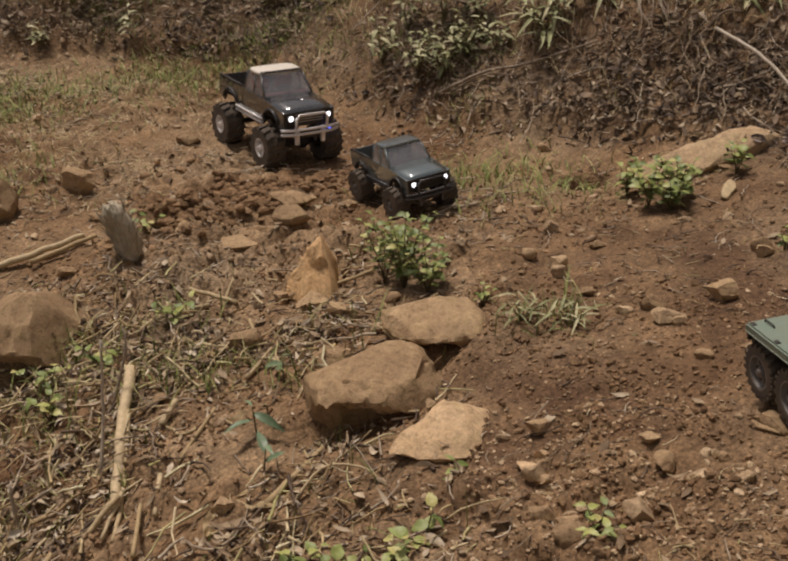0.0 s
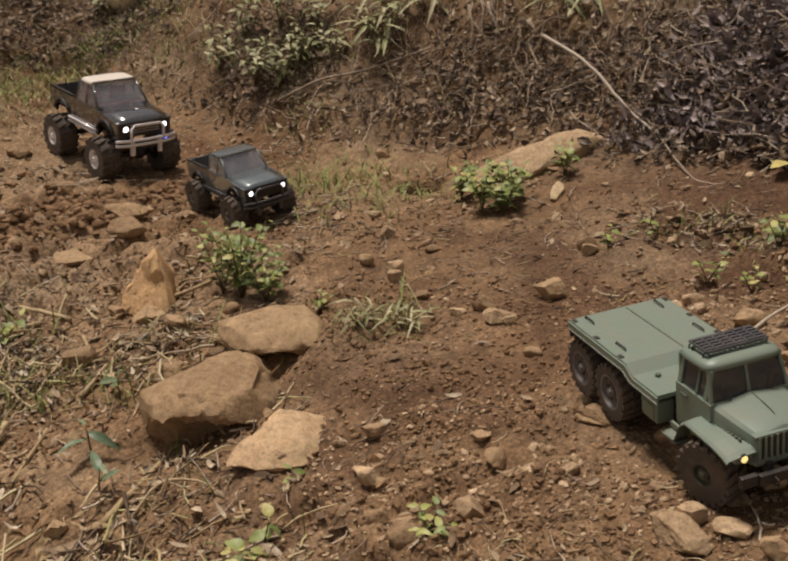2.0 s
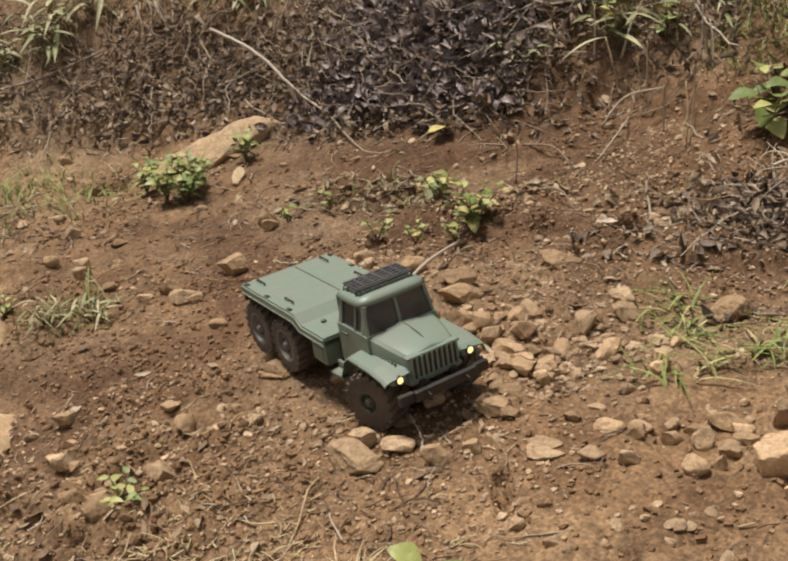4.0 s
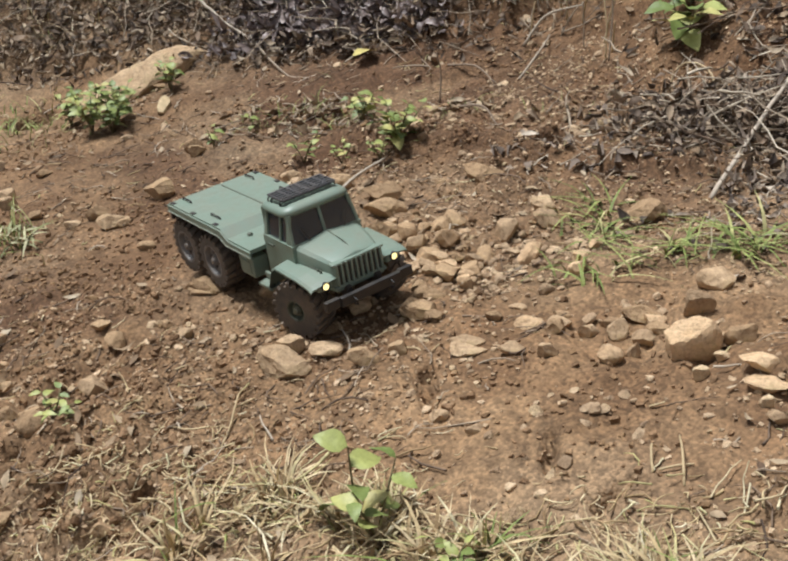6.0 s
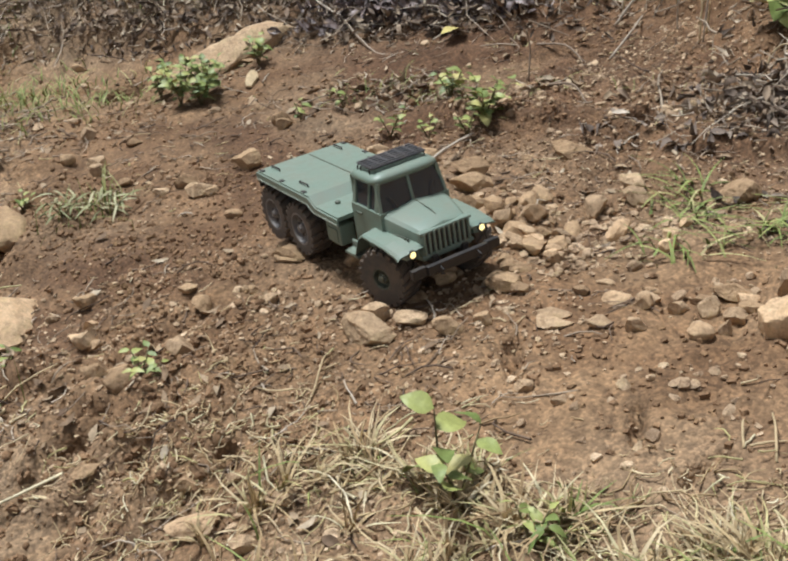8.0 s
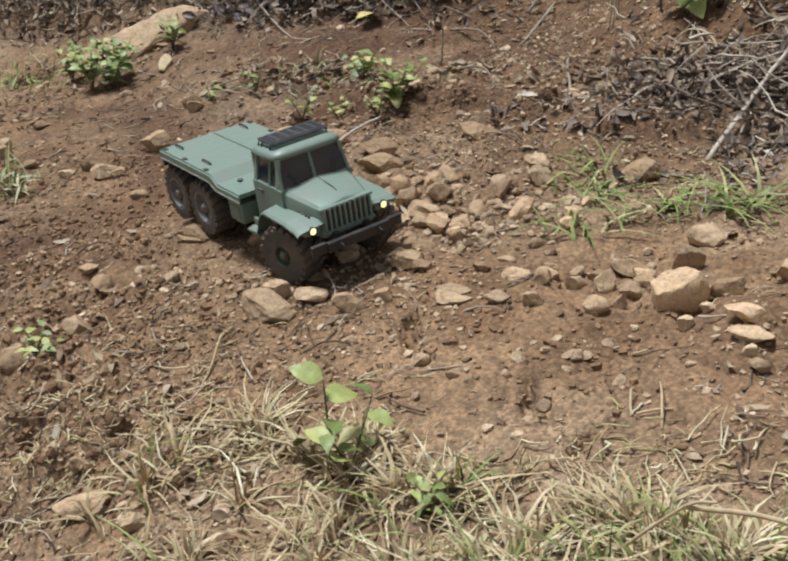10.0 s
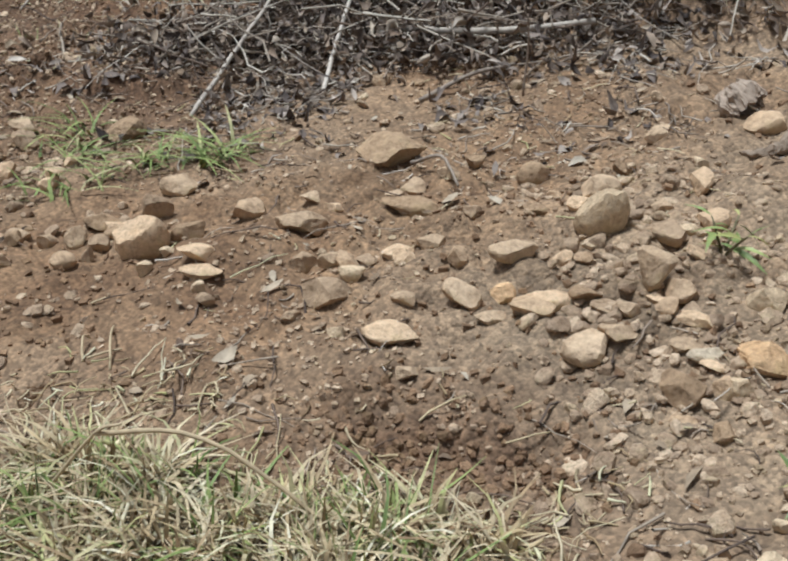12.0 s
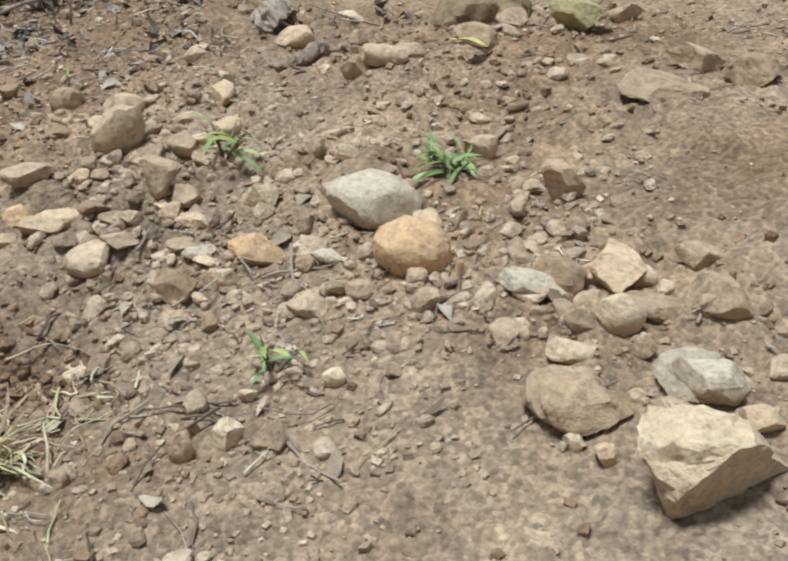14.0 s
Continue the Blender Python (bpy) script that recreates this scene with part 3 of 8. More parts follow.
def hewn(start, end, profile, along, roll, material, label, rough=0.1, scale=1.0, level=True, breaks=7, stations=34):
    """A boulder drawn out from start to end (x, y, height over the soil): its cross-section, swollen, moved and pinched along its length."""
    global rock_seed
    rock_seed += 1
    a = Vector((start[0], start[1], at(start[0], start[1]) + start[2]))
    b = Vector((end[0], end[1], at(end[0], end[1]) + end[2]))
    if level:
        a.z = b.z = (a.z + b.z) / 2
    ex = (b - a).normalized()
    ey = Vector((0, 0, 1)).cross(ex).normalized()
    turn = Matrix((ex, ey, ex.cross(ey))).transposed() @ Matrix.Rotation(radians(roll), 3, "X")
    profile = [(scale * y, scale * z) for y, z in profile]
    ring = smoothed(profile)
    n, length = len(ring), (b - a).length
    off = Vector((rock_seed * 2.3, rock_seed * 4.1, 0))
    size = max(abs(p[1]) for p in profile) + 0.02 * scale
    verts, faces = [], []
    for i in range(stations):
        v = i / (stations - 1)
        k = [float(np.interp(v, [q[0] for q in along], [q[c] for q in along])) for c in (1, 2, 3)]
        for y, z in ring:
            p = Vector((length * (v - 0.5), y * k[0] + k[1], z * k[0] + k[2]))
            q = p / size
            p += size * rough * Vector((noise.fractal(q * 0.9 + off, 1.0, 2.0, 5), noise.fractal(q * 0.9 + off * 1.7, 1.0, 2.0, 5), 0.8 * noise.fractal(q * 0.9 - off, 1.0, 2.0, 5)))
            step = noise.noise(Vector((q.x * 1.3, q.y * 1.3, q.z * 4)) + off)
            p.z += 0.03 * size * math.floor(step * 4)
            p += 0.05 * size * rough / 0.1 * noise.noise_vector(q * 5 + off) + 0.018 * size * noise.noise_vector(q * 13 + off)
            verts.append(p)
    for i in range(stations - 1):
        for j in range(n):
            faces.append((i * n + j, i * n + (j + 1) % n, (i + 1) * n + (j + 1) % n, (i + 1) * n + j))
    faces += [tuple(range(n))[::-1], tuple(range((stations - 1) * n, stations * n))]
    # flat breaks knocked off the corners
    rnd = random.Random(rock_seed)
    for _ in range(breaks):
        d = Vector((rnd.uniform(-1, 1) / length, rnd.uniform(-1, 0.7) / (4 * size), rnd.uniform(0.0, 0.9) / (2 * size))).normalized()
        reach = max(p.dot(d) for p in verts) * rnd.uniform(0.72, 0.9)
        for p in verts:
            over = p.dot(d) - reach
            if over > 0:
                p -= d * over * 0.93
    me = mesh_of("rock", verts, faces)
    bm = bmesh.new()
    bm.from_mesh(me)
    bmesh.ops.recalc_face_normals(bm, faces=bm.faces)
    bm.to_mesh(me)
    bm.free()
    me.set_sharp_from_angle(angle=radians(28))
    me.materials.append(material)
    ob = new("rock", me)
    ob.matrix_basis = Matrix.Translation((a + b) / 2) @ turn.to_4x4()
    return tagged(ob, label, "rock", "rocks on the slope")


BLOCK = [(-0.035, -0.02), (0.035, -0.02), (0.038, 0.03), (0.03, 0.05), (-0.004, 0.053), (-0.012, 0.034), (-0.03, 0.028), (-0.036, 0.01)]
ROUNDED = [(0, 0.4, 0, 0), (0.12, 0.8, 0, 0), (0.4, 1.0, 0, 0), (0.7, 0.95, 0, 0), (0.92, 0.75, 0, -0.002), (1, 0.5, 0, -0.002)]
UNDERCUT = [(-0.092, 0.05), (-0.084, 0.024), (-0.03, 0.006), (-0.012, -0.09), (0.08, -0.09), (0.09, 0.03), (0.075, 0.088), (0.03, 0.09), (-0.06, 0.07)]
PLATE = [(-0.085, 0.012), (-0.07, -0.012), (-0.02, -0.03), (0.07, -0.03), (0.085, 0.02), (0.06, 0.045), (-0.03, 0.034)]
DOME = [(-0.1, 0.035), (-0.092, 0.008), (-0.04, -0.012), (-0.025, -0.09), (0.09, -0.08), (0.1, 0.03), (0.06, 0.1), (0.0, 0.105), (-0.06, 0.07)]
WEDGE = [(-0.06, -0.04), (0.05, -0.04), (0.055, 0.06), (0.035, 0.15), (0.015, 0.155), (-0.02, 0.09)]
PLANK = [(-0.06, 0.008), (-0.055, -0.024), (0.05, -0.03), (0.06, 0.008), (0.045, 0.02), (-0.05, 0.018)]
hewn((-0.185, 1.585, 0.0), (0.075, 1.575, 0.012), UNDERCUT, [(0, 0.22, 0.02, 0.025), (0.12, 0.6, 0.015, 0.012), (0.3, 0.72, 0, 0.008), (0.6, 1.0, 0, 0), (0.85, 0.98, 0.0, -0.006), (0.96, 0.72, 0, -0.004), (1, 0.45, 0, 0)], 0, BROWN, "large brown boulder undercut at its foot", 0.17, 0.9, stations=48)
hewn((-0.025, 1.77, 0.02), (0.2, 1.77, 0.022), PLATE, [(0, 0.3, 0, 0.008), (0.1, 0.6, 0, 0.004), (0.35, 0.85, 0, 0), (0.75, 0.85, 0.005, 0), (0.93, 0.55, 0.01, 0), (1, 0.25, 0.012, 0.004)], 3, BROWN, "long flat brown rock lying on the slope", 0.09)
hewn((-0.01, 1.4, 0.0), (0.175, 1.41, -0.004), PLATE, [(0, 0.12, -0.02, 0.002), (0.25, 0.6, -0.008, 0.0), (0.5, 0.95, 0, 0.012), (0.7, 1.0, 0, 0.012), (0.92, 0.7, 0.01, 0), (1, 0.3, 0.01, -0.004)], 3, PEACH, "flat tan rock sunk in loose soil", 0.09, 0.8)
hewn((-0.9, 2.04, 0.0), (-0.645, 2.04, 0.0), DOME, [(0, 0.3, 0, 0), (0.1, 0.75, 0, 0), (0.35, 1.0, 0, 0), (0.75, 1.0, 0, 0), (0.93, 0.85, 0, 0), (1, 0.6, 0, 0)], 4, BROWN, "broad rounded boulder with a worn lip among dead stalks", 0.1)
hewn((-0.24, 2.075, -0.01), (-0.105, 2.075, -0.01), WEDGE, [(0, 0.12, 0, 0.012), (0.2, 0.36, 0, 0.01), (0.45, 0.64, 0, 0.005), (0.7, 0.95, 0, 0), (0.88, 1.14, 0, 0), (0.96, 1.0, 0, 0), (1, 0.7, 0, 0)], -14, OCHRE, "upright ochre rock wedged in the bank edge", 0.1, stations=44)
rock(-0.12, 1.78, 0.089, 0.071, 0.025, 4, BROWN, "earth-brown rock coated with dry soil")
rock(-1.04, 2.67, 0.120, 0.096, 0.097, 21, BROWN, "earth-brown rock coated with dry soil")
rock(0.52, 1.27, 0.058, 0.046, 0.016, -22, BROWN, "soil-dusted brown sandstone lump half sunk in the soil")
rock(-0.17, 2.02, 0.068, 0.054, 0.019, 5, BROWN, "soil-dusted brown sandstone lump half sunk in the soil")
rock(0.52, 0.95, 0.074, 0.059, 0.030, -21, TAN, "long tan rock on the track's edge")
rock(0.52, 1.27, 0.069, 0.055, 0.019, -17, BROWN, "soil-dusted brown sandstone lump half sunk in the soil")
rock(0.89, 0.62, 0.066, 0.053, 0.046, -35, PEACH, "round tan boulder among small rubble", 7, 0.1)
rock(1.11, -0.13, 0.088, 0.07, 0.036, -67, GREY, "large smooth grey-green boulder on the slope", 5, 0.05)
rock(1.045, -0.20, 0.068, 0.05, 0.038, -69, OCHRE, "smooth orange-tan boulder resting against a grey one", 5, 0.1)
hewn((0.904, -0.353, 0.004), (0.934, -0.417, 0.004), PLATE, ROUNDED, 6, TAN, "khaki flat rock lying on bare soil", 0.12, 0.34)
hewn((0.945, -0.428, 0.004), (0.971, -0.48, 0.004), PLATE, ROUNDED, 12, GREY, "pale grey flat rock leaning on the rubble", 0.1, 0.3)
hewn((1.029, -0.424, 0.0), (1.047, -0.462, 0.0), BLOCK, ROUNDED, 0, TAN, "tan angular block on the rubble", 0.14, 0.5)
hewn((1.655, 0.06, 0.0), (1.69, -0.06, 0.0), BLOCK, ROUNDED, 0, EARTH, "brown clod of caked earth at the bank foot", 0.2, 1.15)
hewn((1.77, -0.05, 0.0), (1.80, -0.13, 0.0), BLOCK, ROUNDED, 0, EARTH, "smaller brown clod of caked earth at the bank foot", 0.16, 1.1)
rock(0.87, -0.48, 0.095, 0.08, 0.052, -89, PALE, "big angular cream block on the rubble slope", 16, 0.16)
rock(0.83, -0.20, 0.025, 0.020, 0.023, -75, TAN, "tan sandstone lump half sunk in the soil")
rock(-0.41, 4.45, 0.14, 0.1, 0.09, 10, GREY, "grey-green round stone caught on the far bank", 5, 0.06)
rock(-0.26, 2.68, 0.13, 0.09, 0.035, 15, BROWN, "earth-brown rock coated with dry soil")
rock(0.994, -0.239, 0.028, 0.020, 0.017, -70, TAN, "small tan broken rock half sunk in the soil", 9, 0.1)
rock(0.996, -0.387, 0.037, 0.027, 0.023, -81, PALE, "rounded pale cream stone resting on the soil", 5, 0.1)
rock(0.986, -0.362, 0.027, 0.020, 0.014, -79, TAN, "small tan broken rock half sunk in the soil", 9, 0.1)
rock(0.979, -0.412, 0.017, 0.012, 0.017, -83, TAN, "small upright tan rock standing in the soil", 9, 0.1)
rock(0.960, -0.365, 0.036, 0.026, 0.012, -79, PALE, "pale cream stone lying on the rubble", 8, 0.1)
rock(0.908, -0.392, 0.067, 0.049, 0.024, -81, BROWN, "dark brown broken rock half sunk in the soil", 9, 0.1)
rock(0.949, -0.462, 0.056, 0.041, 0.028, -87, GREY, "flat grey stone lying on bare soil", 9, 0.1)
rock(0.937, -0.420, 0.015, 0.011, 0.009, -84, PALE, "small pale cream stone lying on the rubble", 8, 0.1)
rock(0.923, -0.500, 0.032, 0.023, 0.013, -91, PEACH, "small peach-tan broken rock half sunk in the soil", 9, 0.1)
rock(1.029, -0.451, 0.045, 0.032, 0.022, -87, PEACH, "peach-tan broken rock half sunk in the soil", 9, 0.1)
rock(1.087, -0.421, 0.042, 0.031, 0.015, -85, TAN, "tan broken rock half sunk in the soil", 9, 0.1)
rock(1.157, -0.284, 0.043, 0.031, 0.031, -76, PEACH, "upright peach-tan rock standing in the soil", 9, 0.1)
rock(1.149, 0.188, 0.056, 0.041, 0.047, -52, PALE, "upright pale cream rock standing in the soil", 9, 0.1)
rock(1.035, -0.060, 0.057, 0.041, 0.021, -60, OCHRE, "ochre broken rock half sunk in the soil", 9, 0.1)
rock(1.094, -0.023, 0.035, 0.025, 0.020, -60, PALE, "pale cream stone lying on the rubble", 8, 0.1)
rock(1.080, 0.084, 0.041, 0.030, 0.031, -54, TAN, "upright tan rock standing in the soil", 9, 0.1)
rock(1.267, 0.355, 0.042, 0.030, 0.027, -49, BROWN, "rounded earth-brown stone resting on the soil", 5, 0.1)
rock(1.601, -0.149, 0.075, 0.054, 0.032, -75, MOSSY, "mossy yellow-green broken rock half sunk in the soil", 9, 0.1)
rock(1.660, -0.193, 0.041, 0.030, 0.024, -78, PALE, "pale cream stone lying on the rubble", 8, 0.1)
rock(1.379, 0.001, 0.054, 0.039, 0.019, -66, TAN, "flat tan stone lying on bare soil", 9, 0.1)
rock(1.232, -0.180, 0.032, 0.023, 0.022, -72, TAN, "small tan broken rock half sunk in the soil", 9, 0.1)
rock(1.458, -0.321, 0.064, 0.046, 0.024, -82, TAN, "tan broken rock half sunk in the soil", 9, 0.1)
rock(1.431, -0.384, 0.056, 0.040, 0.025, -85, BROWN, "earth-brown broken rock half sunk in the soil", 9, 0.1)
rock(1.379, -0.311, 0.091, 0.066, 0.020, -81, TAN, "big flat tan stone lying on bare soil", 9, 0.1)
rock(1.072, -0.291, 0.020, 0.015, 0.007, -76, PALE, "small pale cream stone lying on the rubble", 8, 0.1)
rock(1.063, -0.386, 0.035, 0.025, 0.013, -82, PALE, "small pale cream stone lying on the rubble", 8, 0.1)
rock(1.052, -0.347, 0.020, 0.014, 0.015, -79, PEACH, "small upright peach-tan rock standing in the soil", 9, 0.1)
rock(0.902, -0.210, 0.018, 0.013, 0.013, -65, PALE, "small pale cream stone lying on the rubble", 8, 0.1)
rock(0.882, -0.397, 0.016, 0.012, 0.008, -81, PALE, "small pale cream stone lying on the rubble", 8, 0.1)
rock(0.878, -0.420, 0.019, 0.014, 0.012, -83, PEACH, "small peach-tan broken rock half sunk in the soil", 9, 0.1)
rock(1.028, -0.404, 0.055, 0.029, 0.012, -83, TAN, "flat tan stone lying on bare soil", 9, 0.1)
rock(1.023, -0.313, 0.062, 0.034, 0.014, -76, GREY, "flat grey stone lying on bare soil", 9, 0.1)
rock(1.039, -0.245, 0.012, 0.009, 0.013, -72, OCHRE, "small upright ochre rock standing in the soil", 9, 0.1)
rock(1.004, -0.179, 0.029, 0.021, 0.012, -66, TAN, "small tan broken rock half sunk in the soil", 9, 0.1)
rock(0.986, -0.061, 0.021, 0.015, 0.014, -58, PALE, "small pale cream stone lying on the rubble", 8, 0.1)
rock(1.038, -0.127, 0.030, 0.022, 0.009, -64, GREY, "small grey stone lying on the rubble", 8, 0.1)
rock(1.024, 0.159, 0.050, 0.036, 0.016, -49, PEACH, "peach-tan broken rock half sunk in the soil", 9, 0.1)
rock(1.027, 0.072, 0.026, 0.018, 0.013, -53, TAN, "small tan broken rock half sunk in the soil", 9, 0.1)
rock(1.011, -0.016, 0.035, 0.024, 0.008, -57, GREY, "flat grey stone lying on bare soil", 9, 0.1)
rock(1.060, 0.229, 0.053, 0.038, 0.016, -47, TAN, "tan broken rock half sunk in the soil", 9, 0.1)
rock(1.017, 0.202, 0.027, 0.019, 0.016, -47, OCHRE, "small ochre broken rock half sunk in the soil", 9, 0.1)
rock(1.470, -0.229, 0.025, 0.018, 0.010, -77, PALE, "small pale cream stone lying on the rubble", 8, 0.1)
rock(1.344, 0.184, 0.021, 0.015, 0.011, -57, PALE, "small pale cream stone lying on the rubble", 8, 0.1)
rock(1.655, 0.176, 0.025, 0.018, 0.013, -64, PALE, "small pale cream stone lying on the rubble", 8, 0.1)
rock(0.967, 0.696, 0.040, 0.029, 0.028, -35, TAN, "upright tan rock standing in the soil", 9, 0.1)
rock(1.008, 0.573, 0.042, 0.030, 0.023, -40, PEACH, "peach-tan broken rock half sunk in the soil", 9, 0.1)
rock(1.008, 0.484, 0.060, 0.043, 0.019, -43, TAN, "tan broken rock half sunk in the soil", 9, 0.1)
rock(1.101, 0.402, 0.070, 0.050, 0.018, -49, BROWN, "flat earth-brown stone lying on bare soil", 9, 0.1)
rock(1.208, 0.439, 0.030, 0.021, 0.014, -51, TAN, "small tan broken rock half sunk in the soil", 9, 0.1)
rock(1.229, 0.554, 0.095, 0.068, 0.028, -48, BROWN, "big earth-brown broken rock half sunk in the soil", 9, 0.1)
rock(0.965, 0.359, 0.029, 0.021, 0.014, -46, PALE, "small pale cream stone lying on the rubble", 8, 0.1)
rock(0.966, 0.392, 0.027, 0.019, 0.015, -45, TAN, "small tan broken rock half sunk in the soil", 9, 0.1)
rock(1.019, 0.344, 0.037, 0.027, 0.011, -49, PEACH, "peach-tan broken rock half sunk in the soil", 9, 0.1)
rock(0.999, 0.371, 0.030, 0.021, 0.009, -47, TAN, "small tan broken rock half sunk in the soil", 9, 0.1)
rock(0.889, 0.522, 0.043, 0.031, 0.015, -37, PEACH, "flat peach-tan stone lying on bare soil", 9, 0.1)
rock(0.977, 0.186, 0.031, 0.022, 0.010, -55, TAN, "small tan broken rock half sunk in the soil", 9, 0.1)
rock(0.997, 0.154, 0.045, 0.031, 0.013, -57, PEACH, "peach-tan broken rock half sunk in the soil", 9, 0.1)
rock(1.036, 0.096, 0.037, 0.027, 0.008, -61, TAN, "flat tan stone lying on bare soil", 9, 0.1)
rock(1.041, 0.012, 0.038, 0.022, 0.008, -66, PEACH, "flat peach-tan stone lying on bare soil", 9, 0.1)
rock(1.011, 0.005, 0.030, 0.020, 0.009, -66, TAN, "small tan broken rock half sunk in the soil", 9, 0.1)
rock(1.002, -0.027, 0.023, 0.017, 0.007, -68, PEACH, "small peach-tan broken rock half sunk in the soil", 9, 0.1)
rock(0.983, -0.051, 0.025, 0.018, 0.015, -69, PEACH, "small peach-tan broken rock half sunk in the soil", 9, 0.1)
rock(0.996, 0.063, 0.036, 0.026, 0.012, -62, TAN, "tan broken rock half sunk in the soil", 9, 0.1)
rock(1.037, -0.113, 0.029, 0.020, 0.009, -74, TAN, "small tan broken rock half sunk in the soil", 9, 0.1)
rock(0.976, -0.143, 0.036, 0.026, 0.016, -75, TAN, "flat tan stone lying on bare soil", 9, 0.1)
rock(1.366, 0.027, 0.037, 0.027, 0.025, -72, TAN, "tan broken rock half sunk in the soil", 9, 0.1)
rock(1.549, 0.118, 0.028, 0.020, 0.022, -71, TAN, "small upright tan rock standing in the soil", 9, 0.1)
rock(1.663, 0.193, 0.038, 0.027, 0.014, -69, PALE, "pale cream stone lying on the rubble", 8, 0.1)
rock(1.354, 0.206, 0.021, 0.015, 0.011, -64, TAN, "small tan broken rock half sunk in the soil", 9, 0.1)
rock(1.429, 0.098, 0.023, 0.017, 0.013, -70, PALE, "small pale cream stone lying on the rubble", 8, 0.1)
rock(1.109, 0.973, 0.059, 0.042, 0.029, -34, BROWN, "earth-brown broken rock half sunk in the soil", 9, 0.1)
rock(0.961, 0.425, 0.032, 0.023, 0.017, -44, TAN, "small tan broken rock half sunk in the soil", 9, 0.1)
rock(1.130, 0.450, 0.030, 0.022, 0.009, -49, TAN, "small tan broken rock half sunk in the soil", 9, 0.1)
rock(1.068, 0.492, 0.024, 0.017, 0.010, -45, PEACH, "small peach-tan broken rock half sunk in the soil", 9, 0.1)
rock(0.920, 0.719, 0.028, 0.020, 0.012, -33, PEACH, "small peach-tan broken rock half sunk in the soil", 9, 0.1)
rock(0.875, 0.687, 0.027, 0.019, 0.015, -32, TAN, "small tan broken rock half sunk in the soil", 9, 0.1)
rock(0.893, 0.577, 0.020, 0.014, 0.012, -36, PALE, "small pale cream stone lying on the rubble", 8, 0.1)
rock(1.043, 0.320, 0.032, 0.023, 0.012, -51, TAN, "small tan broken rock half sunk in the soil", 9, 0.1)
rock(1.033, 0.276, 0.021, 0.015, 0.018, -52, PEACH, "small upright peach-tan rock standing in the soil", 9, 0.1)
rock(1.089, 0.124, 0.010, 0.007, 0.010, -61, BROWN, "small upright earth-brown rock standing in the soil", 9, 0.1)
rock(1.183, 0.106, 0.021, 0.015, 0.011, -65, PALE, "small pale cream stone lying on the rubble", 8, 0.1)
rock(1.227, 0.295, 0.020, 0.015, 0.010, -57, PEACH, "small peach-tan broken rock half sunk in the soil", 9, 0.1)
rock(1.092, 0.059, 0.024, 0.017, 0.016, -65, BROWN, "small earth-brown broken rock half sunk in the soil", 9, 0.1)
rock(1.071, 0.067, 0.024, 0.017, 0.007, -64, PEACH, "small peach-tan broken rock half sunk in the soil", 9, 0.1)
rock(1.083, 0.547, 0.031, 0.022, 0.009, -44, TAN, "small tan broken rock half sunk in the soil", 9, 0.1)
rock(1.154, 0.272, 0.033, 0.024, 0.010, -56, BROWN, "small flat earth-brown stone lying on bare soil", 9, 0.1)
rock(1.126, 0.334, 0.023, 0.016, 0.012, -53, TAN, "small tan broken rock half sunk in the soil", 9, 0.1)
rock(0.945, -0.038, 0.024, 0.017, 0.007, -67, PEACH, "small peach-tan broken rock half sunk in the soil", 9, 0.1)
rock(0.873, -0.155, 0.014, 0.010, 0.009, -74, PALE, "small pale cream stone lying on the rubble", 8, 0.1)
rock(0.834, -0.135, 0.012, 0.009, 0.010, -71, TAN, "small upright tan rock standing in the soil", 9, 0.1)
rock(0.807, 0.825, 0.038, 0.028, 0.012, -30, PEACH, "peach-tan stone lying on the rubble", 8, 0.1)
rock(0.825, 0.786, 0.032, 0.023, 0.015, -32, TAN, "small soil-dusted tan broken rock half sunk in the soil", 9, 0.1)
rock(0.834, 0.692, 0.030, 0.022, 0.011, -35, TAN, "small tan broken rock half sunk in the soil", 9, 0.1)
rock(0.883, 0.751, 0.035, 0.025, 0.015, -35, BROWN, "small earth-brown broken rock half sunk in the soil", 9, 0.1)
rock(0.908, 0.247, 0.057, 0.041, 0.018, -55, PEACH, "peach-tan broken rock half sunk in the soil", 9, 0.1)
rock(0.950, 0.273, 0.026, 0.019, 0.011, -55, TAN, "small tan broken rock half sunk in the soil", 9, 0.1)
rock(0.764, 1.259, 0.037, 0.026, 0.025, -21, TAN, "soil-dusted tan broken rock half sunk in the soil", 9, 0.1)
rock(0.791, 1.193, 0.065, 0.047, 0.029, -23, BROWN, "soil-dusted brown broken rock half sunk in the soil", 9, 0.1)
rock(0.818, 1.444, 0.051, 0.037, 0.022, -21, BROWN, "earth-brown broken rock half sunk in the soil", 9, 0.1)
rock(0.539, 0.985, 0.048, 0.035, 0.021, -17, TAN, "soil-dusted tan broken rock half sunk in the soil", 9, 0.1)
rock(0.578, 0.949, 0.045, 0.032, 0.013, -19, TAN, "soil-dusted tan broken rock half sunk in the soil", 9, 0.1)
rock(0.607, 0.897, 0.044, 0.032, 0.018, -21, BROWN, "flat earth-brown stone lying on bare soil", 9, 0.1)
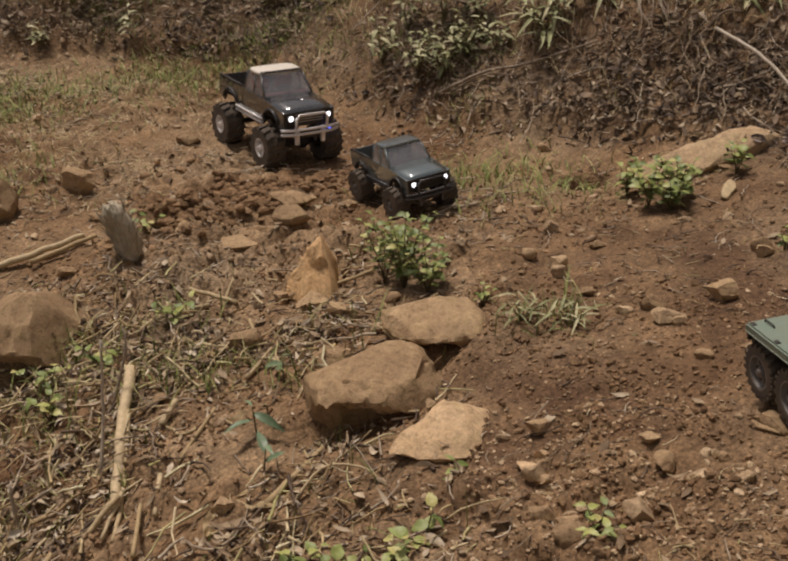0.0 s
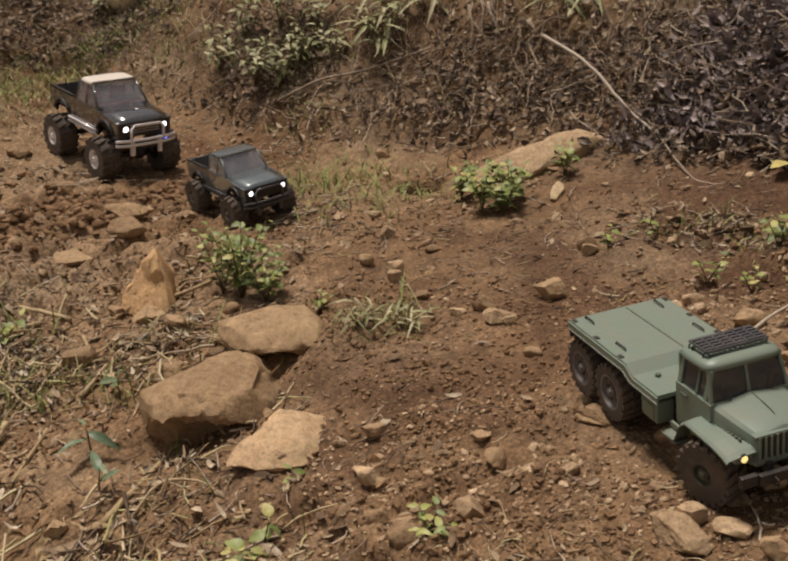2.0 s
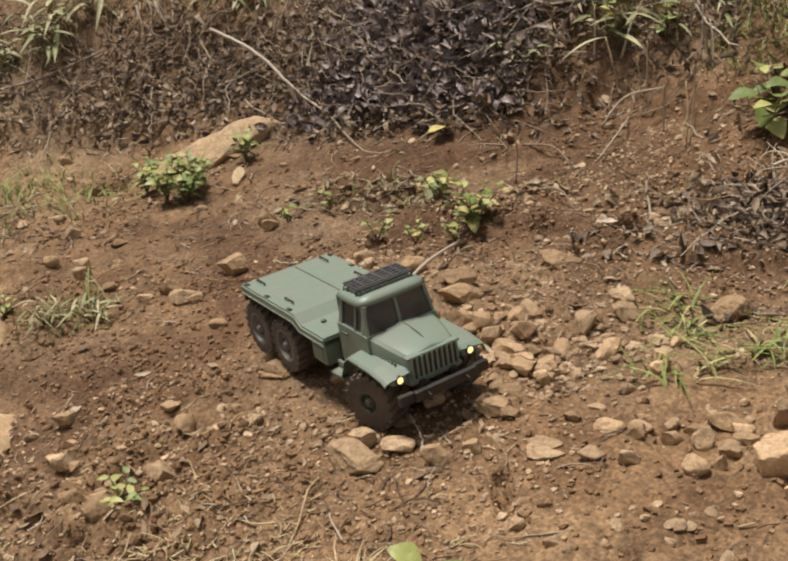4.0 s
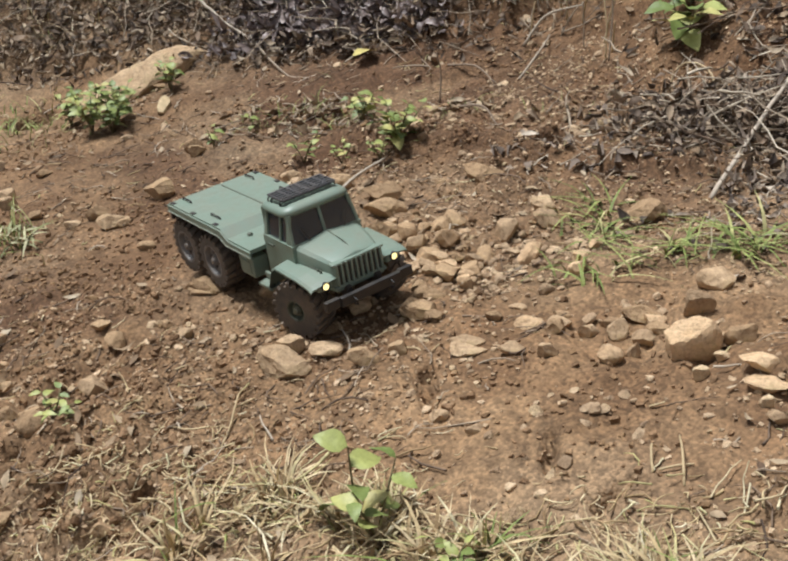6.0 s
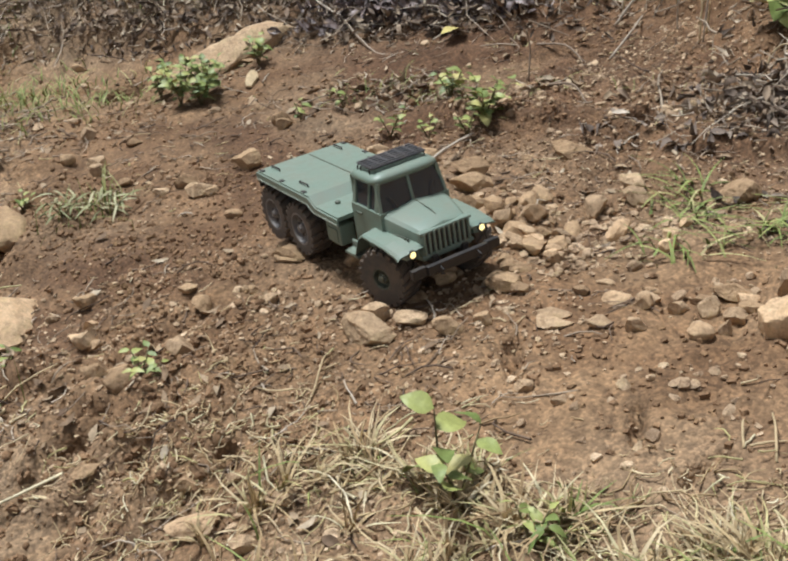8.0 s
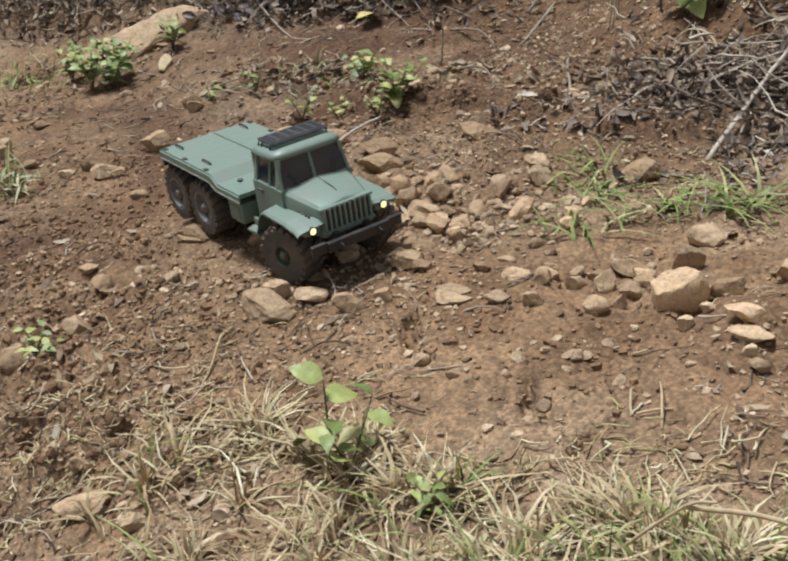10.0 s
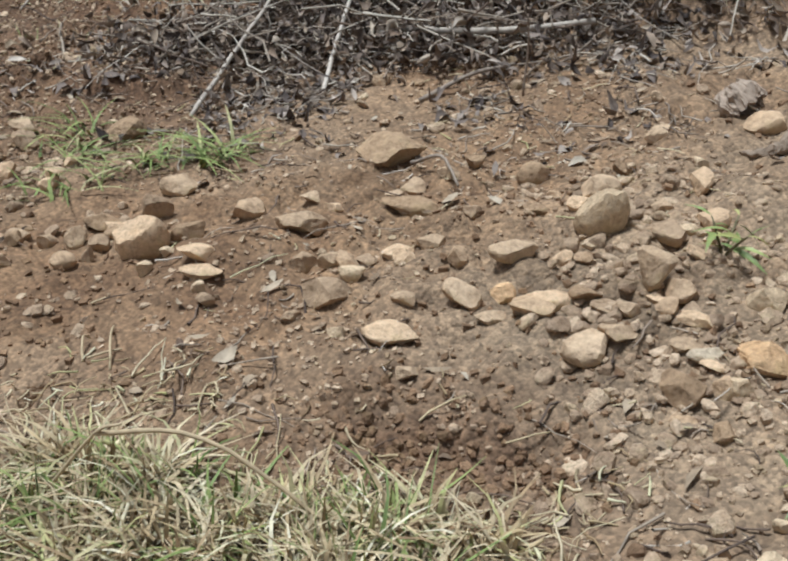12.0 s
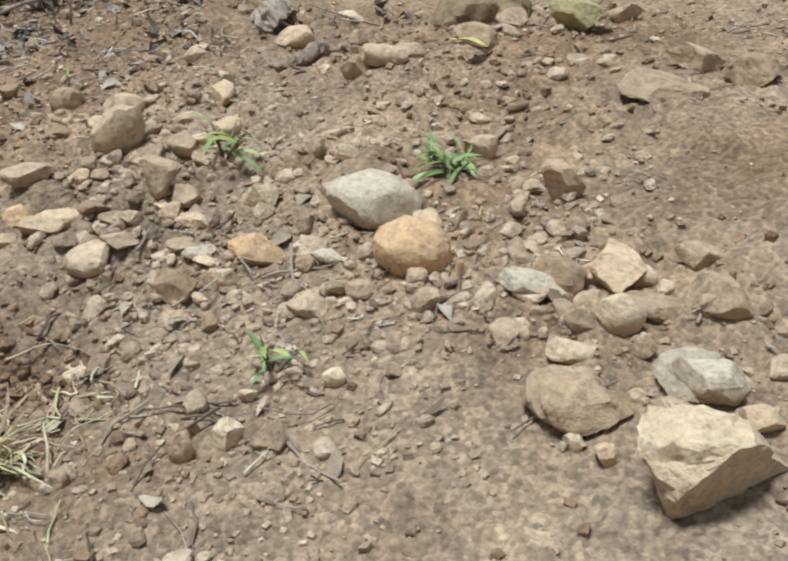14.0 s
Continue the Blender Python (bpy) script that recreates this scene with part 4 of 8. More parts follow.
rock(0.653, 0.888, 0.028, 0.020, 0.016, -23, BROWN, "small soil-dusted brown broken rock half sunk in the soil", 9, 0.1)
rock(0.877, 0.353, 0.022, 0.016, 0.011, -49, TAN, "small tan broken rock half sunk in the soil", 9, 0.1)
rock(0.877, 0.289, 0.019, 0.014, 0.010, -52, PALE, "small pale cream stone lying on the rubble", 8, 0.1)
rock(1.012, 0.328, 0.033, 0.024, 0.013, -55, PEACH, "small peach-tan broken rock half sunk in the soil", 9, 0.1)
rock(0.859, 0.477, 0.016, 0.011, 0.012, -43, PALE, "small upright pale cream rock standing in the soil", 9, 0.1)
rock(0.777, 1.032, 0.028, 0.020, 0.012, -25, TAN, "small soil-dusted tan broken rock half sunk in the soil", 9, 0.1)
rock(0.813, 0.990, 0.025, 0.018, 0.012, -27, PEACH, "small peach-tan stone lying on the rubble", 8, 0.1)
rock(0.733, 1.053, 0.035, 0.025, 0.011, -23, BROWN, "soil-dusted brown broken rock half sunk in the soil", 9, 0.1)
rock(0.705, 1.237, 0.046, 0.033, 0.014, -20, BROWN, "earth-brown broken rock half sunk in the soil", 9, 0.1)
rock(0.846, 0.751, 0.028, 0.020, 0.015, -39, TAN, "small soil-dusted tan broken rock half sunk in the soil", 9, 0.1)
rock(0.863, 0.719, 0.027, 0.020, 0.024, -40, TAN, "small upright tan rock standing in the soil", 9, 0.1)
rock(0.850, 0.671, 0.018, 0.013, 0.019, -41, TAN, "small upright tan rock standing in the soil", 9, 0.1)
rock(0.820, 0.676, 0.032, 0.023, 0.016, -40, PEACH, "small rounded peach-tan stone resting on the soil", 5, 0.1)
rock(0.773, 0.735, 0.026, 0.019, 0.015, -36, TAN, "small tan broken rock half sunk in the soil", 9, 0.1)
rock(0.856, 0.569, 0.019, 0.014, 0.018, -45, PALE, "small upright pale cream rock standing in the soil", 9, 0.1)
rock(0.881, 0.500, 0.047, 0.033, 0.010, -49, PEACH, "flat peach-tan stone lying on bare soil", 9, 0.1)
rock(0.846, 0.449, 0.023, 0.016, 0.012, -50, TAN, "small tan broken rock half sunk in the soil", 9, 0.1)
rock(0.921, 0.745, 0.053, 0.034, 0.016, -42, BROWN, "earth-brown broken rock half sunk in the soil", 9, 0.1)
rock(0.908, 0.696, 0.033, 0.024, 0.011, -43, BROWN, "small earth-brown broken rock half sunk in the soil", 9, 0.1)
rock(0.712, 0.814, 0.047, 0.029, 0.010, -32, TAN, "flat soil-dusted tan stone lying on bare soil", 9, 0.1)
rock(0.749, 0.775, 0.034, 0.024, 0.011, -34, TAN, "small flat soil-dusted tan stone lying on bare soil", 9, 0.1)
rock(0.634, 0.671, 0.020, 0.014, 0.009, -32, TAN, "small tan broken rock half sunk in the soil", 9, 0.1)
rock(0.618, 0.720, 0.023, 0.017, 0.012, -30, TAN, "small tan broken rock half sunk in the soil", 9, 0.1)
rock(0.577, 1.732, 0.062, 0.045, 0.035, -14, BROWN, "earth-brown broken rock half sunk in the soil", 9, 0.1)
rock(0.712, 1.942, 0.042, 0.030, 0.028, -16, BROWN, "dark brown broken rock half sunk in the soil", 9, 0.1)
rock(0.850, 0.813, 0.026, 0.019, 0.010, -37, BROWN, "small soil-dusted brown broken rock half sunk in the soil", 9, 0.1)
rock(0.782, 0.869, 0.023, 0.017, 0.012, -33, BROWN, "small soil-dusted brown broken rock half sunk in the soil", 9, 0.1)
rock(0.804, 0.979, 0.025, 0.018, 0.014, -31, PEACH, "small peach-tan stone lying on the rubble", 8, 0.1)
rock(0.814, 1.048, 0.029, 0.021, 0.012, -30, PEACH, "small peach-tan stone lying on the rubble", 8, 0.1)
rock(0.770, 1.118, 0.029, 0.021, 0.012, -28, TAN, "small soil-dusted tan broken rock half sunk in the soil", 9, 0.1)
rock(0.851, 1.334, 0.066, 0.048, 0.021, -27, BROWN, "earth-brown broken rock half sunk in the soil", 9, 0.1)
rock(1.018, 1.107, 0.046, 0.033, 0.019, -36, TAN, "soil-dusted tan broken rock half sunk in the soil", 9, 0.1)
rock(0.474, 1.681, 0.060, 0.043, 0.021, -12, TAN, "soil-dusted tan broken rock half sunk in the soil", 9, 0.1)
rock(0.491, 1.665, 0.027, 0.020, 0.013, -12, BROWN, "small soil-dusted brown broken rock half sunk in the soil", 9, 0.1)
rock(0.411, 1.743, 0.033, 0.024, 0.013, -9, TAN, "small soil-dusted tan broken rock half sunk in the soil", 9, 0.1)
rock(0.348, 2.228, 0.037, 0.027, 0.028, -6, TAN, "upright soil-dusted tan rock standing in the soil", 9, 0.1)
rock(0.709, 1.912, 0.036, 0.026, 0.019, -16, BROWN, "soil-dusted brown broken rock half sunk in the soil", 9, 0.1)
rock(0.797, 0.959, 0.017, 0.012, 0.018, -32, BROWN, "small upright earth-brown rock standing in the soil", 9, 0.1)
rock(0.746, 0.994, 0.027, 0.020, 0.011, -29, BROWN, "small soil-dusted brown broken rock half sunk in the soil", 9, 0.1)
rock(0.739, 1.154, 0.030, 0.021, 0.012, -26, BROWN, "small soil-dusted brown broken rock half sunk in the soil", 9, 0.1)
rock(0.722, 0.834, 0.046, 0.027, 0.010, -32, TAN, "flat soil-dusted tan stone lying on bare soil", 9, 0.1)
rock(0.328, 1.952, 0.040, 0.029, 0.022, -6, TAN, "soil-dusted tan broken rock half sunk in the soil", 9, 0.1)
rock(0.357, 1.840, 0.034, 0.024, 0.015, -7, BROWN, "small soil-dusted brown broken rock half sunk in the soil", 9, 0.1)
rock(0.426, 2.090, 0.038, 0.027, 0.015, -8, BROWN, "soil-dusted brown broken rock half sunk in the soil", 9, 0.1)
rock(0.958, 1.330, 0.021, 0.015, 0.008, -30, PEACH, "small peach-tan stone lying on the rubble", 8, 0.1)
rock(0.613, 1.182, 0.058, 0.041, 0.017, -23, TAN, "soil-dusted tan broken rock half sunk in the soil", 9, 0.1)
rock(0.714, 0.952, 0.051, 0.035, 0.015, -32, BROWN, "soil-dusted brown broken rock half sunk in the soil", 9, 0.1)
rock(0.814, 0.778, 0.027, 0.020, 0.016, -41, BROWN, "small soil-dusted brown broken rock half sunk in the soil", 9, 0.1)
rock(1.025, 1.297, 0.073, 0.052, 0.022, -34, BROWN, "earth-brown broken rock half sunk in the soil", 9, 0.1)
rock(1.000, 1.074, 0.046, 0.033, 0.022, -39, TAN, "soil-dusted tan broken rock half sunk in the soil", 9, 0.1)
rock(0.704, 1.093, 0.048, 0.035, 0.015, -28, TAN, "soil-dusted tan broken rock half sunk in the soil", 9, 0.1)
rock(0.841, 1.301, 0.075, 0.054, 0.023, -29, BROWN, "earth-brown broken rock half sunk in the soil", 9, 0.1)
rock(0.757, 0.982, 0.033, 0.023, 0.010, -33, BROWN, "small soil-dusted brown broken rock half sunk in the soil", 9, 0.1)
rock(0.197, 1.268, 0.040, 0.029, 0.020, -5, TAN, "soil-dusted tan broken rock half sunk in the soil", 9, 0.1)
rock(0.213, 1.310, 0.026, 0.019, 0.012, -5, BROWN, "small earth-brown broken rock half sunk in the soil", 9, 0.1)
rock(0.359, 1.292, 0.030, 0.021, 0.009, -11, BROWN, "small earth-brown broken rock half sunk in the soil", 9, 0.1)
rock(0.442, 1.219, 0.018, 0.013, 0.010, -15, BROWN, "small soil-dusted brown broken rock half sunk in the soil", 9, 0.1)
rock(0.333, 2.023, 0.042, 0.030, 0.021, -7, TAN, "soil-dusted tan broken rock half sunk in the soil", 9, 0.1)
rock(0.281, 2.069, 0.032, 0.023, 0.020, -5, BROWN, "small soil-dusted brown broken rock half sunk in the soil", 9, 0.1)
rock(0.642, 1.091, 0.031, 0.022, 0.010, -26, BROWN, "small earth-brown broken rock half sunk in the soil", 9, 0.1)
rock(0.824, 0.877, 0.025, 0.018, 0.007, -38, TAN, "small soil-dusted tan broken rock half sunk in the soil", 9, 0.1)
rock(0.225, 1.106, 0.054, 0.039, 0.025, -11, BROWN, "rounded earth-brown stone resting on the soil", 5, 0.1)
rock(-0.458, 2.947, 0.060, 0.043, 0.032, 9, BROWN, "rounded soil-dusted brown stone resting on the soil", 5, 0.1)
rock(-0.382, 2.421, 0.109, 0.078, 0.034, 9, BROWN, "big soil-dusted brown broken rock half sunk in the soil", 9, 0.1)
rock(0.463, 1.747, 0.049, 0.036, 0.025, -15, BROWN, "soil-dusted brown broken rock half sunk in the soil", 9, 0.1)
rock(0.525, 1.333, 0.021, 0.015, 0.013, -22, BROWN, "small soil-dusted brown broken rock half sunk in the soil", 9, 0.1)
rock(-0.293, 1.887, 0.074, 0.053, 0.033, 9, BROWN, "earth-brown broken rock half sunk in the soil", 9, 0.1)
rock(-0.257, 2.530, 0.100, 0.072, 0.032, 6, BROWN, "big soil-dusted brown broken rock half sunk in the soil", 9, 0.1)
rock(-0.319, 2.521, 0.075, 0.054, 0.022, 7, BROWN, "earth-brown broken rock half sunk in the soil", 9, 0.1)
rock(-0.768, 2.335, 0.053, 0.038, 0.020, 18, BROWN, "earth-brown broken rock half sunk in the soil", 9, 0.1)
rock(-0.879, 2.857, 0.091, 0.065, 0.057, 17, BROWN, "big dark brown broken rock half sunk in the soil", 9, 0.1)
rock(-0.433, 1.745, 0.042, 0.030, 0.014, 14, BROWN, "earth-brown broken rock half sunk in the soil", 9, 0.1)
rock(0.493, 1.518, 0.032, 0.023, 0.013, -18, BROWN, "small soil-dusted brown broken rock half sunk in the soil", 9, 0.1)
rock(0.568, 1.509, 0.032, 0.023, 0.013, -21, TAN, "small soil-dusted tan broken rock half sunk in the soil", 9, 0.1)
rock(-0.002, 1.968, 0.035, 0.025, 0.018, 0, BROWN, "soil-dusted brown broken rock half sunk in the soil", 9, 0.1)
rock(-0.109, 2.612, 0.051, 0.037, 0.023, 2, BROWN, "earth-brown broken rock half sunk in the soil", 9, 0.1)
rock(0.060, 1.508, 0.020, 0.015, 0.015, -2, BROWN, "small upright soil-dusted brown rock standing in the soil", 9, 0.1)
rock(-0.263, 1.366, 0.039, 0.028, 0.022, 11, BROWN, "soil-dusted brown broken rock half sunk in the soil", 9, 0.1)
rock(-0.665, 3.379, 0.081, 0.058, 0.026, 11, BROWN, "soil-dusted brown broken rock half sunk in the soil", 9, 0.1)
rock(-0.693, 2.481, 0.031, 0.022, 0.018, 16, BROWN, "small soil-dusted brown broken rock half sunk in the soil", 9, 0.1)
rock(0.243, 0.784, 0.065, 0.038, 0.014, -9, PEACH, "flat peach-tan stone lying on bare soil", 9, 0.1)
rock(0.337, 0.734, 0.043, 0.031, 0.013, -15, TAN, "tan broken rock half sunk in the soil", 9, 0.1)
rock(0.284, 0.713, 0.036, 0.026, 0.012, -12, TAN, "tan broken rock half sunk in the soil", 9, 0.1)
rock(0.150, 0.955, 0.036, 0.026, 0.011, -3, BROWN, "earth-brown broken rock half sunk in the soil", 9, 0.1)
rock(0.213, 1.315, 0.025, 0.018, 0.020, -5, PEACH, "small upright peach-tan rock standing in the soil", 9, 0.1)
rock(0.194, 1.285, 0.040, 0.029, 0.013, -4, PEACH, "flat peach-tan stone lying on bare soil", 9, 0.1)
rock(0.195, 1.169, 0.040, 0.029, 0.015, -5, BROWN, "flat earth-brown stone lying on bare soil", 9, 0.1)
rock(0.230, 1.136, 0.046, 0.033, 0.017, -6, BROWN, "earth-brown broken rock half sunk in the soil", 9, 0.1)
rock(0.300, 0.809, 0.021, 0.015, 0.010, -12, TAN, "small tan broken rock half sunk in the soil", 9, 0.1)
rock(0.253, 0.857, 0.029, 0.021, 0.013, -9, BROWN, "small earth-brown broken rock half sunk in the soil", 9, 0.1)
rock(0.806, -0.144, 0.022, 0.016, 0.023, -71, PEACH, "small upright peach-tan rock standing in the soil", 9, 0.1)
rock(0.822, -0.172, 0.022, 0.016, 0.022, -74, PALE, "small upright pale cream rock standing in the soil", 9, 0.1)
rock(0.767, -0.069, 0.016, 0.011, 0.014, -63, TAN, "small upright tan rock standing in the soil", 9, 0.1)


def loose_stones(n, bounds, chance, sizes, materials, label, group):
    """Stones one could pick up one by one: a few shapes, each copied with its own size, tint and turn."""
    rnd = random.Random(n)
    shapes = []
    for i in range(8):
        for material in materials:
            ob = rock(0, 0, 0.032, 0.026, 0.0135, 0, material, label, 9, 0.1)
            shapes.append(ob.data)
            bpy.data.objects.remove(ob)
    made = 0
    while made < n:
        x, y = rnd.uniform(*bounds[0]), rnd.uniform(*bounds[1])
        if rnd.random() > chance(np.array([x]), np.array([y]))[0]:
            continue
        s = sizes[0] + (sizes[1] - sizes[0]) * rnd.random() ** 1.8
        ob = new("stone", rnd.choice(shapes))
        ob.matrix_basis = pose(x, y, at(x, y) + s * 0.03, rnd.uniform(-14, 14), rnd.uniform(-14, 14), rnd.uniform(0, 360)) @ Matrix.Diagonal((s / 0.032, s / 0.032 * rnd.uniform(0.8, 1.1), s / 0.032 * rnd.uniform(0.8, 1.3), 1))
        tagged(ob, label, "stone", group)
        made += 1


def rubble_bed(x, y):
    """Where rubble lies thick."""
    a = np.exp(-(((x - 0.95 + 0.15 * (y - 0.6)) / 0.24) ** 2)) * np.clip((1.45 - y) / 0.4, 0, 1)
    patch = np.clip(0.35 + 1.3 * lumps(x, y, 0.22, 90), 0, 1)
    return np.clip((0.12 + a) * patch * (1 - np.clip(up_bank(x, y) / 0.15, 0, 1)) * (1 - 0.7 * track(x, y)), 0, 1)


loose_stones(70, ((0.3, 1.7), (-0.7, 1.6)), rubble_bed, (0.02, 0.05), (TAN, PEACH, BROWN), "tan broken stone lying on the rubble", "loose stones on the rubble")
loose_stones(40, ((-1.2, 1.2), (1.2, 3.6)), lambda x, y: np.clip(0.5 + lumps(x, y, 0.3, 95), 0, 1) * (1 - 0.6 * track(x, y)), (0.02, 0.05), (BROWN, TAN), "brown broken stone lying on the slope", "loose stones on the slope")
loose_stones(30, ((0.64, 0.9), (0.92, 1.34)), lambda x, y: np.clip(0.4 + 1.2 * lumps(x, y, 0.15, 141), 0, 1) * np.clip((x - 0.5 - 0.15 * y) / 0.1, 0, 1), (0.02, 0.05), (TAN, BROWN), "flat tan stone lying in the churned soil", "loose stones on the rubble")
loose_stones(22, ((0.85, 1.55), (-0.2, 0.85)), lambda x, y: np.clip(0.45 + 1.2 * lumps(x, y, 0.2, 143), 0, 1), (0.024, 0.056), (TAN, PEACH, BROWN), "pale tan broken stone on the rubble slope", "loose stones on the rubble")


# ---- the toy trucks ----
def wheel(parent, x, y, r, w, outer, rim_material, lugs=18, holes=6, solid=False, steer=0, dish=1.0, drop=0.0):
    """Tyre with chevron lugs and a pressed rim; outer: 1 if its outside looks to the left, -1 to the right."""
    bm = bmesh.new()
    h = w / 2
    lathe(bm, [(-h * 0.1, r * 0.56 * dish), (-h * 0.9, r * 0.58 * dish), (-h, r * 0.62 * dish), (-h, r * 0.84), (-h * 0.8, r * 0.89), (0, r * 0.905), (h * 0.8, r * 0.89), (h, r * 0.84), (h, r * 0.62 * dish), (h * 0.9, r * 0.58 * dish), (h * 0.1, r * 0.56 * dish)], 36)
    tyre = part("wheel", bm, RUBBER, parent, "dusty black off-road tyre")
    tyre.matrix_basis = pose(x, y, r - drop, 0, 0, steer)
    # chevron tread: one lug for each side, repeated round the tyre
    for side in (-1, 1):
        slant, lug = 0.16 * side, bpy.data.meshes.new("tread_lug")
        ring = []
        for rr in (0.84, 1.0):
            for yy, da in ((side * 0.08, 0), (side * 1.0, slant)):
                q = rr * r * (0.965 if abs(yy) > 0.5 else 1.0)
                ring += [(q * math.cos(da + e), yy * h, q * math.sin(da + e)) for e in (-0.085, 0.085)]
        lug.from_pydata(ring, [], [(0, 1, 3, 2), (4, 6, 7, 5), (0, 4, 5, 1), (2, 3, 7, 6), (0, 2, 6, 4), (1, 5, 7, 3)])
        lug.materials.append(RUBBER)
        lug.update()
        for i in range(lugs):
            ob = new("tread_lug", lug)
            ob.parent = tyre
            ob.matrix_basis = Matrix.Rotation(2 * math.pi * (i + (0.25 if side > 0 else 0)) / lugs, 4, "Y")
    bm = bmesh.new()
    o = outer
    lathe(bm, [(o * h * 0.2, r * 0.55 * dish), (o * h * 0.8, r * 0.585 * dish), (o * h * 0.98, r * 0.6 * dish), (o * h * 0.98, r * 0.53 * dish), (o * h * 0.55, r * 0.48 * dish), (o * h * 0.5, r * 0.2), (o * h * 0.85, r * 0.17), (o * h * 0.9, r * 0.02)], 28)
    part("rim", bm, rim_material, tyre, "pressed wheel rim")
    if not solid:
        # no openings: flat black blobs stand in for the shade in the holes
        for i in range(holes):
            a = 2 * math.pi * i / holes
            bm = bmesh.new()
            bmesh.ops.create_icosphere(bm, subdivisions=2, radius=1, matrix=Matrix.Translation((0.34 * r * dish * math.cos(a), o * h * 0.53, 0.34 * r * dish * math.sin(a))) @ Matrix.Rotation(-a, 4, 'Y') @ Matrix.Diagonal((r * 0.125, h * 0.08, r * 0.105, 1)))
            part("rim_hole_dark", bm, BLACK, tyre, "", True)
    bm = bmesh.new()
    lathe(bm, [(o * h * 0.8, r * 0.12), (o * h * 1.05, r * 0.11), (o * h * 1.08, r * 0.04)], 10)
    part("hub_nut", bm, rim_material, tyre)
    return tyre


def lamp(parent, x, y, z, r, material, name="headlight"):
    bm = bmesh.new()
    lathe(bm, [(-0.5 * r, r * 1.25), (0.35 * r, r * 1.25), (0.35 * r, r * 1.0), (-0.1 * r, r * 0.95)], 16)
    bmesh.ops.rotate(bm, verts=bm.verts, matrix=Matrix.Rotation(radians(-90), 3, "Z"))
    shell = part(name, bm, BLACK, parent)
    shell.matrix_basis = pose(x, y, z)
    bm = bmesh.new()
    bmesh.ops.create_uvsphere(bm, u_segments=14, v_segments=8, radius=1, matrix=Matrix.Translation((0.1 * r, 0, 0)) @ Matrix.Diagonal((r * 0.5, r * 0.98, r * 0.98, 1)))
    part("lens", bm, material, shell, "glowing headlight lens", True)
    return shell


def slab(bm, outline, y0, y1):
    """A side outline in (x, z), as thick as from y0 to y1."""
    return loft(bm, [[(x, y0, z) for x, z in outline], [(x, y1, z) for x, z in outline]])


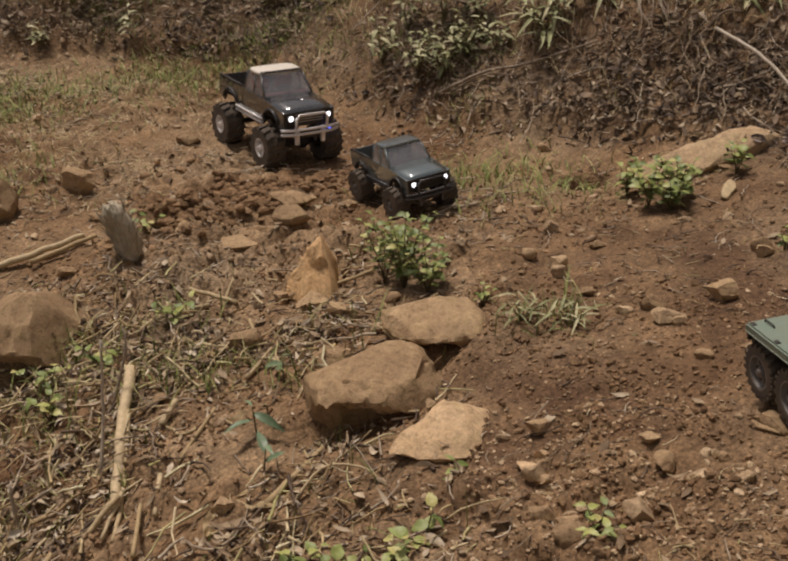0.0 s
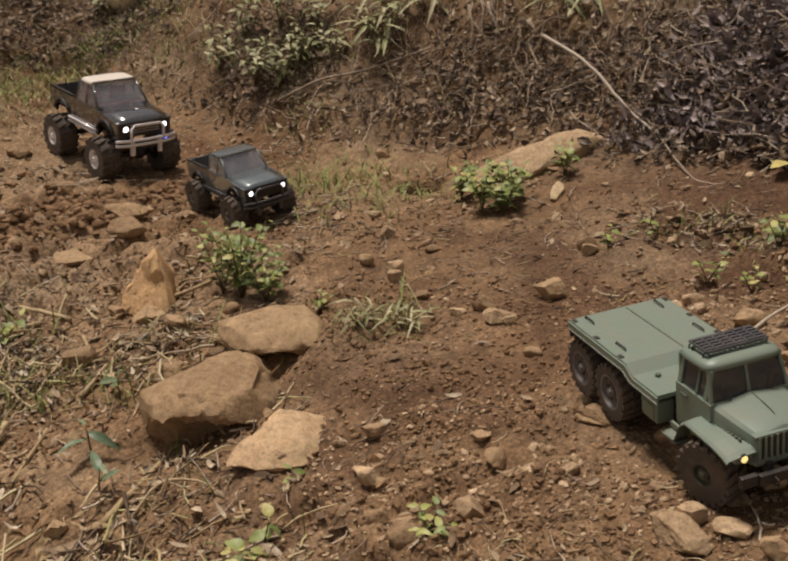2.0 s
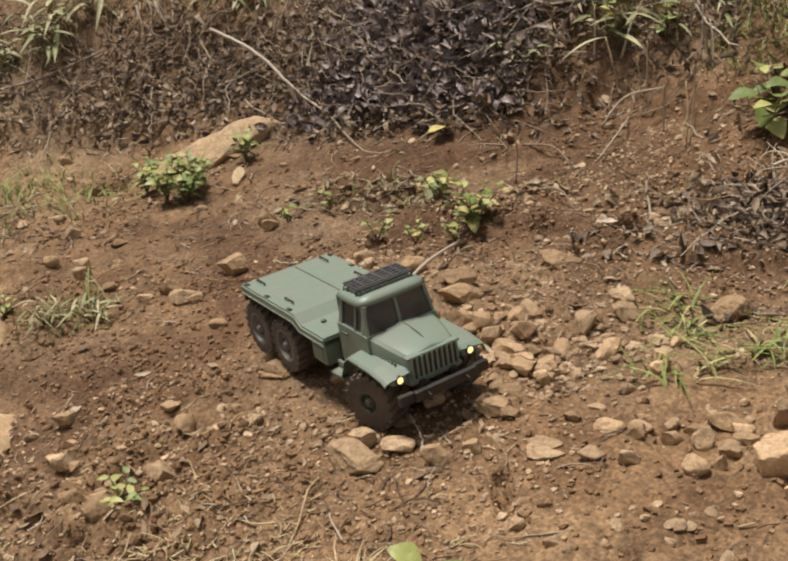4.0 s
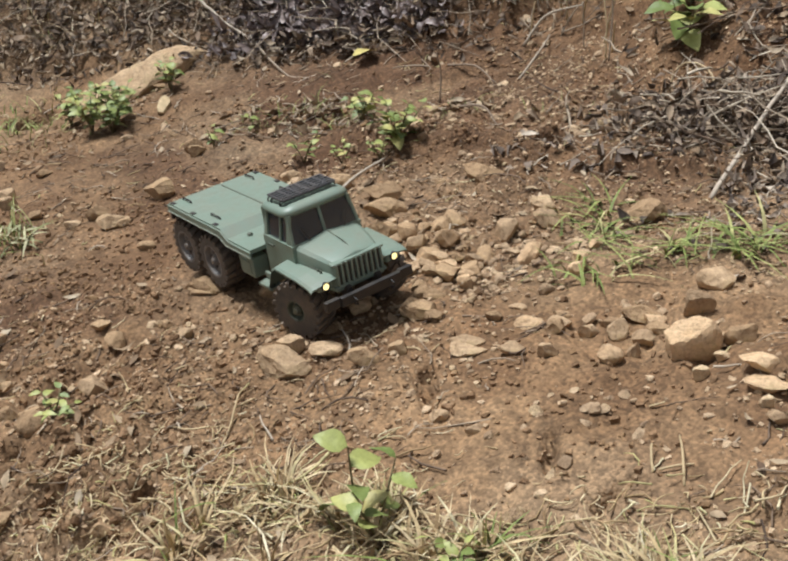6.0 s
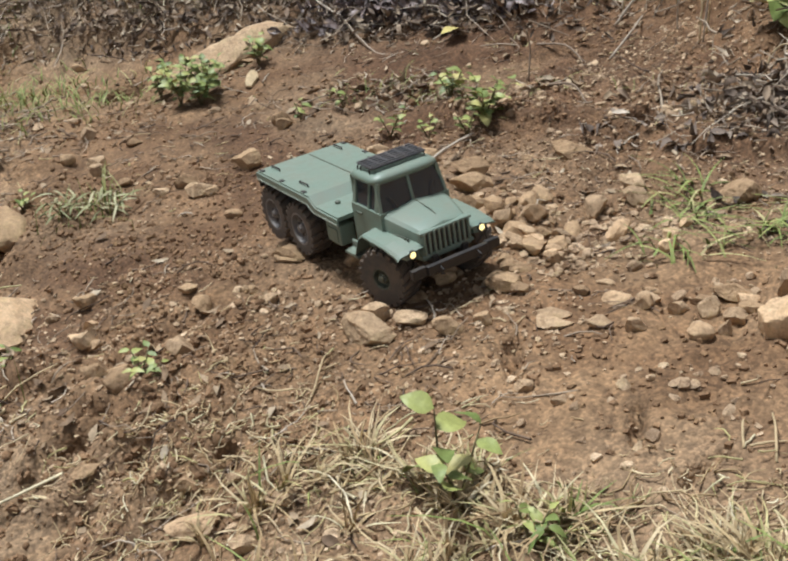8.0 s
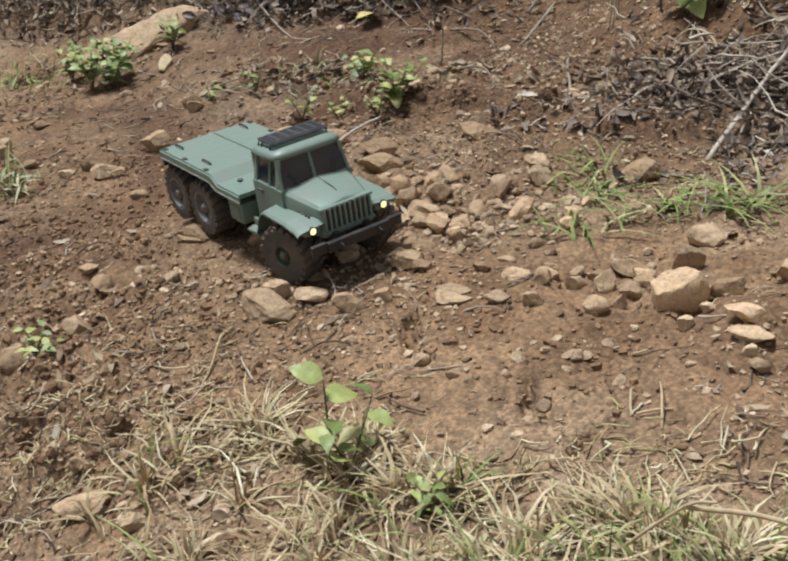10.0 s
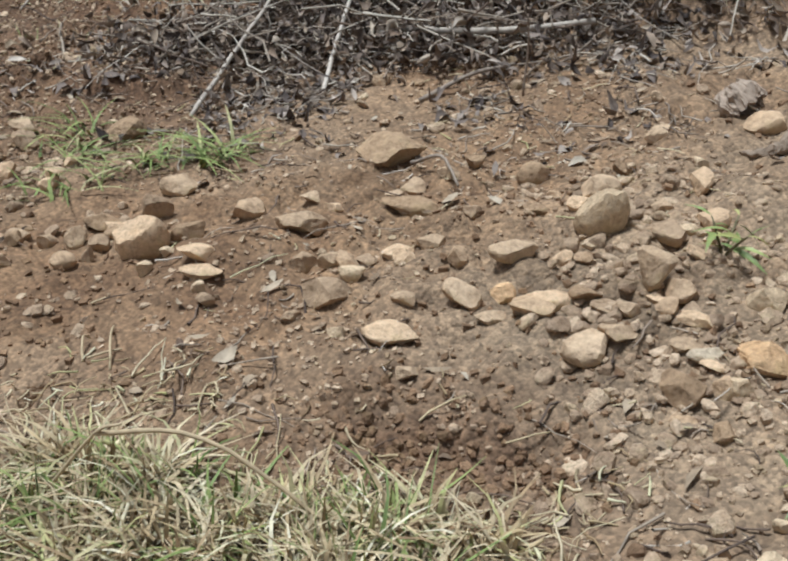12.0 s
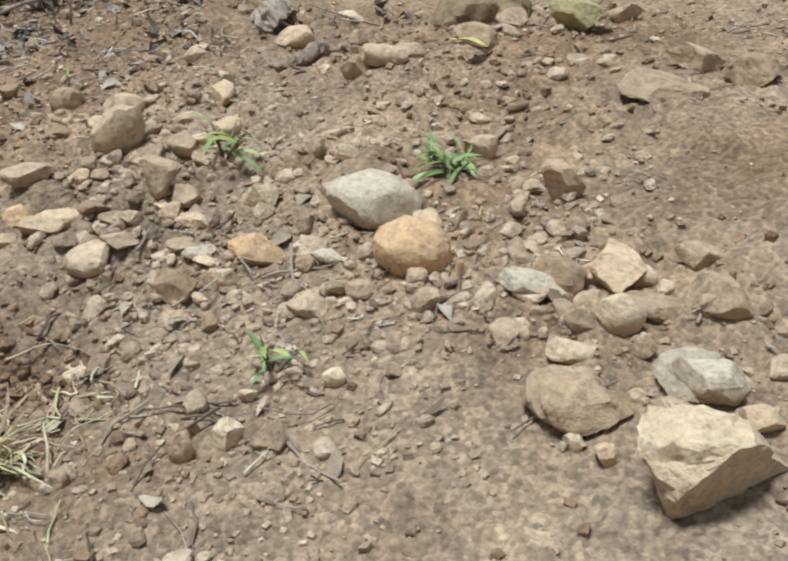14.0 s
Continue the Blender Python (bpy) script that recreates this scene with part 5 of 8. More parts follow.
def army_truck(m):
    """Six-wheeled flatbed truck model about 0.43 m long; x ahead, origin under the front axle."""
    t = empty("toy_truck", m)
    R, W = 0.043, 0.034
    for x in (0.0, -0.22, -0.3075):
        for y, o in ((0.062, 1), (-0.062, -1)):
            wheel(t, x + (0.006 if x == 0 else 0), y, R, W, o, DARKGREEN if x == 0 else DARKRIM, 20, 6, x == 0, 16 if x == 0 else 0, 0.6 if x == 0 else 1.0, 0.007 if x == 0 and y < 0 else 0.0)
        bm = bmesh.new()
        tube(bm, [(x, -0.05, R), (x, 0.05, R)], 0.006, 8)
        bmesh.ops.create_icosphere(bm, subdivisions=2, radius=0.014, matrix=Matrix.Translation((x, 0.008, R)))
        part("axle", bm, BLACK, t, "", True)
    for y in (-0.024, 0.024):
        bm = bmesh.new()
        box(bm, -0.36, 0.07, y - 0.004, y + 0.004, 0.056, 0.07, 0.001)
        part("chassis_rail", bm, BLACK, t)
    bm = bmesh.new()
    tube(bm, [(-0.3, 0, 0.045), (-0.15, 0, 0.05), (0, 0, 0.045)], 0.005, 8)
    part("drive_shaft", bm, BLACK, t, "", True)
    for y in (-0.03, 0.03):
        bm = bmesh.new()
        tube(bm, [(-0.335, y, 0.056), (-0.30, y, 0.062), (-0.264, y, 0.066), (-0.23, y, 0.062), (-0.195, y, 0.056)], 0.004, 6)
        part("leaf_spring", bm, BLACK, t)

    # flat load deck: a raised rear plate, a slanted step and a lower front plate
    hw = 0.078
    bm = bmesh.new()
    slab(bm, [(-0.336, 0.103), (-0.336, 0.109), (-0.17, 0.109), (-0.152, 0.098), (-0.088, 0.098), (-0.088, 0.092), (-0.155, 0.092), (-0.173, 0.103)], -hw, hw)
    deck = part("load_deck", bm, ARMY, t, "army-green flat load deck with a step")
    for y in (-hw, hw):
        bm = bmesh.new()
        e = 0.0025 if y > 0 else -0.0025
        slab(bm, [(-0.338, 0.096), (-0.338, 0.1065), (-0.168, 0.1065), (-0.15, 0.0955), (-0.087, 0.0955), (-0.087, 0.087), (-0.156, 0.087), (-0.174, 0.096)], y, y + e)
        edge = part("deck_edge", bm, ARMY, deck, "worn green deck edging")
        bm = bmesh.new()
        slab(bm, [(-0.3385, 0.0955), (-0.3385, 0.0972), (-0.174, 0.0972), (-0.1555, 0.0882), (-0.0865, 0.0882), (-0.0865, 0.0865), (-0.156, 0.0865), (-0.1745, 0.0955)], y + 0.6 * e, y + 1.3 * e)
        part("worn_lip", bm, WORN, edge, "pale scuffed lip of the deck")
    bm = bmesh.new()
    box(bm, -0.34, -0.334, -hw, hw, 0.082, 0.106, 0.001)
    part("tail_board", bm, BLACK, deck)
    for x, y in ((-0.315, -0.056), (-0.315, 0.056), (-0.215, -0.06), (-0.215, 0.06)):
        bm = bmesh.new()
        tube(bm, [(x - 0.014, y, 0.109), (x - 0.012, y, 0.1125), (x + 0.012, y, 0.1125), (x + 0.014, y, 0.109)], 0.0012, 6)
        part("lashing_bar", bm, BLACK, deck)
    for x in (-0.327, -0.26, -0.19):
        for y in (-0.074, 0.074):
            bm = bmesh.new()
            box(bm, x - 0.005, x + 0.005, y - 0.003, y + 0.003, 0.1085, 0.1105, 0.0005)
            part("hinge", bm, BLACK, deck)
    for y in (-0.05, 0.05):
        bm = bmesh.new()
        lathe(bm, [(0, 0.004), (0.003, 0.004), (0.004, 0.002)], 12)
        bmesh.ops.rotate(bm, verts=bm.verts, matrix=Matrix.Rotation(radians(90), 3, "X"))
        peg = part("deck_peg", bm, DARKGREEN, deck)
        peg.matrix_basis = pose(-0.135, y, 0.098)
    bm = bmesh.new()
    box(bm, -0.33, -0.172, 0.0105, 0.0125, 0.1085, 0.1098, 0.0003)
    part("deck_seam", bm, DARKGREEN, deck)
    for y0, y1 in ((-0.0735, -0.046), (0.046, 0.0735)):
        bm = bmesh.new()
        slab(bm, [(-0.334, 0.07), (-0.334, 0.097), (-0.175, 0.097), (-0.16, 0.087), (-0.16, 0.08), (-0.19, 0.09), (-0.32, 0.09)], y0, y1)
        part("mudguard", bm, BLACK, t)
    # side lockers under the deck
    for y, s in ((-0.056, -1), (0.056, 1)):
        bm = bmesh.new()
        box(bm, -0.148, -0.108, y - 0.013, y + 0.013, 0.044, 0.075, 0.003)
        locker = part("side_locker", bm, ARMY, t, "green ribbed side locker")
        bm = bmesh.new()
        box(bm, -0.142, -0.114, y + s * 0.0125, y + s * 0.0145, 0.05, 0.069, 0.001)
        part("locker_lid", bm, ARMY, locker)

    # cab: walls with real window openings, roof, glass
    x0, x1, xw, zb, zs, zr = -0.08, -0.006, -0.016, 0.062, 0.117, 0.156
    cw = 0.0545
    bm = bmesh.new()
    box(bm, x0, x0 + 0.004, -cw, cw, zb, zs)
    box(bm, x1 - 0.004, x1, -cw, cw, zb, zs)
    box(bm, x0, x1, -cw, cw, zb, zb + 0.004)
    cab = part("cab", bm, ARMY, t, "army-green truck cab")
    for s in (-1, 1):
        y = s * cw
        bm = bmesh.new()
        slab(bm, [(x0 - 0.001, zb - 0.002), (x0 - 0.001, zs), (x1 + 0.001, zs), (x1 + 0.001, zb + 0.012), (x1 - 0.016, zb - 0.002)], y - s * 0.003, y + s * 0.0015)
        door = part("door", bm, ARMY, cab, "green cab door")
        bm = bmesh.new()
        box(bm, x0 + 0.012, x0 + 0.026, y + s * 0.0012, y + s * 0.0042, 0.105, 0.108, 0.0008)
        part("door_handle", bm, DARKGREEN, door)
        inset = 0.006 * s
        for a, b in ((x0, x0 + 0.008), (x1 - 0.016, x1 - 0.009), (x0 + 0.04, x0 + 0.043)):
            bm = bmesh.new()
            loft(bm, [[(a, y - s * 0.004, zs), (b, y - s * 0.004, zs), (b, y, zs), (a, y, zs)],
                      [(a + 0.003, y - inset - s * 0.004, zr), (b + 0.002, y - inset - s * 0.004, zr), (b + 0.002, y - inset, zr), (a + 0.003, y - inset, zr)]])
            part("window_frame", bm, ARMY, door)
        bm = bmesh.new()
        loft(bm, [[(x0 + 0.006, y - s * 0.0035, zs), (x1 - 0.012, y - s * 0.0035, zs), (x1 - 0.012, y - s * 0.0025, zs), (x0 + 0.006, y - s * 0.0025, zs)],
                  [(x0 + 0.008, y - inset - s * 0.0035, zr), (x1 - 0.014, y - inset - s * 0.0035, zr), (x1 - 0.014, y - inset - s * 0.0025, zr), (x0 + 0.008, y - inset - s * 0.0025, zr)]])
        part("side_window", bm, GLASS, door, "tinted side window")
    for y in (-cw, -0.002, cw - 0.004):
        bm = bmesh.new()
        loft(bm, [[(x1 - 0.005, y, zs - 0.001), (x1, y, zs - 0.001), (x1, y + 0.004, zs - 0.001), (x1 - 0.005, y + 0.004, zs - 0.001)],
                  [(xw - 0.005, y * 0.92, zr), (xw, y * 0.92, zr), (xw, y * 0.92 + 0.004, zr), (xw - 0.005, y * 0.92 + 0.004, zr)]])
        part("windscreen_pillar", bm, ARMY, cab)
    for y0, y1 in ((-cw + 0.004, -0.002), (0.002, cw - 0.004)):
        bm = bmesh.new()
        loft(bm, [[(x1 - 0.003, y0, zs), (x1 - 0.002, y0, zs), (x1 - 0.002, y1, zs), (x1 - 0.003, y1, zs)],
                  [(xw - 0.003, y0 * 0.92, zr), (xw - 0.002, y0 * 0.92, zr), (xw - 0.002, y1 * 0.92, zr), (xw - 0.003, y1 * 0.92, zr)]])
        part("windscreen", bm, GLASS, cab, "tinted windscreen pane")
    for s in (-1, 1):
        bm = bmesh.new()
        tube(bm, [(x1 + 0.003, s * 0.028, zs + 0.001), (x1 - 0.001, s * 0.036, zs + 0.02)], 0.0008, 5)
        part("wiper", bm, BLACK, cab)
    bm = bmesh.new()
    box(bm, x0 - 0.001, x0 + 0.003, -cw * 0.94, cw * 0.94, zs, zr)
    part("rear_wall", bm, ARMY, cab)
    bm = bmesh.new()
    rings = []
    for z, gx, gw in ((zr - 0.002, 0.002, 0.053), (zr + 0.002, 0.005, 0.0545), (zr + 0.007, 0.002, 0.05), (zr + 0.010, -0.008, 0.038)):
        ring = []
        for i in range(24):
            a = 2 * math.pi * i / 24
            c, s = math.cos(a), math.sin(a)
            px = (x0 + xw) / 2 + ((xw - x0) / 2 + gx) * math.copysign(abs(c) ** 0.35, c)
            ring.append((px, gw * math.copysign(abs(s) ** 0.35, s), z))
        rings.append(ring)
    loft(bm, rings)
    roof = part("roof", bm, ARMY, cab, "rounded green cab roof", True)
    # roof rack: a flat woven grid on two hoops
    rack = bmesh.new()
    for y in (-0.042, 0.042):
        tube(rack, [(x0 + 0.010, y, zr + 0.0165), (xw - 0.016, y, zr + 0.0165)], 0.0018, 6)
    for x in (x0 + 0.010, xw - 0.016):
        tube(rack, [(x, -0.042, zr + 0.0165), (x, 0.042, zr + 0.0165)], 0.0018, 6)
    rr = part("roof_rack", rack, RACK, t, "black woven roof rack")
    for i in range(11):
        bm = bmesh.new()
        y = -0.036 + 0.0072 * i
        box(bm, x0 + 0.011, xw - 0.017, y - 0.0022, y + 0.0022, zr + 0.0155 + 0.0014 * (i % 2), zr + 0.0176 + 0.0014 * (i % 2), 0.0005)
        part("rack_slat", bm, RACK, rr)
    for i in range(5):
        bm = bmesh.new()
        x = x0 + 0.014 + (xw - x0 - 0.034) * i / 4
        box(bm, x - 0.002, x + 0.002, -0.041, 0.041, zr + 0.0172, zr + 0.019, 0.0005)
        part("rack_slat", bm, RACK, rr)
    for x in (x0 + 0.014, x0 + 0.022, xw - 0.019):
        for y in (-0.04, 0.04):
            bm = bmesh.new()
            tube(bm, [(x, y, zr + 0.0165), (x - 0.002, y * 1.1, zr + 0.013), (x - 0.002, y * 1.12, zr + 0.001)], 0.0011, 6)
            part("rack_leg", bm, BLACK, rr)
    # interior block
    bm = bmesh.new()
    box(bm, x0 + 0.006, x0 + 0.03, -0.045, 0.045, zb + 0.004, zs + 0.012, 0.004)
    part("seat_bench", bm, BLACK, cab)

    # bonnet, long and rounded, falling to the grille
    rings = []
    for x, hw2, zt, zlo in ((x1, 0.053, 0.122, 0.066), (0.012, 0.0505, 0.1195, 0.066), (0.034, 0.0455, 0.1155, 0.066), (0.052, 0.0405, 0.1115, 0.064), (0.0585, 0.039, 0.1085, 0.064), (0.062, 0.038, 0.104, 0.064)):
        rings.append([(x, -hw2, zlo), (x, -hw2, zt - 0.017), (x, -hw2 * 0.96, zt - 0.010), (x, -hw2 * 0.86, zt - 0.0065), (x, 0, zt), (x, hw2 * 0.86, zt - 0.0065), (x, hw2 * 0.96, zt - 0.010), (x, hw2, zt - 0.017), (x, hw2, zlo)])
    bm = bmesh.new()
    loft(bm, rings)
    bonnet = part("bonnet", bm, ARMY, t, "rounded army-green bonnet", True)
    bonnet.data.set_sharp_from_angle(angle=radians(24))
    bm = bmesh.new()
    tube(bm, [(x1, 0, 0.1222), (0.034, 0, 0.1168), (0.06, 0, 0.1063)], 0.0007, 5)
    part("bonnet_seam", bm, DARKGREEN, bonnet)
    for s in (-1, 1):
        for i in range(7):
            bm = bmesh.new()
            x = 0.002 + 0.0065 * i
            box(bm, x, x + 0.004, s * 0.0508 - 0.0035 * (i / 6) * s - 0.0014, s * 0.0508 - 0.0035 * (i / 6) * s + 0.0014, 0.088, 0.0945, 0.0006)
            part("vent_slot", bm, DARKGREEN, bonnet)
    # grille
    bm = bmesh.new()
    box(bm, 0.0595, 0.0625, -0.036, 0.036, 0.072, 0.1015, 0.002)
    grille = part("grille", bm, BLACK, t, "dark slotted radiator grille")
    for i in range(10):
        bm = bmesh.new()
        y = -0.0351 + 0.0078 * i
        box(bm, 0.061, 0.0655, y - 0.0017, y + 0.0017, 0.0715, 0.1025, 0.001)
        part("grille_bar", bm, ARMY, grille)
    bm = bmesh.new()
    box(bm, 0.054, 0.0645, -0.041, 0.041, 0.1005, 0.1045, 0.0015)
    box(bm, 0.054, 0.0645, -0.041, 0.041, 0.067, 0.072, 0.0015)
    part("grille_frame", bm, ARMY, grille)
    # fenders with a flat top and sloping rear
    for s in (-1, 1):
        bm = bmesh.new()
        rings = []
        for yy, drop in ((0.036, -0.001), (0.06, 0.0005), (0.075, 0.0025), (0.0785, 0.005)):
            top = [(-0.078, 0.056), (-0.052, 0.058), (-0.036, 0.087), (-0.024, 0.0945), (0.03, 0.0925), (0.056, 0.0885), (0.064, 0.085)]
            low = [(x - 0.001, z - 0.0026) for x, z in top[::-1]]
            rings.append([(x, s * yy, z - drop) for x, z in top + low])
        loft(bm, rings)
        part("fender", bm, ARMY, t, "broad green front fender")
        bm = bmesh.new()
        box(bm, 0.044, 0.062, s * 0.043, s * 0.066, 0.073, 0.0865, 0.004)
        part("lamp_housing", bm, ARMY, t)
        lamp(t, 0.0635, s * 0.0555, 0.0805, 0.0048, WARM)
        bm = bmesh.new()
        box(bm, -0.085, -0.05, s * 0.056, s * 0.077, 0.046, 0.05, 0.001)
        step = part("step", bm, ARMY, t, "cab step")
        bm = bmesh.new()
        box(bm, -0.08, -0.054, s * 0.062, s * 0.066, 0.05, 0.064, 0.001)
        part("step_panel", bm, ARMY, step)
        for a, b in (((-0.079, 0.051), (-0.055, 0.063)), ((-0.079, 0.063), (-0.055, 0.051))):
            bm = bmesh.new()
            tube(bm, [(a[0], s * 0.0668, a[1]), (b[0], s * 0.0668, b[1])], 0.0009, 5)
            part("step_rib", bm, DARKGREEN, step)
    bm = bmesh.new()
    for y0, y1, xa in ((-0.07, -0.048, 0.074), (-0.048, 0.048, 0.078), (0.048, 0.07, 0.074)):
        box(bm, xa, xa + 0.008, y0, y1, 0.053, 0.067, 0.0015)
    box(bm, 0.066, 0.078, -0.035, 0.035, 0.05, 0.058, 0.001)
    bumper = part("bumper", bm, BLACK, t, "dark steel-like front bumper")
    for y in (-0.03, 0.03):
        bm = bmesh.new()
        tube(bm, [(0.086, y, 0.052), (0.093, y, 0.054), (0.093, y, 0.06), (0.086, y, 0.062)], 0.0014, 6)
        part("tow_hook", bm, BLACK, bumper)
    return tagged(t, "army-green six-wheeled toy flatbed truck with lit headlights on the track", "toy truck")


def pickup(m, k, lift, tyre_r, tyre_w, base, label, roof_material, bar_material, inside, tray_high, paint):
    """Lifted black pickup model. k: metres to one body unit (a 4.4 unit long body); base: wheelbase in metres."""
    t = empty("toy_pickup", m)
    half = 0.74 * k + tyre_w * 0.35
    for x in (0.0, -base):
        for o in (1, -1):
            wheel(t, x, o * half, tyre_r, tyre_w, o, CHROME if roof_material is SKYROOF else DARKRIM, 15, 5, False, 0, 0.72)
        bm = bmesh.new()
        tube(bm, [(x, -half, tyre_r), (x, half, tyre_r)], tyre_r * 0.13, 8)
        bmesh.ops.create_icosphere(bm, subdivisions=2, radius=tyre_r * 0.32, matrix=Matrix.Translation((x, half * 0.2, tyre_r)))
        part("axle", bm, BLACK, t, "", True)
        for y in (-0.45 * k, 0.45 * k):
            bm = bmesh.new()
            tube(bm, [(x + 0.1 * k, y * 1.3, tyre_r), (x, y, lift + 0.15 * k)], 0.05 * k, 8)
            part("shock_absorber", bm, STEEL, t, "silver shock absorber", True)
    for y in (-0.32 * k, 0.32 * k):
        bm = bmesh.new()
        box(bm, -base - 0.55 * k, 0.62 * k, y - 0.05 * k, y + 0.05 * k, lift - 0.08 * k, lift + 0.08 * k, 0.01 * k)
        part("chassis_rail", bm, BLACK, t)

    def P(u, z):
        return (u * k, lift + z * k)

    w = 0.83 * k
    back = -base / k
    # body side with wheel arches, from nose to tail
    def arch(cx, r=0.46):
        return [(cx + r * math.cos(a), max(0.0, r * math.sin(a) * 0.92)) for a in (math.pi, 2.5, 1.9, 1.25, 0.65, 0.0)]
    low = [(back - 0.78, 0.12)] + arch(back) + arch(0.0) + [(0.72, 0.08)]
    side_top = [(0.72, 0.52), (-0.45, 0.66), (-2.0, 0.68), (back - 0.78, 0.68)]
    outline = [P(u, z) for u, z in low + side_top]
    body = None
    for s in (-1, 1):
        bm = bmesh.new()
        slab(bm, outline, s * w, s * (w - 0.08 * k))
        ob = part("body_side", bm, paint, t, "glossy black body side")
        body = body or ob
        bm = bmesh.new()
        tube(bm, [(-0.5 * k, s * (w + 0.03 * k), lift - 0.06 * k), (back * k + 0.5 * k, s * (w + 0.03 * k), lift - 0.06 * k)], 0.045 * k, 8)
        tube(bm, [(-0.5 * k, s * (w + 0.05 * k), lift + 0.06 * k), (back * k + 0.5 * k, s * (w + 0.05 * k), lift + 0.06 * k)], 0.035 * k, 8)
        part("side_step", bm, bar_material, t, "tubular side step", True)
        for cx in (0.0, back):
            bm = bmesh.new()
            tube(bm, [(*[(cx + 0.48 * math.cos(a)) * k], s * (w + 0.02 * k), lift + 0.45 * k * math.sin(a)) for a in (2.9, 2.5, 1.9, 1.57, 1.25, 0.65, 0.25)], 0.045 * k, 6)
            part("wheel_arch", bm, BLACK, t, "", True)
    # bonnet
    bm = bmesh.new()
    rings = []
    for u, z, hw in ((-0.5, 0.71, 0.8), (0.1, 0.68, 0.79), (0.55, 0.63, 0.77), (0.74, 0.56, 0.74)):
        rings.append([(u * k, y * hw * k, lift + zz * k) for y, zz in ((-1.02, z - 0.2), (-1, z - 0.05), (-0.6, z), (0, z + 0.015), (0.6, z), (1, z - 0.05), (1.02, z - 0.2))])
    loft(bm, rings)
    part("bonnet", bm, paint, t, "glossy dark bonnet", True)
    # nose: grille panel
    bm = bmesh.new()
    box(bm, 0.68 * k, 0.76 * k, -0.78 * k, 0.78 * k, lift + 0.1 * k, lift + 0.52 * k, 0.02 * k)
    nose = part("nose_panel", bm, BLACK, t)
    for i in range(4):
        bm = bmesh.new()
        z = lift + (0.22 + 0.07 * i) * k
        box(bm, 0.755 * k, 0.775 * k, -0.45 * k, 0.45 * k, z, z + 0.025 * k)
        part("grille_bar", bm, STEEL if roof_material is SKYROOF else BLACK, nose)
    for s in (-1, 1):
        lamp(t, 0.77 * k, s * 0.6 * k, lift + 0.35 * k, 0.085 * k, COLD)
    # cab above the waist: pillars, roof, panes
    wz, rz = 0.68, 1.22
    lower = [(-0.5, -0.78), (-0.5, 0.78), (-1.78, 0.78), (-1.78, -0.78)]
    upper = [(-0.92, -0.66), (-0.92, 0.66), (-1.7, 0.66), (-1.7, -0.66)]
    bm = bmesh.new()
    box(bm, -1.8 * k, -0.46 * k, -0.8 * k, 0.8 * k, lift + 0.62 * k, lift + 0.69 * k, 0.01 * k)
    cab = part("cab_waist", bm, paint, t)
    pillars = [(a, b, c, d) for (a, b), (c, d) in zip(lower, upper)] + [(-1.15, s * 0.78, -1.22, s * 0.66) for s in (-1, 1)]
    for a, b, c, d in pillars:
        bm = bmesh.new()
        tube(bm, [(a * k, b * k, lift + wz * k), (c * k, d * k, lift + rz * k)], 0.042 * k, 6)
        part("cab_pillar", bm, paint, cab, "", True)
    quads = (("windscreen", 0, 1), ("side_window", 1, 2), ("rear_window", 2, 3), ("side_window", 3, 0))
    for name, i, j in quads:
        bm = bmesh.new()
        a, b, c, d = lower[i], lower[j], upper[j], upper[i]
        ring = [Vector((p[0] * k, p[1] * k, lift + z * k)) for p, z in ((a, wz), (b, wz), (c, rz), (d, rz))]
        n = (ring[1] - ring[0]).cross(ring[3] - ring[0]).normalized() * 0.012 * k
        loft(bm, [[p + n for p in ring], [p - n for p in ring]])
        part(name, bm, WINDOW, cab, "tinted toy window")
    bm = bmesh.new()
    rings = []
    for z, g in ((rz - 0.02, 0.0), (rz + 0.03, 0.03), (rz + 0.075, 0.0), (rz + 0.09, -0.12)):
        ring = []
        for i in range(20):
            a = 2 * math.pi * i / 20
            c, s = math.cos(a), math.sin(a)
            ring.append(((-1.31 + (0.41 + g) * math.copysign(abs(c) ** 0.4, c)) * k, (0.69 + g) * math.copysign(abs(s) ** 0.4, s) * k, lift + z * k))
        rings.append(ring)
    loft(bm, rings)
    part("roof", bm, roof_material, cab, "cream roof with the sky's reflection painted in" if roof_material is SKYROOF else "dark roof with sky sheen in its colour", True)
    bm = bmesh.new()
    box(bm, -1.02 * k, -0.875 * k, -0.66 * k, 0.66 * k, lift + (rz + 0.03) * k, lift + (rz + 0.085) * k, 0.02 * k)
    part("sun_visor", bm, paint, cab, "dark strip over the windscreen")
    bm = bmesh.new()
    for y in (-0.38, 0.38):
        box(bm, -1.55 * k, -1.2 * k, (y - 0.26) * k, (y + 0.26) * k, lift + 0.2 * k, lift + 0.55 * k, 0.05 * k)
        box(bm, -1.62 * k, -1.48 * k, (y - 0.26) * k, (y + 0.26) * k, lift + 0.4 * k, lift + 0.95 * k, 0.05 * k)
    part("seats", bm, inside, t)
    bm = bmesh.new()
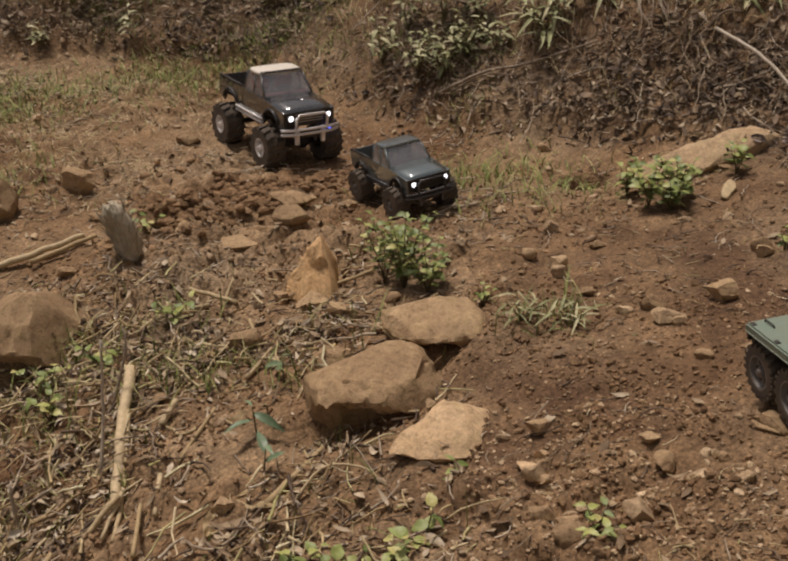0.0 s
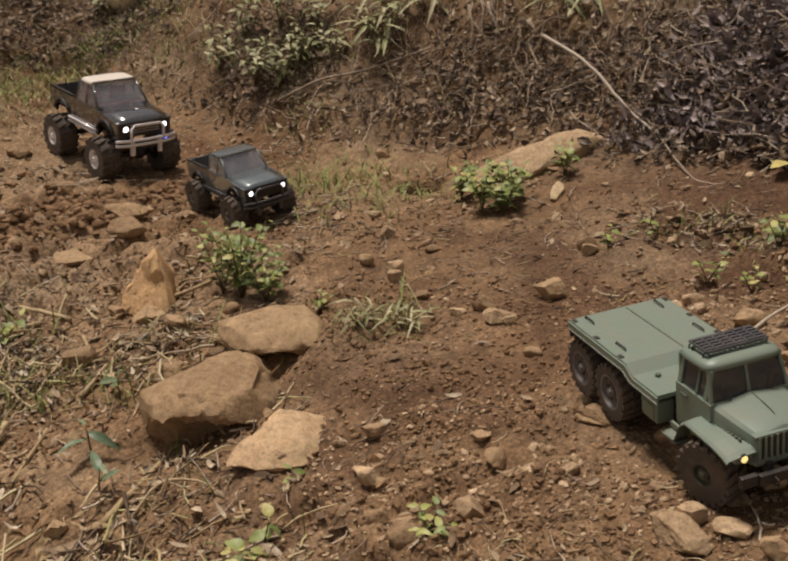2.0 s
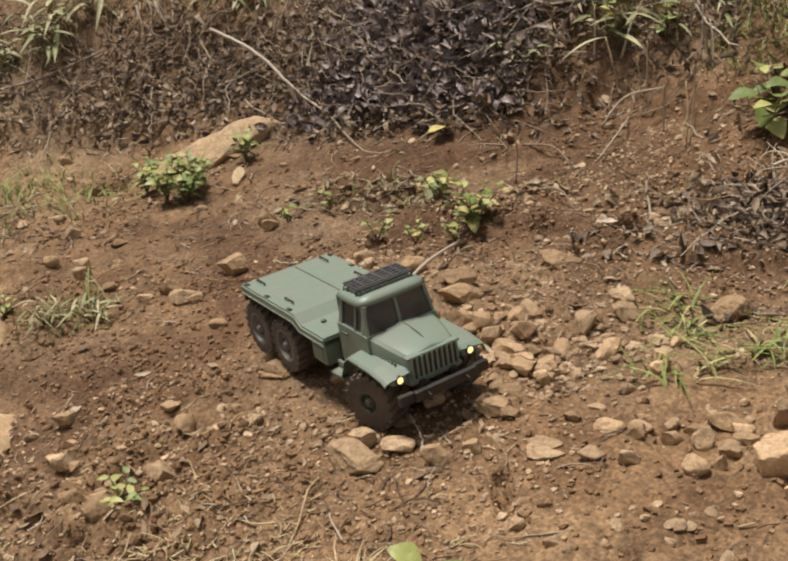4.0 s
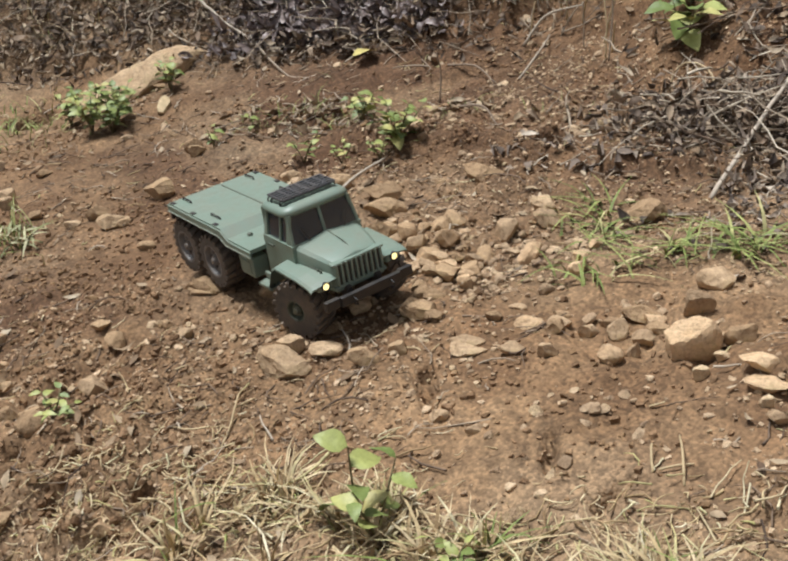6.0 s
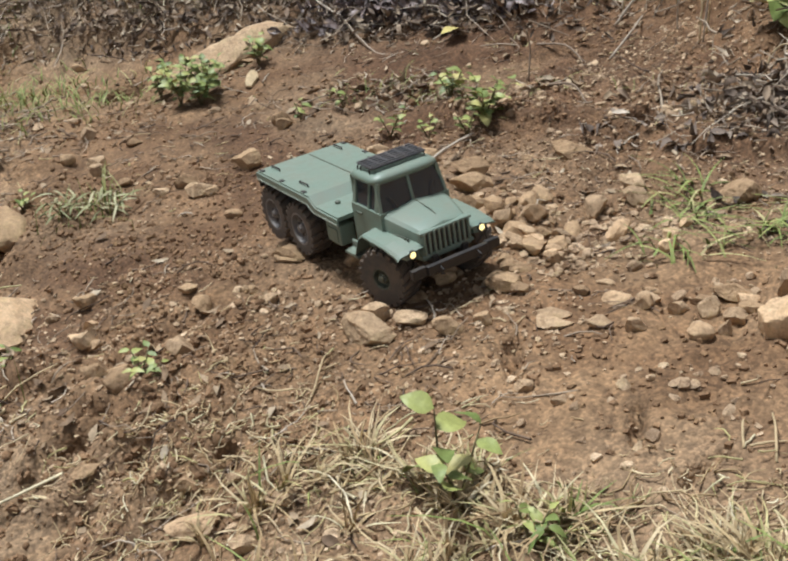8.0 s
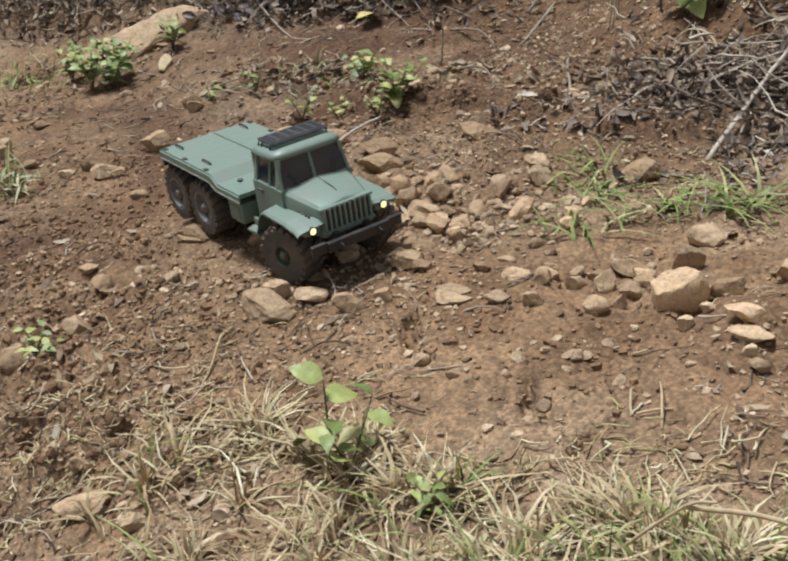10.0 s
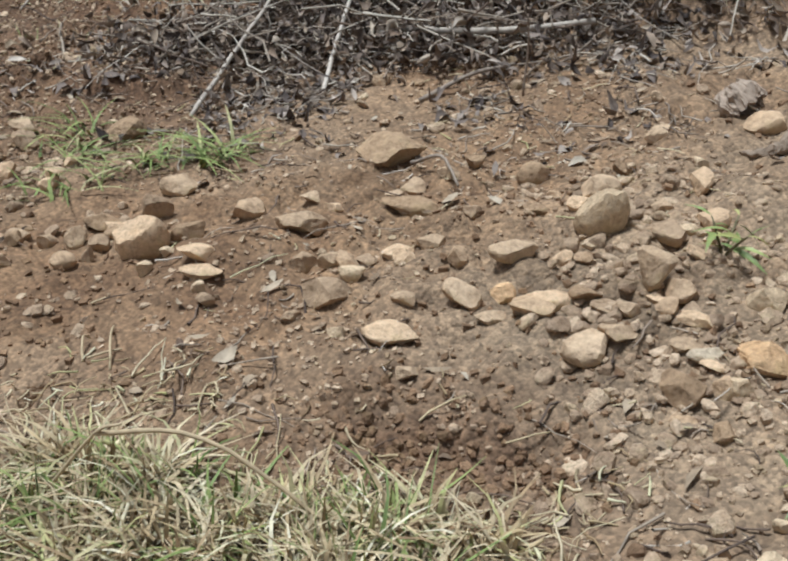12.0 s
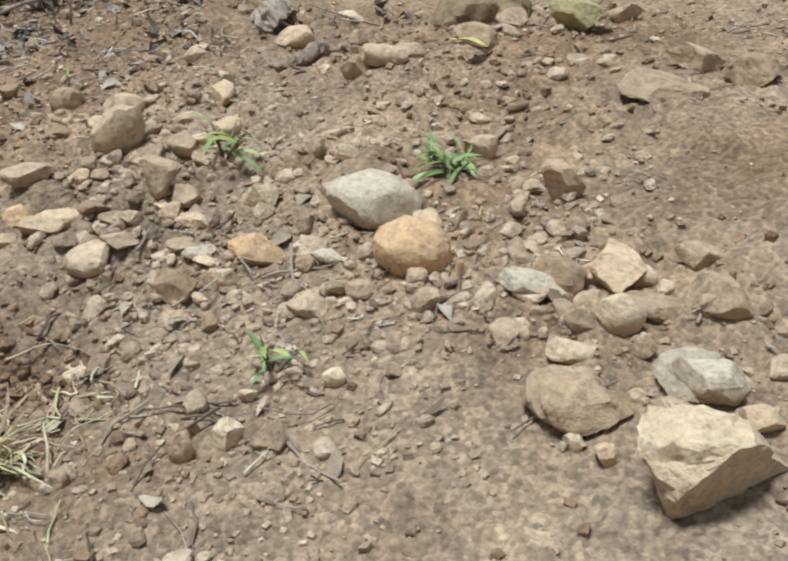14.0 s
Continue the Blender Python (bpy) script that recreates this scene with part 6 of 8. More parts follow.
    box(bm, -0.82 * k, -0.55 * k, -0.74 * k, 0.74 * k, lift + 0.5 * k, lift + 0.7 * k, 0.03 * k)
    part("dashboard", bm, inside, t)
    # load tray
    tail = back - 0.78
    bm = bmesh.new()
    box(bm, tail * k, -1.84 * k, -w + 0.08 * k, w - 0.08 * k, lift + 0.18 * k, lift + 0.26 * k)
    tray = part("load_tray", bm, BLACK, t)
    for a, b in ((tail, tail + 0.07), (-1.9, -1.83)):
        bm = bmesh.new()
        box(bm, a * k, b * k, -w, w, lift + 0.15 * k, lift + 0.7 * k, 0.01 * k)
        part("tray_wall", bm, paint, tray)
    for s in (-1, 1):
        bm = bmesh.new()
        tube(bm, [(tail * k, s * 0.8 * k, lift + 0.72 * k), (-1.85 * k, s * 0.8 * k, lift + 0.72 * k)], 0.035 * k, 6)
        part("tray_rail", bm, BLACK, tray, "", True)
    if tray_high:
        bm = bmesh.new()
        tube(bm, [(-1.95 * k, -0.7 * k, lift + 0.7 * k), (-1.95 * k, -0.62 * k, lift + 1.15 * k), (-1.95 * k, 0.62 * k, lift + 1.15 * k), (-1.95 * k, 0.7 * k, lift + 0.7 * k)], 0.04 * k, 6)
        part("roll_bar", bm, BLACK, tray, "", True)
    # bumper with a bull bar
    bm = bmesh.new()
    for z in (0.035, -0.095):
        tube(bm, [(0.78 * k, -0.92 * k, lift + z * k), (0.9 * k, -0.6 * k, lift + z * k), (0.92 * k, 0, lift + z * k), (0.9 * k, 0.6 * k, lift + z * k), (0.78 * k, 0.92 * k, lift + z * k)], 0.045 * k, 8)
    bump = part("bumper", bm, bar_material, t, "tubular front bumper", True)
    bm = bmesh.new()
    tube(bm, [(0.9 * k, -0.5 * k, lift), (0.93 * k, -0.5 * k, lift + 0.36 * k), (0.93 * k, -0.4 * k, lift + 0.46 * k), (0.93 * k, 0.4 * k, lift + 0.46 * k), (0.93 * k, 0.5 * k, lift + 0.36 * k), (0.9 * k, 0.5 * k, lift)], 0.04 * k, 8)
    part("bull_bar", bm, bar_material, bump, "", True)
    for y in (-0.42, 0.42):
        bm = bmesh.new()
        box(bm, 0.76 * k, 0.86 * k, (y - 0.06) * k, (y + 0.06) * k, lift - 0.42 * k, lift + 0.05 * k, 0.01 * k)
        part("bumper_bracket", bm, bar_material, bump)
    bm = bmesh.new()
    box(bm, 0.55 * k, 0.85 * k, -0.3 * k, 0.3 * k, lift - 0.25 * k, lift - 0.12 * k, 0.02 * k)
    part("winch", bm, BLACK, bump)
    return t, tagged(t, label, "toy truck")


TRUCK = Matrix(((0.169, 0.977, -0.128, 0.6445), (-0.981, 0.176, 0.077, 1.039), (0.098, 0.115, 0.989, 0.033), (0, 0, 0, 1)))
army_truck(TRUCK)


def on_slope(x, y, heading, base, half):
    """A pose whose wheels stand on the ground: x ahead along the heading in degrees."""
    c, s = math.cos(radians(heading)), math.sin(radians(heading))
    spots = [(x + u * c - v * s, y + u * s + v * c) for u, v in ((0, half), (0, -half), (-base, half), (-base, -half))]
    a, b, d, e = [Vector((px, py, at(px, py))) for px, py in spots]
    ahead = ((a + b) - (d + e)).normalized()
    left = ((a + d) - (b + e)).normalized()
    up = ahead.cross(left).normalized()
    left = up.cross(ahead)
    m = Matrix((ahead, left, up)).transposed().to_4x4()
    m.translation = (a + b) / 2
    return m


big, _ = pickup(on_slope(-0.3, 3.2, -57, 0.28, 0.1), 0.104, 0.132, 0.067, 0.06, 0.28, "lifted glossy black toy pickup with chrome bull bar and big tyres", SKYROOF, CHROME, RED, False, GLOSS)
bm = bmesh.new()
bmesh.ops.create_uvsphere(bm, u_segments=12, v_segments=8, radius=0.006)
part("side_lamp", bm, BLUE, big, "small blue lamp", True).matrix_basis = pose(0.088, 0.062, 0.132)
small, _ = pickup(on_slope(0.068, 2.49, -62, 0.19, 0.07), 0.072, 0.068, 0.041, 0.038, 0.19, "small black toy pickup with lit headlights and a winch bumper", SKYSLATE, RACK, BLACK, True, SKYSLATE)


# ---- what lies loose on the soil, too many to count ----
rng = np.random.default_rng(7)


def spread(n, x0, x1, y0, y1, chance):
    """n places in a rectangle, thinned by a chance from 0 to 1."""
    px, py = np.empty(0), np.empty(0)
    while len(px) < n:
        x, y = rng.uniform(x0, x1, 4 * n), rng.uniform(y0, y1, 4 * n)
        ok = rng.random(4 * n) < chance(x, y)
        px, py = np.concatenate([px, x[ok]]), np.concatenate([py, y[ok]])
    return px[:n], py[:n]


def slope_turn(x, y, tilt):
    """Random turns that lie on the slope: yaw at will, tilted from it by up to so many radians."""
    e = 0.02
    dzx, dzy = (lie(x + e, y) - lie(x - e, y)) / (2 * e), (lie(x, y + e) - lie(x, y - e)) / (2 * e)
    n = np.column_stack([-dzx, -dzy, np.ones_like(x)])
    n += rng.normal(0, tilt, n.shape)
    n /= np.linalg.norm(n, axis=1)[:, None]
    a = rng.uniform(0, 2 * math.pi, len(x))
    u = np.column_stack([np.cos(a), np.sin(a), np.zeros_like(a)])
    u -= n * (u * n).sum(1)[:, None]
    u /= np.linalg.norm(u, axis=1)[:, None]
    return np.stack([u, np.cross(n, u), n], axis=2)


def strew(name, label, category, material, shapes, quads, place, turn, smooth=True):
    """One joined object of many pieces. shapes: pieces x points x 3."""
    verts = np.einsum("nij,nkj->nki", turn, shapes) + place[:, None, :]
    n, k = shapes.shape[:2]
    q = (np.asarray(quads)[None] + k * np.arange(n)[:, None, None]).reshape(-1, 4)
    ob = new(name, quad_mesh(name, verts.reshape(-1, 3), q, smooth))
    ob.data.materials.append(material)
    return tagged(ob, label, category, kind="stuff")


def ball_template(n):
    """A cube with n x n faces a side, rounded to a ball."""
    pts, faces, index = [], [], {}
    def vid(p):
        if p not in index:
            index[p] = len(pts)
            pts.append(p)
        return index[p]
    for ax in range(3):
        for s in (-1, 1):
            for a in range(n):
                for b in range(n):
                    ring = []
                    for da, db in ((0, 0), (1, 0), (1, 1), (0, 1)):
                        p = [0, 0, 0]
                        p[ax], p[(ax + 1) % 3], p[(ax + 2) % 3] = s * n, 2 * (a + da) - n, 2 * (b + db) - n
                        ring.append(vid(tuple(p)))
                    faces.append(ring if s > 0 else ring[::-1])
    p = np.array(pts, float) / n
    return p / np.linalg.norm(p, axis=1)[:, None] ** 0.75, faces


BALL, BALL_FACES = ball_template(2)
CHUNK, CHUNK_FACES = ball_template(4)
CUBE = np.array([(x, y, z) for x in (-1, 1) for y in (-1, 1) for z in (-1, 1)], float)
CUBE_FACES = [(0, 1, 3, 2), (4, 6, 7, 5), (0, 4, 5, 1), (2, 3, 7, 6), (0, 2, 6, 4), (1, 5, 7, 3)]


def stones(name, label, n, small, large, material, x0, x1, y0, y1, chance, fine=True, flat=0.62, power=2.4, smooth=False):
    x, y = spread(n, x0, x1, y0, y1, chance)
    size = small + (large - small) * rng.random(n) ** power
    t, f = {2: (CHUNK, CHUNK_FACES), 1: (BALL, BALL_FACES), 0: (CUBE, CUBE_FACES)}[int(fine)]
    shape = t[None] * (1 + rng.normal(0, (0.22, 0.09, 0.035)[int(fine)], (n, len(t), 1)))
    if fine:
        # broken faces: each piece is cut by a few planes of its own
        for _ in range(8 if fine == 2 else 5):
            d = rng.normal(0, 1, (n, 1, 3))
            d /= np.linalg.norm(d, axis=2)[:, :, None]
            over = (shape * d).sum(2) - rng.uniform(0.5, 0.9, (n, 1))
            shape = shape - d * np.maximum(over, 0)[:, :, None]
    scale = size[:, None] * 0.5 * np.column_stack([rng.uniform(0.8, 1.35, n), rng.uniform(0.65, 1.05, n), rng.uniform(0.7, 1.2, n) * flat])
    shape = shape * scale[:, None, :]
    z = ground_z(x, y) + scale[:, 2] * rng.uniform(0.0, 0.6, n)
    return strew(name, label, "stones", material, shape, f, np.column_stack([x, y, z]), slope_turn(x, y, 0.25), smooth)


def bed(x, y):
    """Where rubble lies thick."""
    a = np.exp(-(((x - 0.95 + 0.15 * (y - 0.6)) / 0.24) ** 2)) * np.clip((1.45 - y) / 0.4, 0, 1)
    patch = np.clip(0.35 + 1.3 * lumps(x, y, 0.22, 90), 0, 1)
    return np.clip((0.12 + a) * patch * (1 - np.clip(up_bank(x, y) / 0.15, 0, 1)) * (1 - 0.7 * track(x, y)), 0, 1)


def open_slope(x, y):
    return np.clip(0.75 - up_bank(x, y) / 0.5, 0.12, 1) * np.clip(0.55 + 0.9 * lumps(x, y, 0.3, 95), 0.05, 1)


stones("rubble", "tan and brown broken stones strewn thick on the soil", 900, 0.009, 0.026, RUBBLE, 0.2, 1.75, -0.75, 1.7, bed, 2, 0.62, 1.6)
stones("gravel", "small tan gravel strewn over the bare soil", 3200, 0.005, 0.016, RUBBLE, 0.0, 1.8, -0.75, 1.9, lambda x, y: 0.1 * open_slope(x, y) + bed(x, y), True, 0.7, 1.8)
stones("grit", "pale and dark grit on the bare soil", 19000, 0.0015, 0.006, RUBBLE, 0.1, 1.7, -0.75, 1.7, open_slope, False, 0.8, 1.6)
stones("slope_stones", "scattered brown stones on the far slope", 420, 0.006, 0.032, RUBBLE, -1.7, 1.5, 1.2, 4.4, lambda x, y: open_slope(x, y) * (1 - 0.5 * track(x, y)))
stones("soil_crumbs", "reddish-brown crumbs of loose soil", 22000, 0.0022, 0.008, CLOD, -0.9, 1.8, -0.75, 2.6, lambda x, y: np.clip(0.25 + 1.2 * lumps(x, y, 0.25, 97), 0.08, 1) * np.where((x > 0.55) & (y < 0.9), 0.5, 1.0), False, 0.8, 2.0)
stones("rut_clods", "dark reddish crumbs of dug soil below the track", 1100, 0.003, 0.014, CLOD, 0.05, 0.55, 0.95, 1.65, lambda x, y: np.exp(-(((x - 0.33) / 0.14) ** 2 + ((y - 1.28) / 0.22) ** 2)) * np.clip(0.5 + lumps(x, y, 0.12, 163), 0.05, 1), True, 0.8, 2.2)
stones("scarp_clods", "dark reddish clods broken from the hollow's edge", 420, 0.003, 0.014, CLOD, 0.68, 1.0, -0.05, 0.3, lambda x, y: np.exp(-(((scarp(x, y)[0] + 0.02) / 0.05) ** 2) - (scarp(x, y)[1] / 0.13) ** 4), True, 0.8, 2.2)
stones("dug_clods", "reddish-brown clods of freshly dug soil", 2000, 0.006, 0.034, CLOD, -0.75, 0.05, 2.35, 3.15, lambda x, y: np.exp(-(((x + 0.4) / 0.2) ** 2 + ((y - 2.75) / 0.25) ** 2)) * np.clip(0.4 + 1.2 * lumps(x, y, 0.15, 161), 0, 1), True, 0.75, 2.4)
stones("soil_lumps", "reddish-brown lumps of dug soil", 700, 0.007, 0.02, CLOD, -1.6, 1.8, -0.6, 4.4, lambda x, y: np.clip(-0.1 + 1.6 * lumps(x, y, 0.3, 98), 0.02, 1) * (1 - 0.6 * track(x, y)), True, 0.75, 2.2)


# leaves, blades and twigs
ROWS, COLS = 4, 3
LEAF_FACES = [(r * COLS + c, r * COLS + c + 1, (r + 1) * COLS + c + 1, (r + 1) * COLS + c) for r in range(ROWS - 1) for c in range(COLS - 1)]


def leaf_shapes(n, long, wide, curl):
    v = np.linspace(0, 1, ROWS)[None, :, None] + np.zeros((n, ROWS, COLS))
    u = np.linspace(-1, 1, COLS)[None, None, :] + np.zeros((n, ROWS, COLS))
    girth = np.array([0.12, 0.85, 0.9, 0.08])[None, :, None]
    bend = curl * rng.normal(0, 1, (n, 1, 1))
    fold = curl * rng.normal(0.5, 0.7, (n, 1, 1))
    x = long[:, None, None] * (v - 0.5)
    y = wide[:, None, None] * 0.5 * u * girth
    z = long[:, None, None] * bend * (v - 0.5) ** 2 * 2 + wide[:, None, None] * fold * u**2 * girth * 0.5 + rng.normal(0, 0.05, (n, ROWS, COLS)) * wide[:, None, None]
    return np.stack([x, y, z], axis=3).reshape(n, ROWS * COLS, 3)


def leaves(name, label, n, material, x0, x1, y0, y1, chance, long=(0.02, 0.06), slim=(0.25, 0.6), curl=0.7, heap=0.02, tilt=0.5):
    x, y = spread(n, x0, x1, y0, y1, chance)
    lo = rng.uniform(*long, n)
    z = ground_z(x, y) + rng.random(n) ** 2 * heap + 0.004
    return strew(name, label, "dead leaves", material, leaf_shapes(n, lo, lo * rng.uniform(*slim, n), curl), LEAF_FACES, np.column_stack([x, y, z]), slope_turn(x, y, tilt))


def twig_shapes(n, long, thick, bend):
    rings, sides = 5, 4
    v = np.linspace(-0.5, 0.5, rings)
    a = np.arange(sides) * 2 * math.pi / sides
    c1, c2 = rng.normal(0, bend, (n, 1)), rng.normal(0, bend, (n, 1))
    wob = rng.normal(0, 0.03, (n, rings, 2))
    cx = long[:, None] * v[None]
    cy = long[:, None] * (c1 * (v[None] ** 2 * 2 - 0.25) + wob[:, :, 0])
    cz = long[:, None] * (c2 * (v[None] ** 2 * 2 - 0.25) * 0.6 + wob[:, :, 1] * 0.5)
    r = thick[:, None] * np.linspace(1.0, 0.45, rings)[None]
    out = np.empty((n, rings, sides, 3))
    out[..., 0] = cx[:, :, None]
    out[..., 1] = cy[:, :, None] + r[:, :, None] * np.cos(a)
    out[..., 2] = cz[:, :, None] + r[:, :, None] * np.sin(a)
    faces = [(i * sides + j, i * sides + (j + 1) % sides, (i + 1) * sides + (j + 1) % sides, (i + 1) * sides + j) for i in range(rings - 1) for j in range(sides)]
    return out.reshape(n, rings * sides, 3), faces


def twigs(name, label, n, material, x0, x1, y0, y1, chance, long=(0.04, 0.2), thick=(0.0008, 0.003), bend=0.2, heap=0.03, tilt=0.25):
    x, y = spread(n, x0, x1, y0, y1, chance)
    lo = long[0] + (long[1] - long[0]) * rng.random(n) ** 2
    shapes, faces = twig_shapes(n, lo, rng.uniform(*thick, n), bend)
    z = ground_z(x, y) + rng.random(n) ** 2 * heap + 0.002
    return strew(name, label, "twigs", material, shapes, faces, np.column_stack([x, y, z]), slope_turn(x, y, tilt))


def blades(name, label, n, material, x0, x1, y0, y1, chance, tall=(0.02, 0.07), wide=(0.0012, 0.003), lean=0.7):
    """Grass blades that rise and arch over."""
    x, y = spread(n, x0, x1, y0, y1, chance)
    segs = 5
    v = np.linspace(0, 1, segs)
    a = rng.uniform(0, 2 * math.pi, n)
    tl = rng.uniform(*tall, n)
    ln = np.abs(rng.normal(lean, 0.35, n))
    out = tl[:, None] * ln[:, None] * v[None] ** 1.6
    up = tl[:, None] * (v[None] - 0.35 * np.clip(ln[:, None], 0, 1.7) * v[None] ** 2.2)
    w = rng.uniform(*wide, n)[:, None] * (1 - 0.85 * v[None] ** 2) * 0.5
    tw = rng.normal(0, 0.6, n)[:, None] * v[None]
    shapes = np.empty((n, segs, 2, 3))
    for k, s in ((0, -1), (1, 1)):
        sx, sy = -np.sin(a[:, None] + tw) * s * w, np.cos(a[:, None] + tw) * s * w
        shapes[:, :, k, 0] = np.cos(a)[:, None] * out + sx
        shapes[:, :, k, 1] = np.sin(a)[:, None] * out + sy
        shapes[:, :, k, 2] = up
    faces = [(2 * i, 2 * i + 1, 2 * i + 3, 2 * i + 2) for i in range(segs - 1)]
    turn = np.broadcast_to(np.eye(3), (n, 3, 3))
    z = ground_z(x, y) - 0.002
    return strew(name, label, "grass", material, shapes.reshape(n, 2 * segs, 3), faces, np.column_stack([x, y, z]), turn)


def tufts(name, label, count, each, material, x0, x1, y0, y1, chance, tall=(0.03, 0.08), wide=(0.002, 0.005), lean=0.8, ring=0.012):
    """Grass in tufts: blades that fan out from one root."""
    x, y = spread(count, x0, x1, y0, y1, chance)
    size = np.repeat(rng.uniform(0.55, 1.1, count), each)
    x, y = np.repeat(x, each), np.repeat(y, each)
    n, segs = count * each, 5
    v = np.linspace(0, 1, segs)
    a = rng.uniform(0, 2 * math.pi, n)
    r = ring * rng.random(n) * size
    x, y = x + r * np.cos(a), y + r * np.sin(a)
    a = a + rng.normal(0, 0.5, n)
    tl = rng.uniform(*tall, n) * size
    ln = np.abs(rng.normal(lean, 0.4, n))
    out = tl[:, None] * ln[:, None] * v[None] ** 1.6
    up = tl[:, None] * (v[None] - 0.38 * np.clip(ln[:, None], 0, 1.8) * v[None] ** 2.4)
    w = rng.uniform(*wide, n)[:, None] * (1 - 0.85 * v[None] ** 2) * 0.5
    kink = rng.normal(0, 0.5, n)[:, None] * v[None] ** 2
    shapes = np.empty((n, segs, 2, 3))
    for k, s in ((0, -1), (1, 1)):
        shapes[:, :, k, 0] = np.cos(a[:, None] + kink) * out - np.sin(a)[:, None] * s * w
        shapes[:, :, k, 1] = np.sin(a[:, None] + kink) * out + np.cos(a)[:, None] * s * w
        shapes[:, :, k, 2] = up
    faces = [(2 * i, 2 * i + 1, 2 * i + 3, 2 * i + 2) for i in range(segs - 1)]
    return strew(name, label, "grass", material, shapes.reshape(n, 2 * segs, 3), faces, np.column_stack([x, y, ground_z(x, y) - 0.002]), np.broadcast_to(np.eye(3), (n, 3, 3)))


def clumps(centres, r):
    """A chance field of round tufts."""
    def chance(x, y):
        c = np.zeros_like(x)
        for px, py, k in centres:
            c = np.maximum(c, k * np.exp(-((x - px) ** 2 + (y - py) ** 2) / r**2))
        return c
    return chance


def bank_litter(x, y):
    d = up_bank(x, y)
    heap = np.exp(-(((d - 0.16) / 0.2) ** 2)) * np.clip(0.45 + 1.1 * lumps(x, y, 0.3, 101), 0, 1)
    dark = 0.6 * np.exp(-(((x - 1.28) / 0.27) ** 2 + ((y - 2.32) / 0.28) ** 2))
    along, across = (x - 1.53) * 0.535 - (y - 0.9) * 0.845, (x - 1.53) * 0.845 + (y - 0.93) * 0.535
    strip = np.exp(-((along / 0.33) ** 2 + (across / 0.11) ** 2))
    heap = heap * np.clip((x - 0.55) / 0.6, 0.3, 1)
    return np.clip(heap * 0.32 + 1.3 * dark * (d > -0.12) + 1.3 * strip * (d > -0.35) + 0.1 * (d > 0), 0, 1) * np.clip((0.3 - d) / 0.1, 0.04, 1) * (1 - 0.6 * np.exp(-(((y - 1.6) / 0.3) ** 2)))


def heap_bed(x, y):
    """The deep drift of rotting leaves above the long rock."""
    dark = np.exp(-(((x - 1.28) / 0.26) ** 2 + ((y - 2.32) / 0.24) ** 2) ** 1.5)
    return np.clip(1.3 * dark * (up_bank(x, y) > -0.06) * np.clip(0.8 + 0.6 * lumps(x, y, 0.2, 111), 0, 1), 0, 1)


def heap_edge(x, y):
    """Leaves strewn thinly round the drift beyond the rubble."""
    along, across = (x - 1.5) * 0.535 - (y - 0.8) * 0.845, (x - 1.45) * 0.845 + (y - 0.85) * 0.535
    return np.exp(-((along / 0.5) ** 2 + (across / 0.22) ** 2)) * np.clip(0.35 + 1.2 * lumps(x, y, 0.12, 191), 0, 1)


def far_litter(x, y):
    return np.clip((up_bank(x, y) + 0.05) / 0.12, 0, 1) * np.clip(0.6 + lumps(x, y, 0.4, 103), 0.1, 1) * np.clip((y - 2.2) / 0.5, 0, 1) * np.clip((0.42 - up_bank(x, y)) / 0.16, 0.08, 1)


def stalk_bed(x, y):
    """The corner of dead stalks and weeds beside the boulders."""
    return np.clip((0.12 - x) / 0.25, 0, 1) * np.clip((2.35 - y) / 0.4, 0, 1) * np.clip(0.5 + 1.1 * lumps(x, y, 0.22, 105), 0.08, 1)


def crest(x, y):
    """The dry grass crest between the track and the walker."""
    edge = 0.4 + 0.5 * (0.84 - np.clip(y, 0.02, 1.0)) + 0.02 * lumps(x, y, 0.08, 106)
    side = np.clip((edge - x) / 0.03, 0, 1) * np.clip((x - edge + 0.24) / 0.1, 0, 1)
    return side * np.clip((0.86 - y) / 0.12, 0, 1) * np.clip(1.0 - 2.2 * (y - 0.42), 0.15, 1) * np.clip((y + 0.04) / 0.12, 0, 1) * np.clip(0.4 + 1.7 * lumps(x, y, 0.1, 107), 0.08, 1)


def thatch(x, y):
    """Loose straw on the soil in front of the crest."""
    ahead = x - 0.4 - 0.5 * (0.84 - np.clip(y, 0.02, 1.0))
    return np.clip(1 - ahead / 0.16, 0, 1) * np.clip((ahead + 0.3) / 0.1, 0, 1) * np.clip((1.1 - y) / 0.2, 0, 1) * np.clip(0.4 + 1.2 * lumps(x, y, 0.1, 197), 0.1, 1)


def ledge_foot(x, y):
    """The crumbled, weedy strip along the earth ledge."""
    across, along = (x - 1.0) * 0.865 + (y - 1.8) * 0.5, (x - 1.0) * 0.5 - (y - 1.8) * 0.865
    return np.exp(-((across / 0.09) ** 2) - (along / 0.42) ** 4) * np.clip(0.35 + 1.3 * lumps(x, y, 0.12, 199), 0.05, 1)


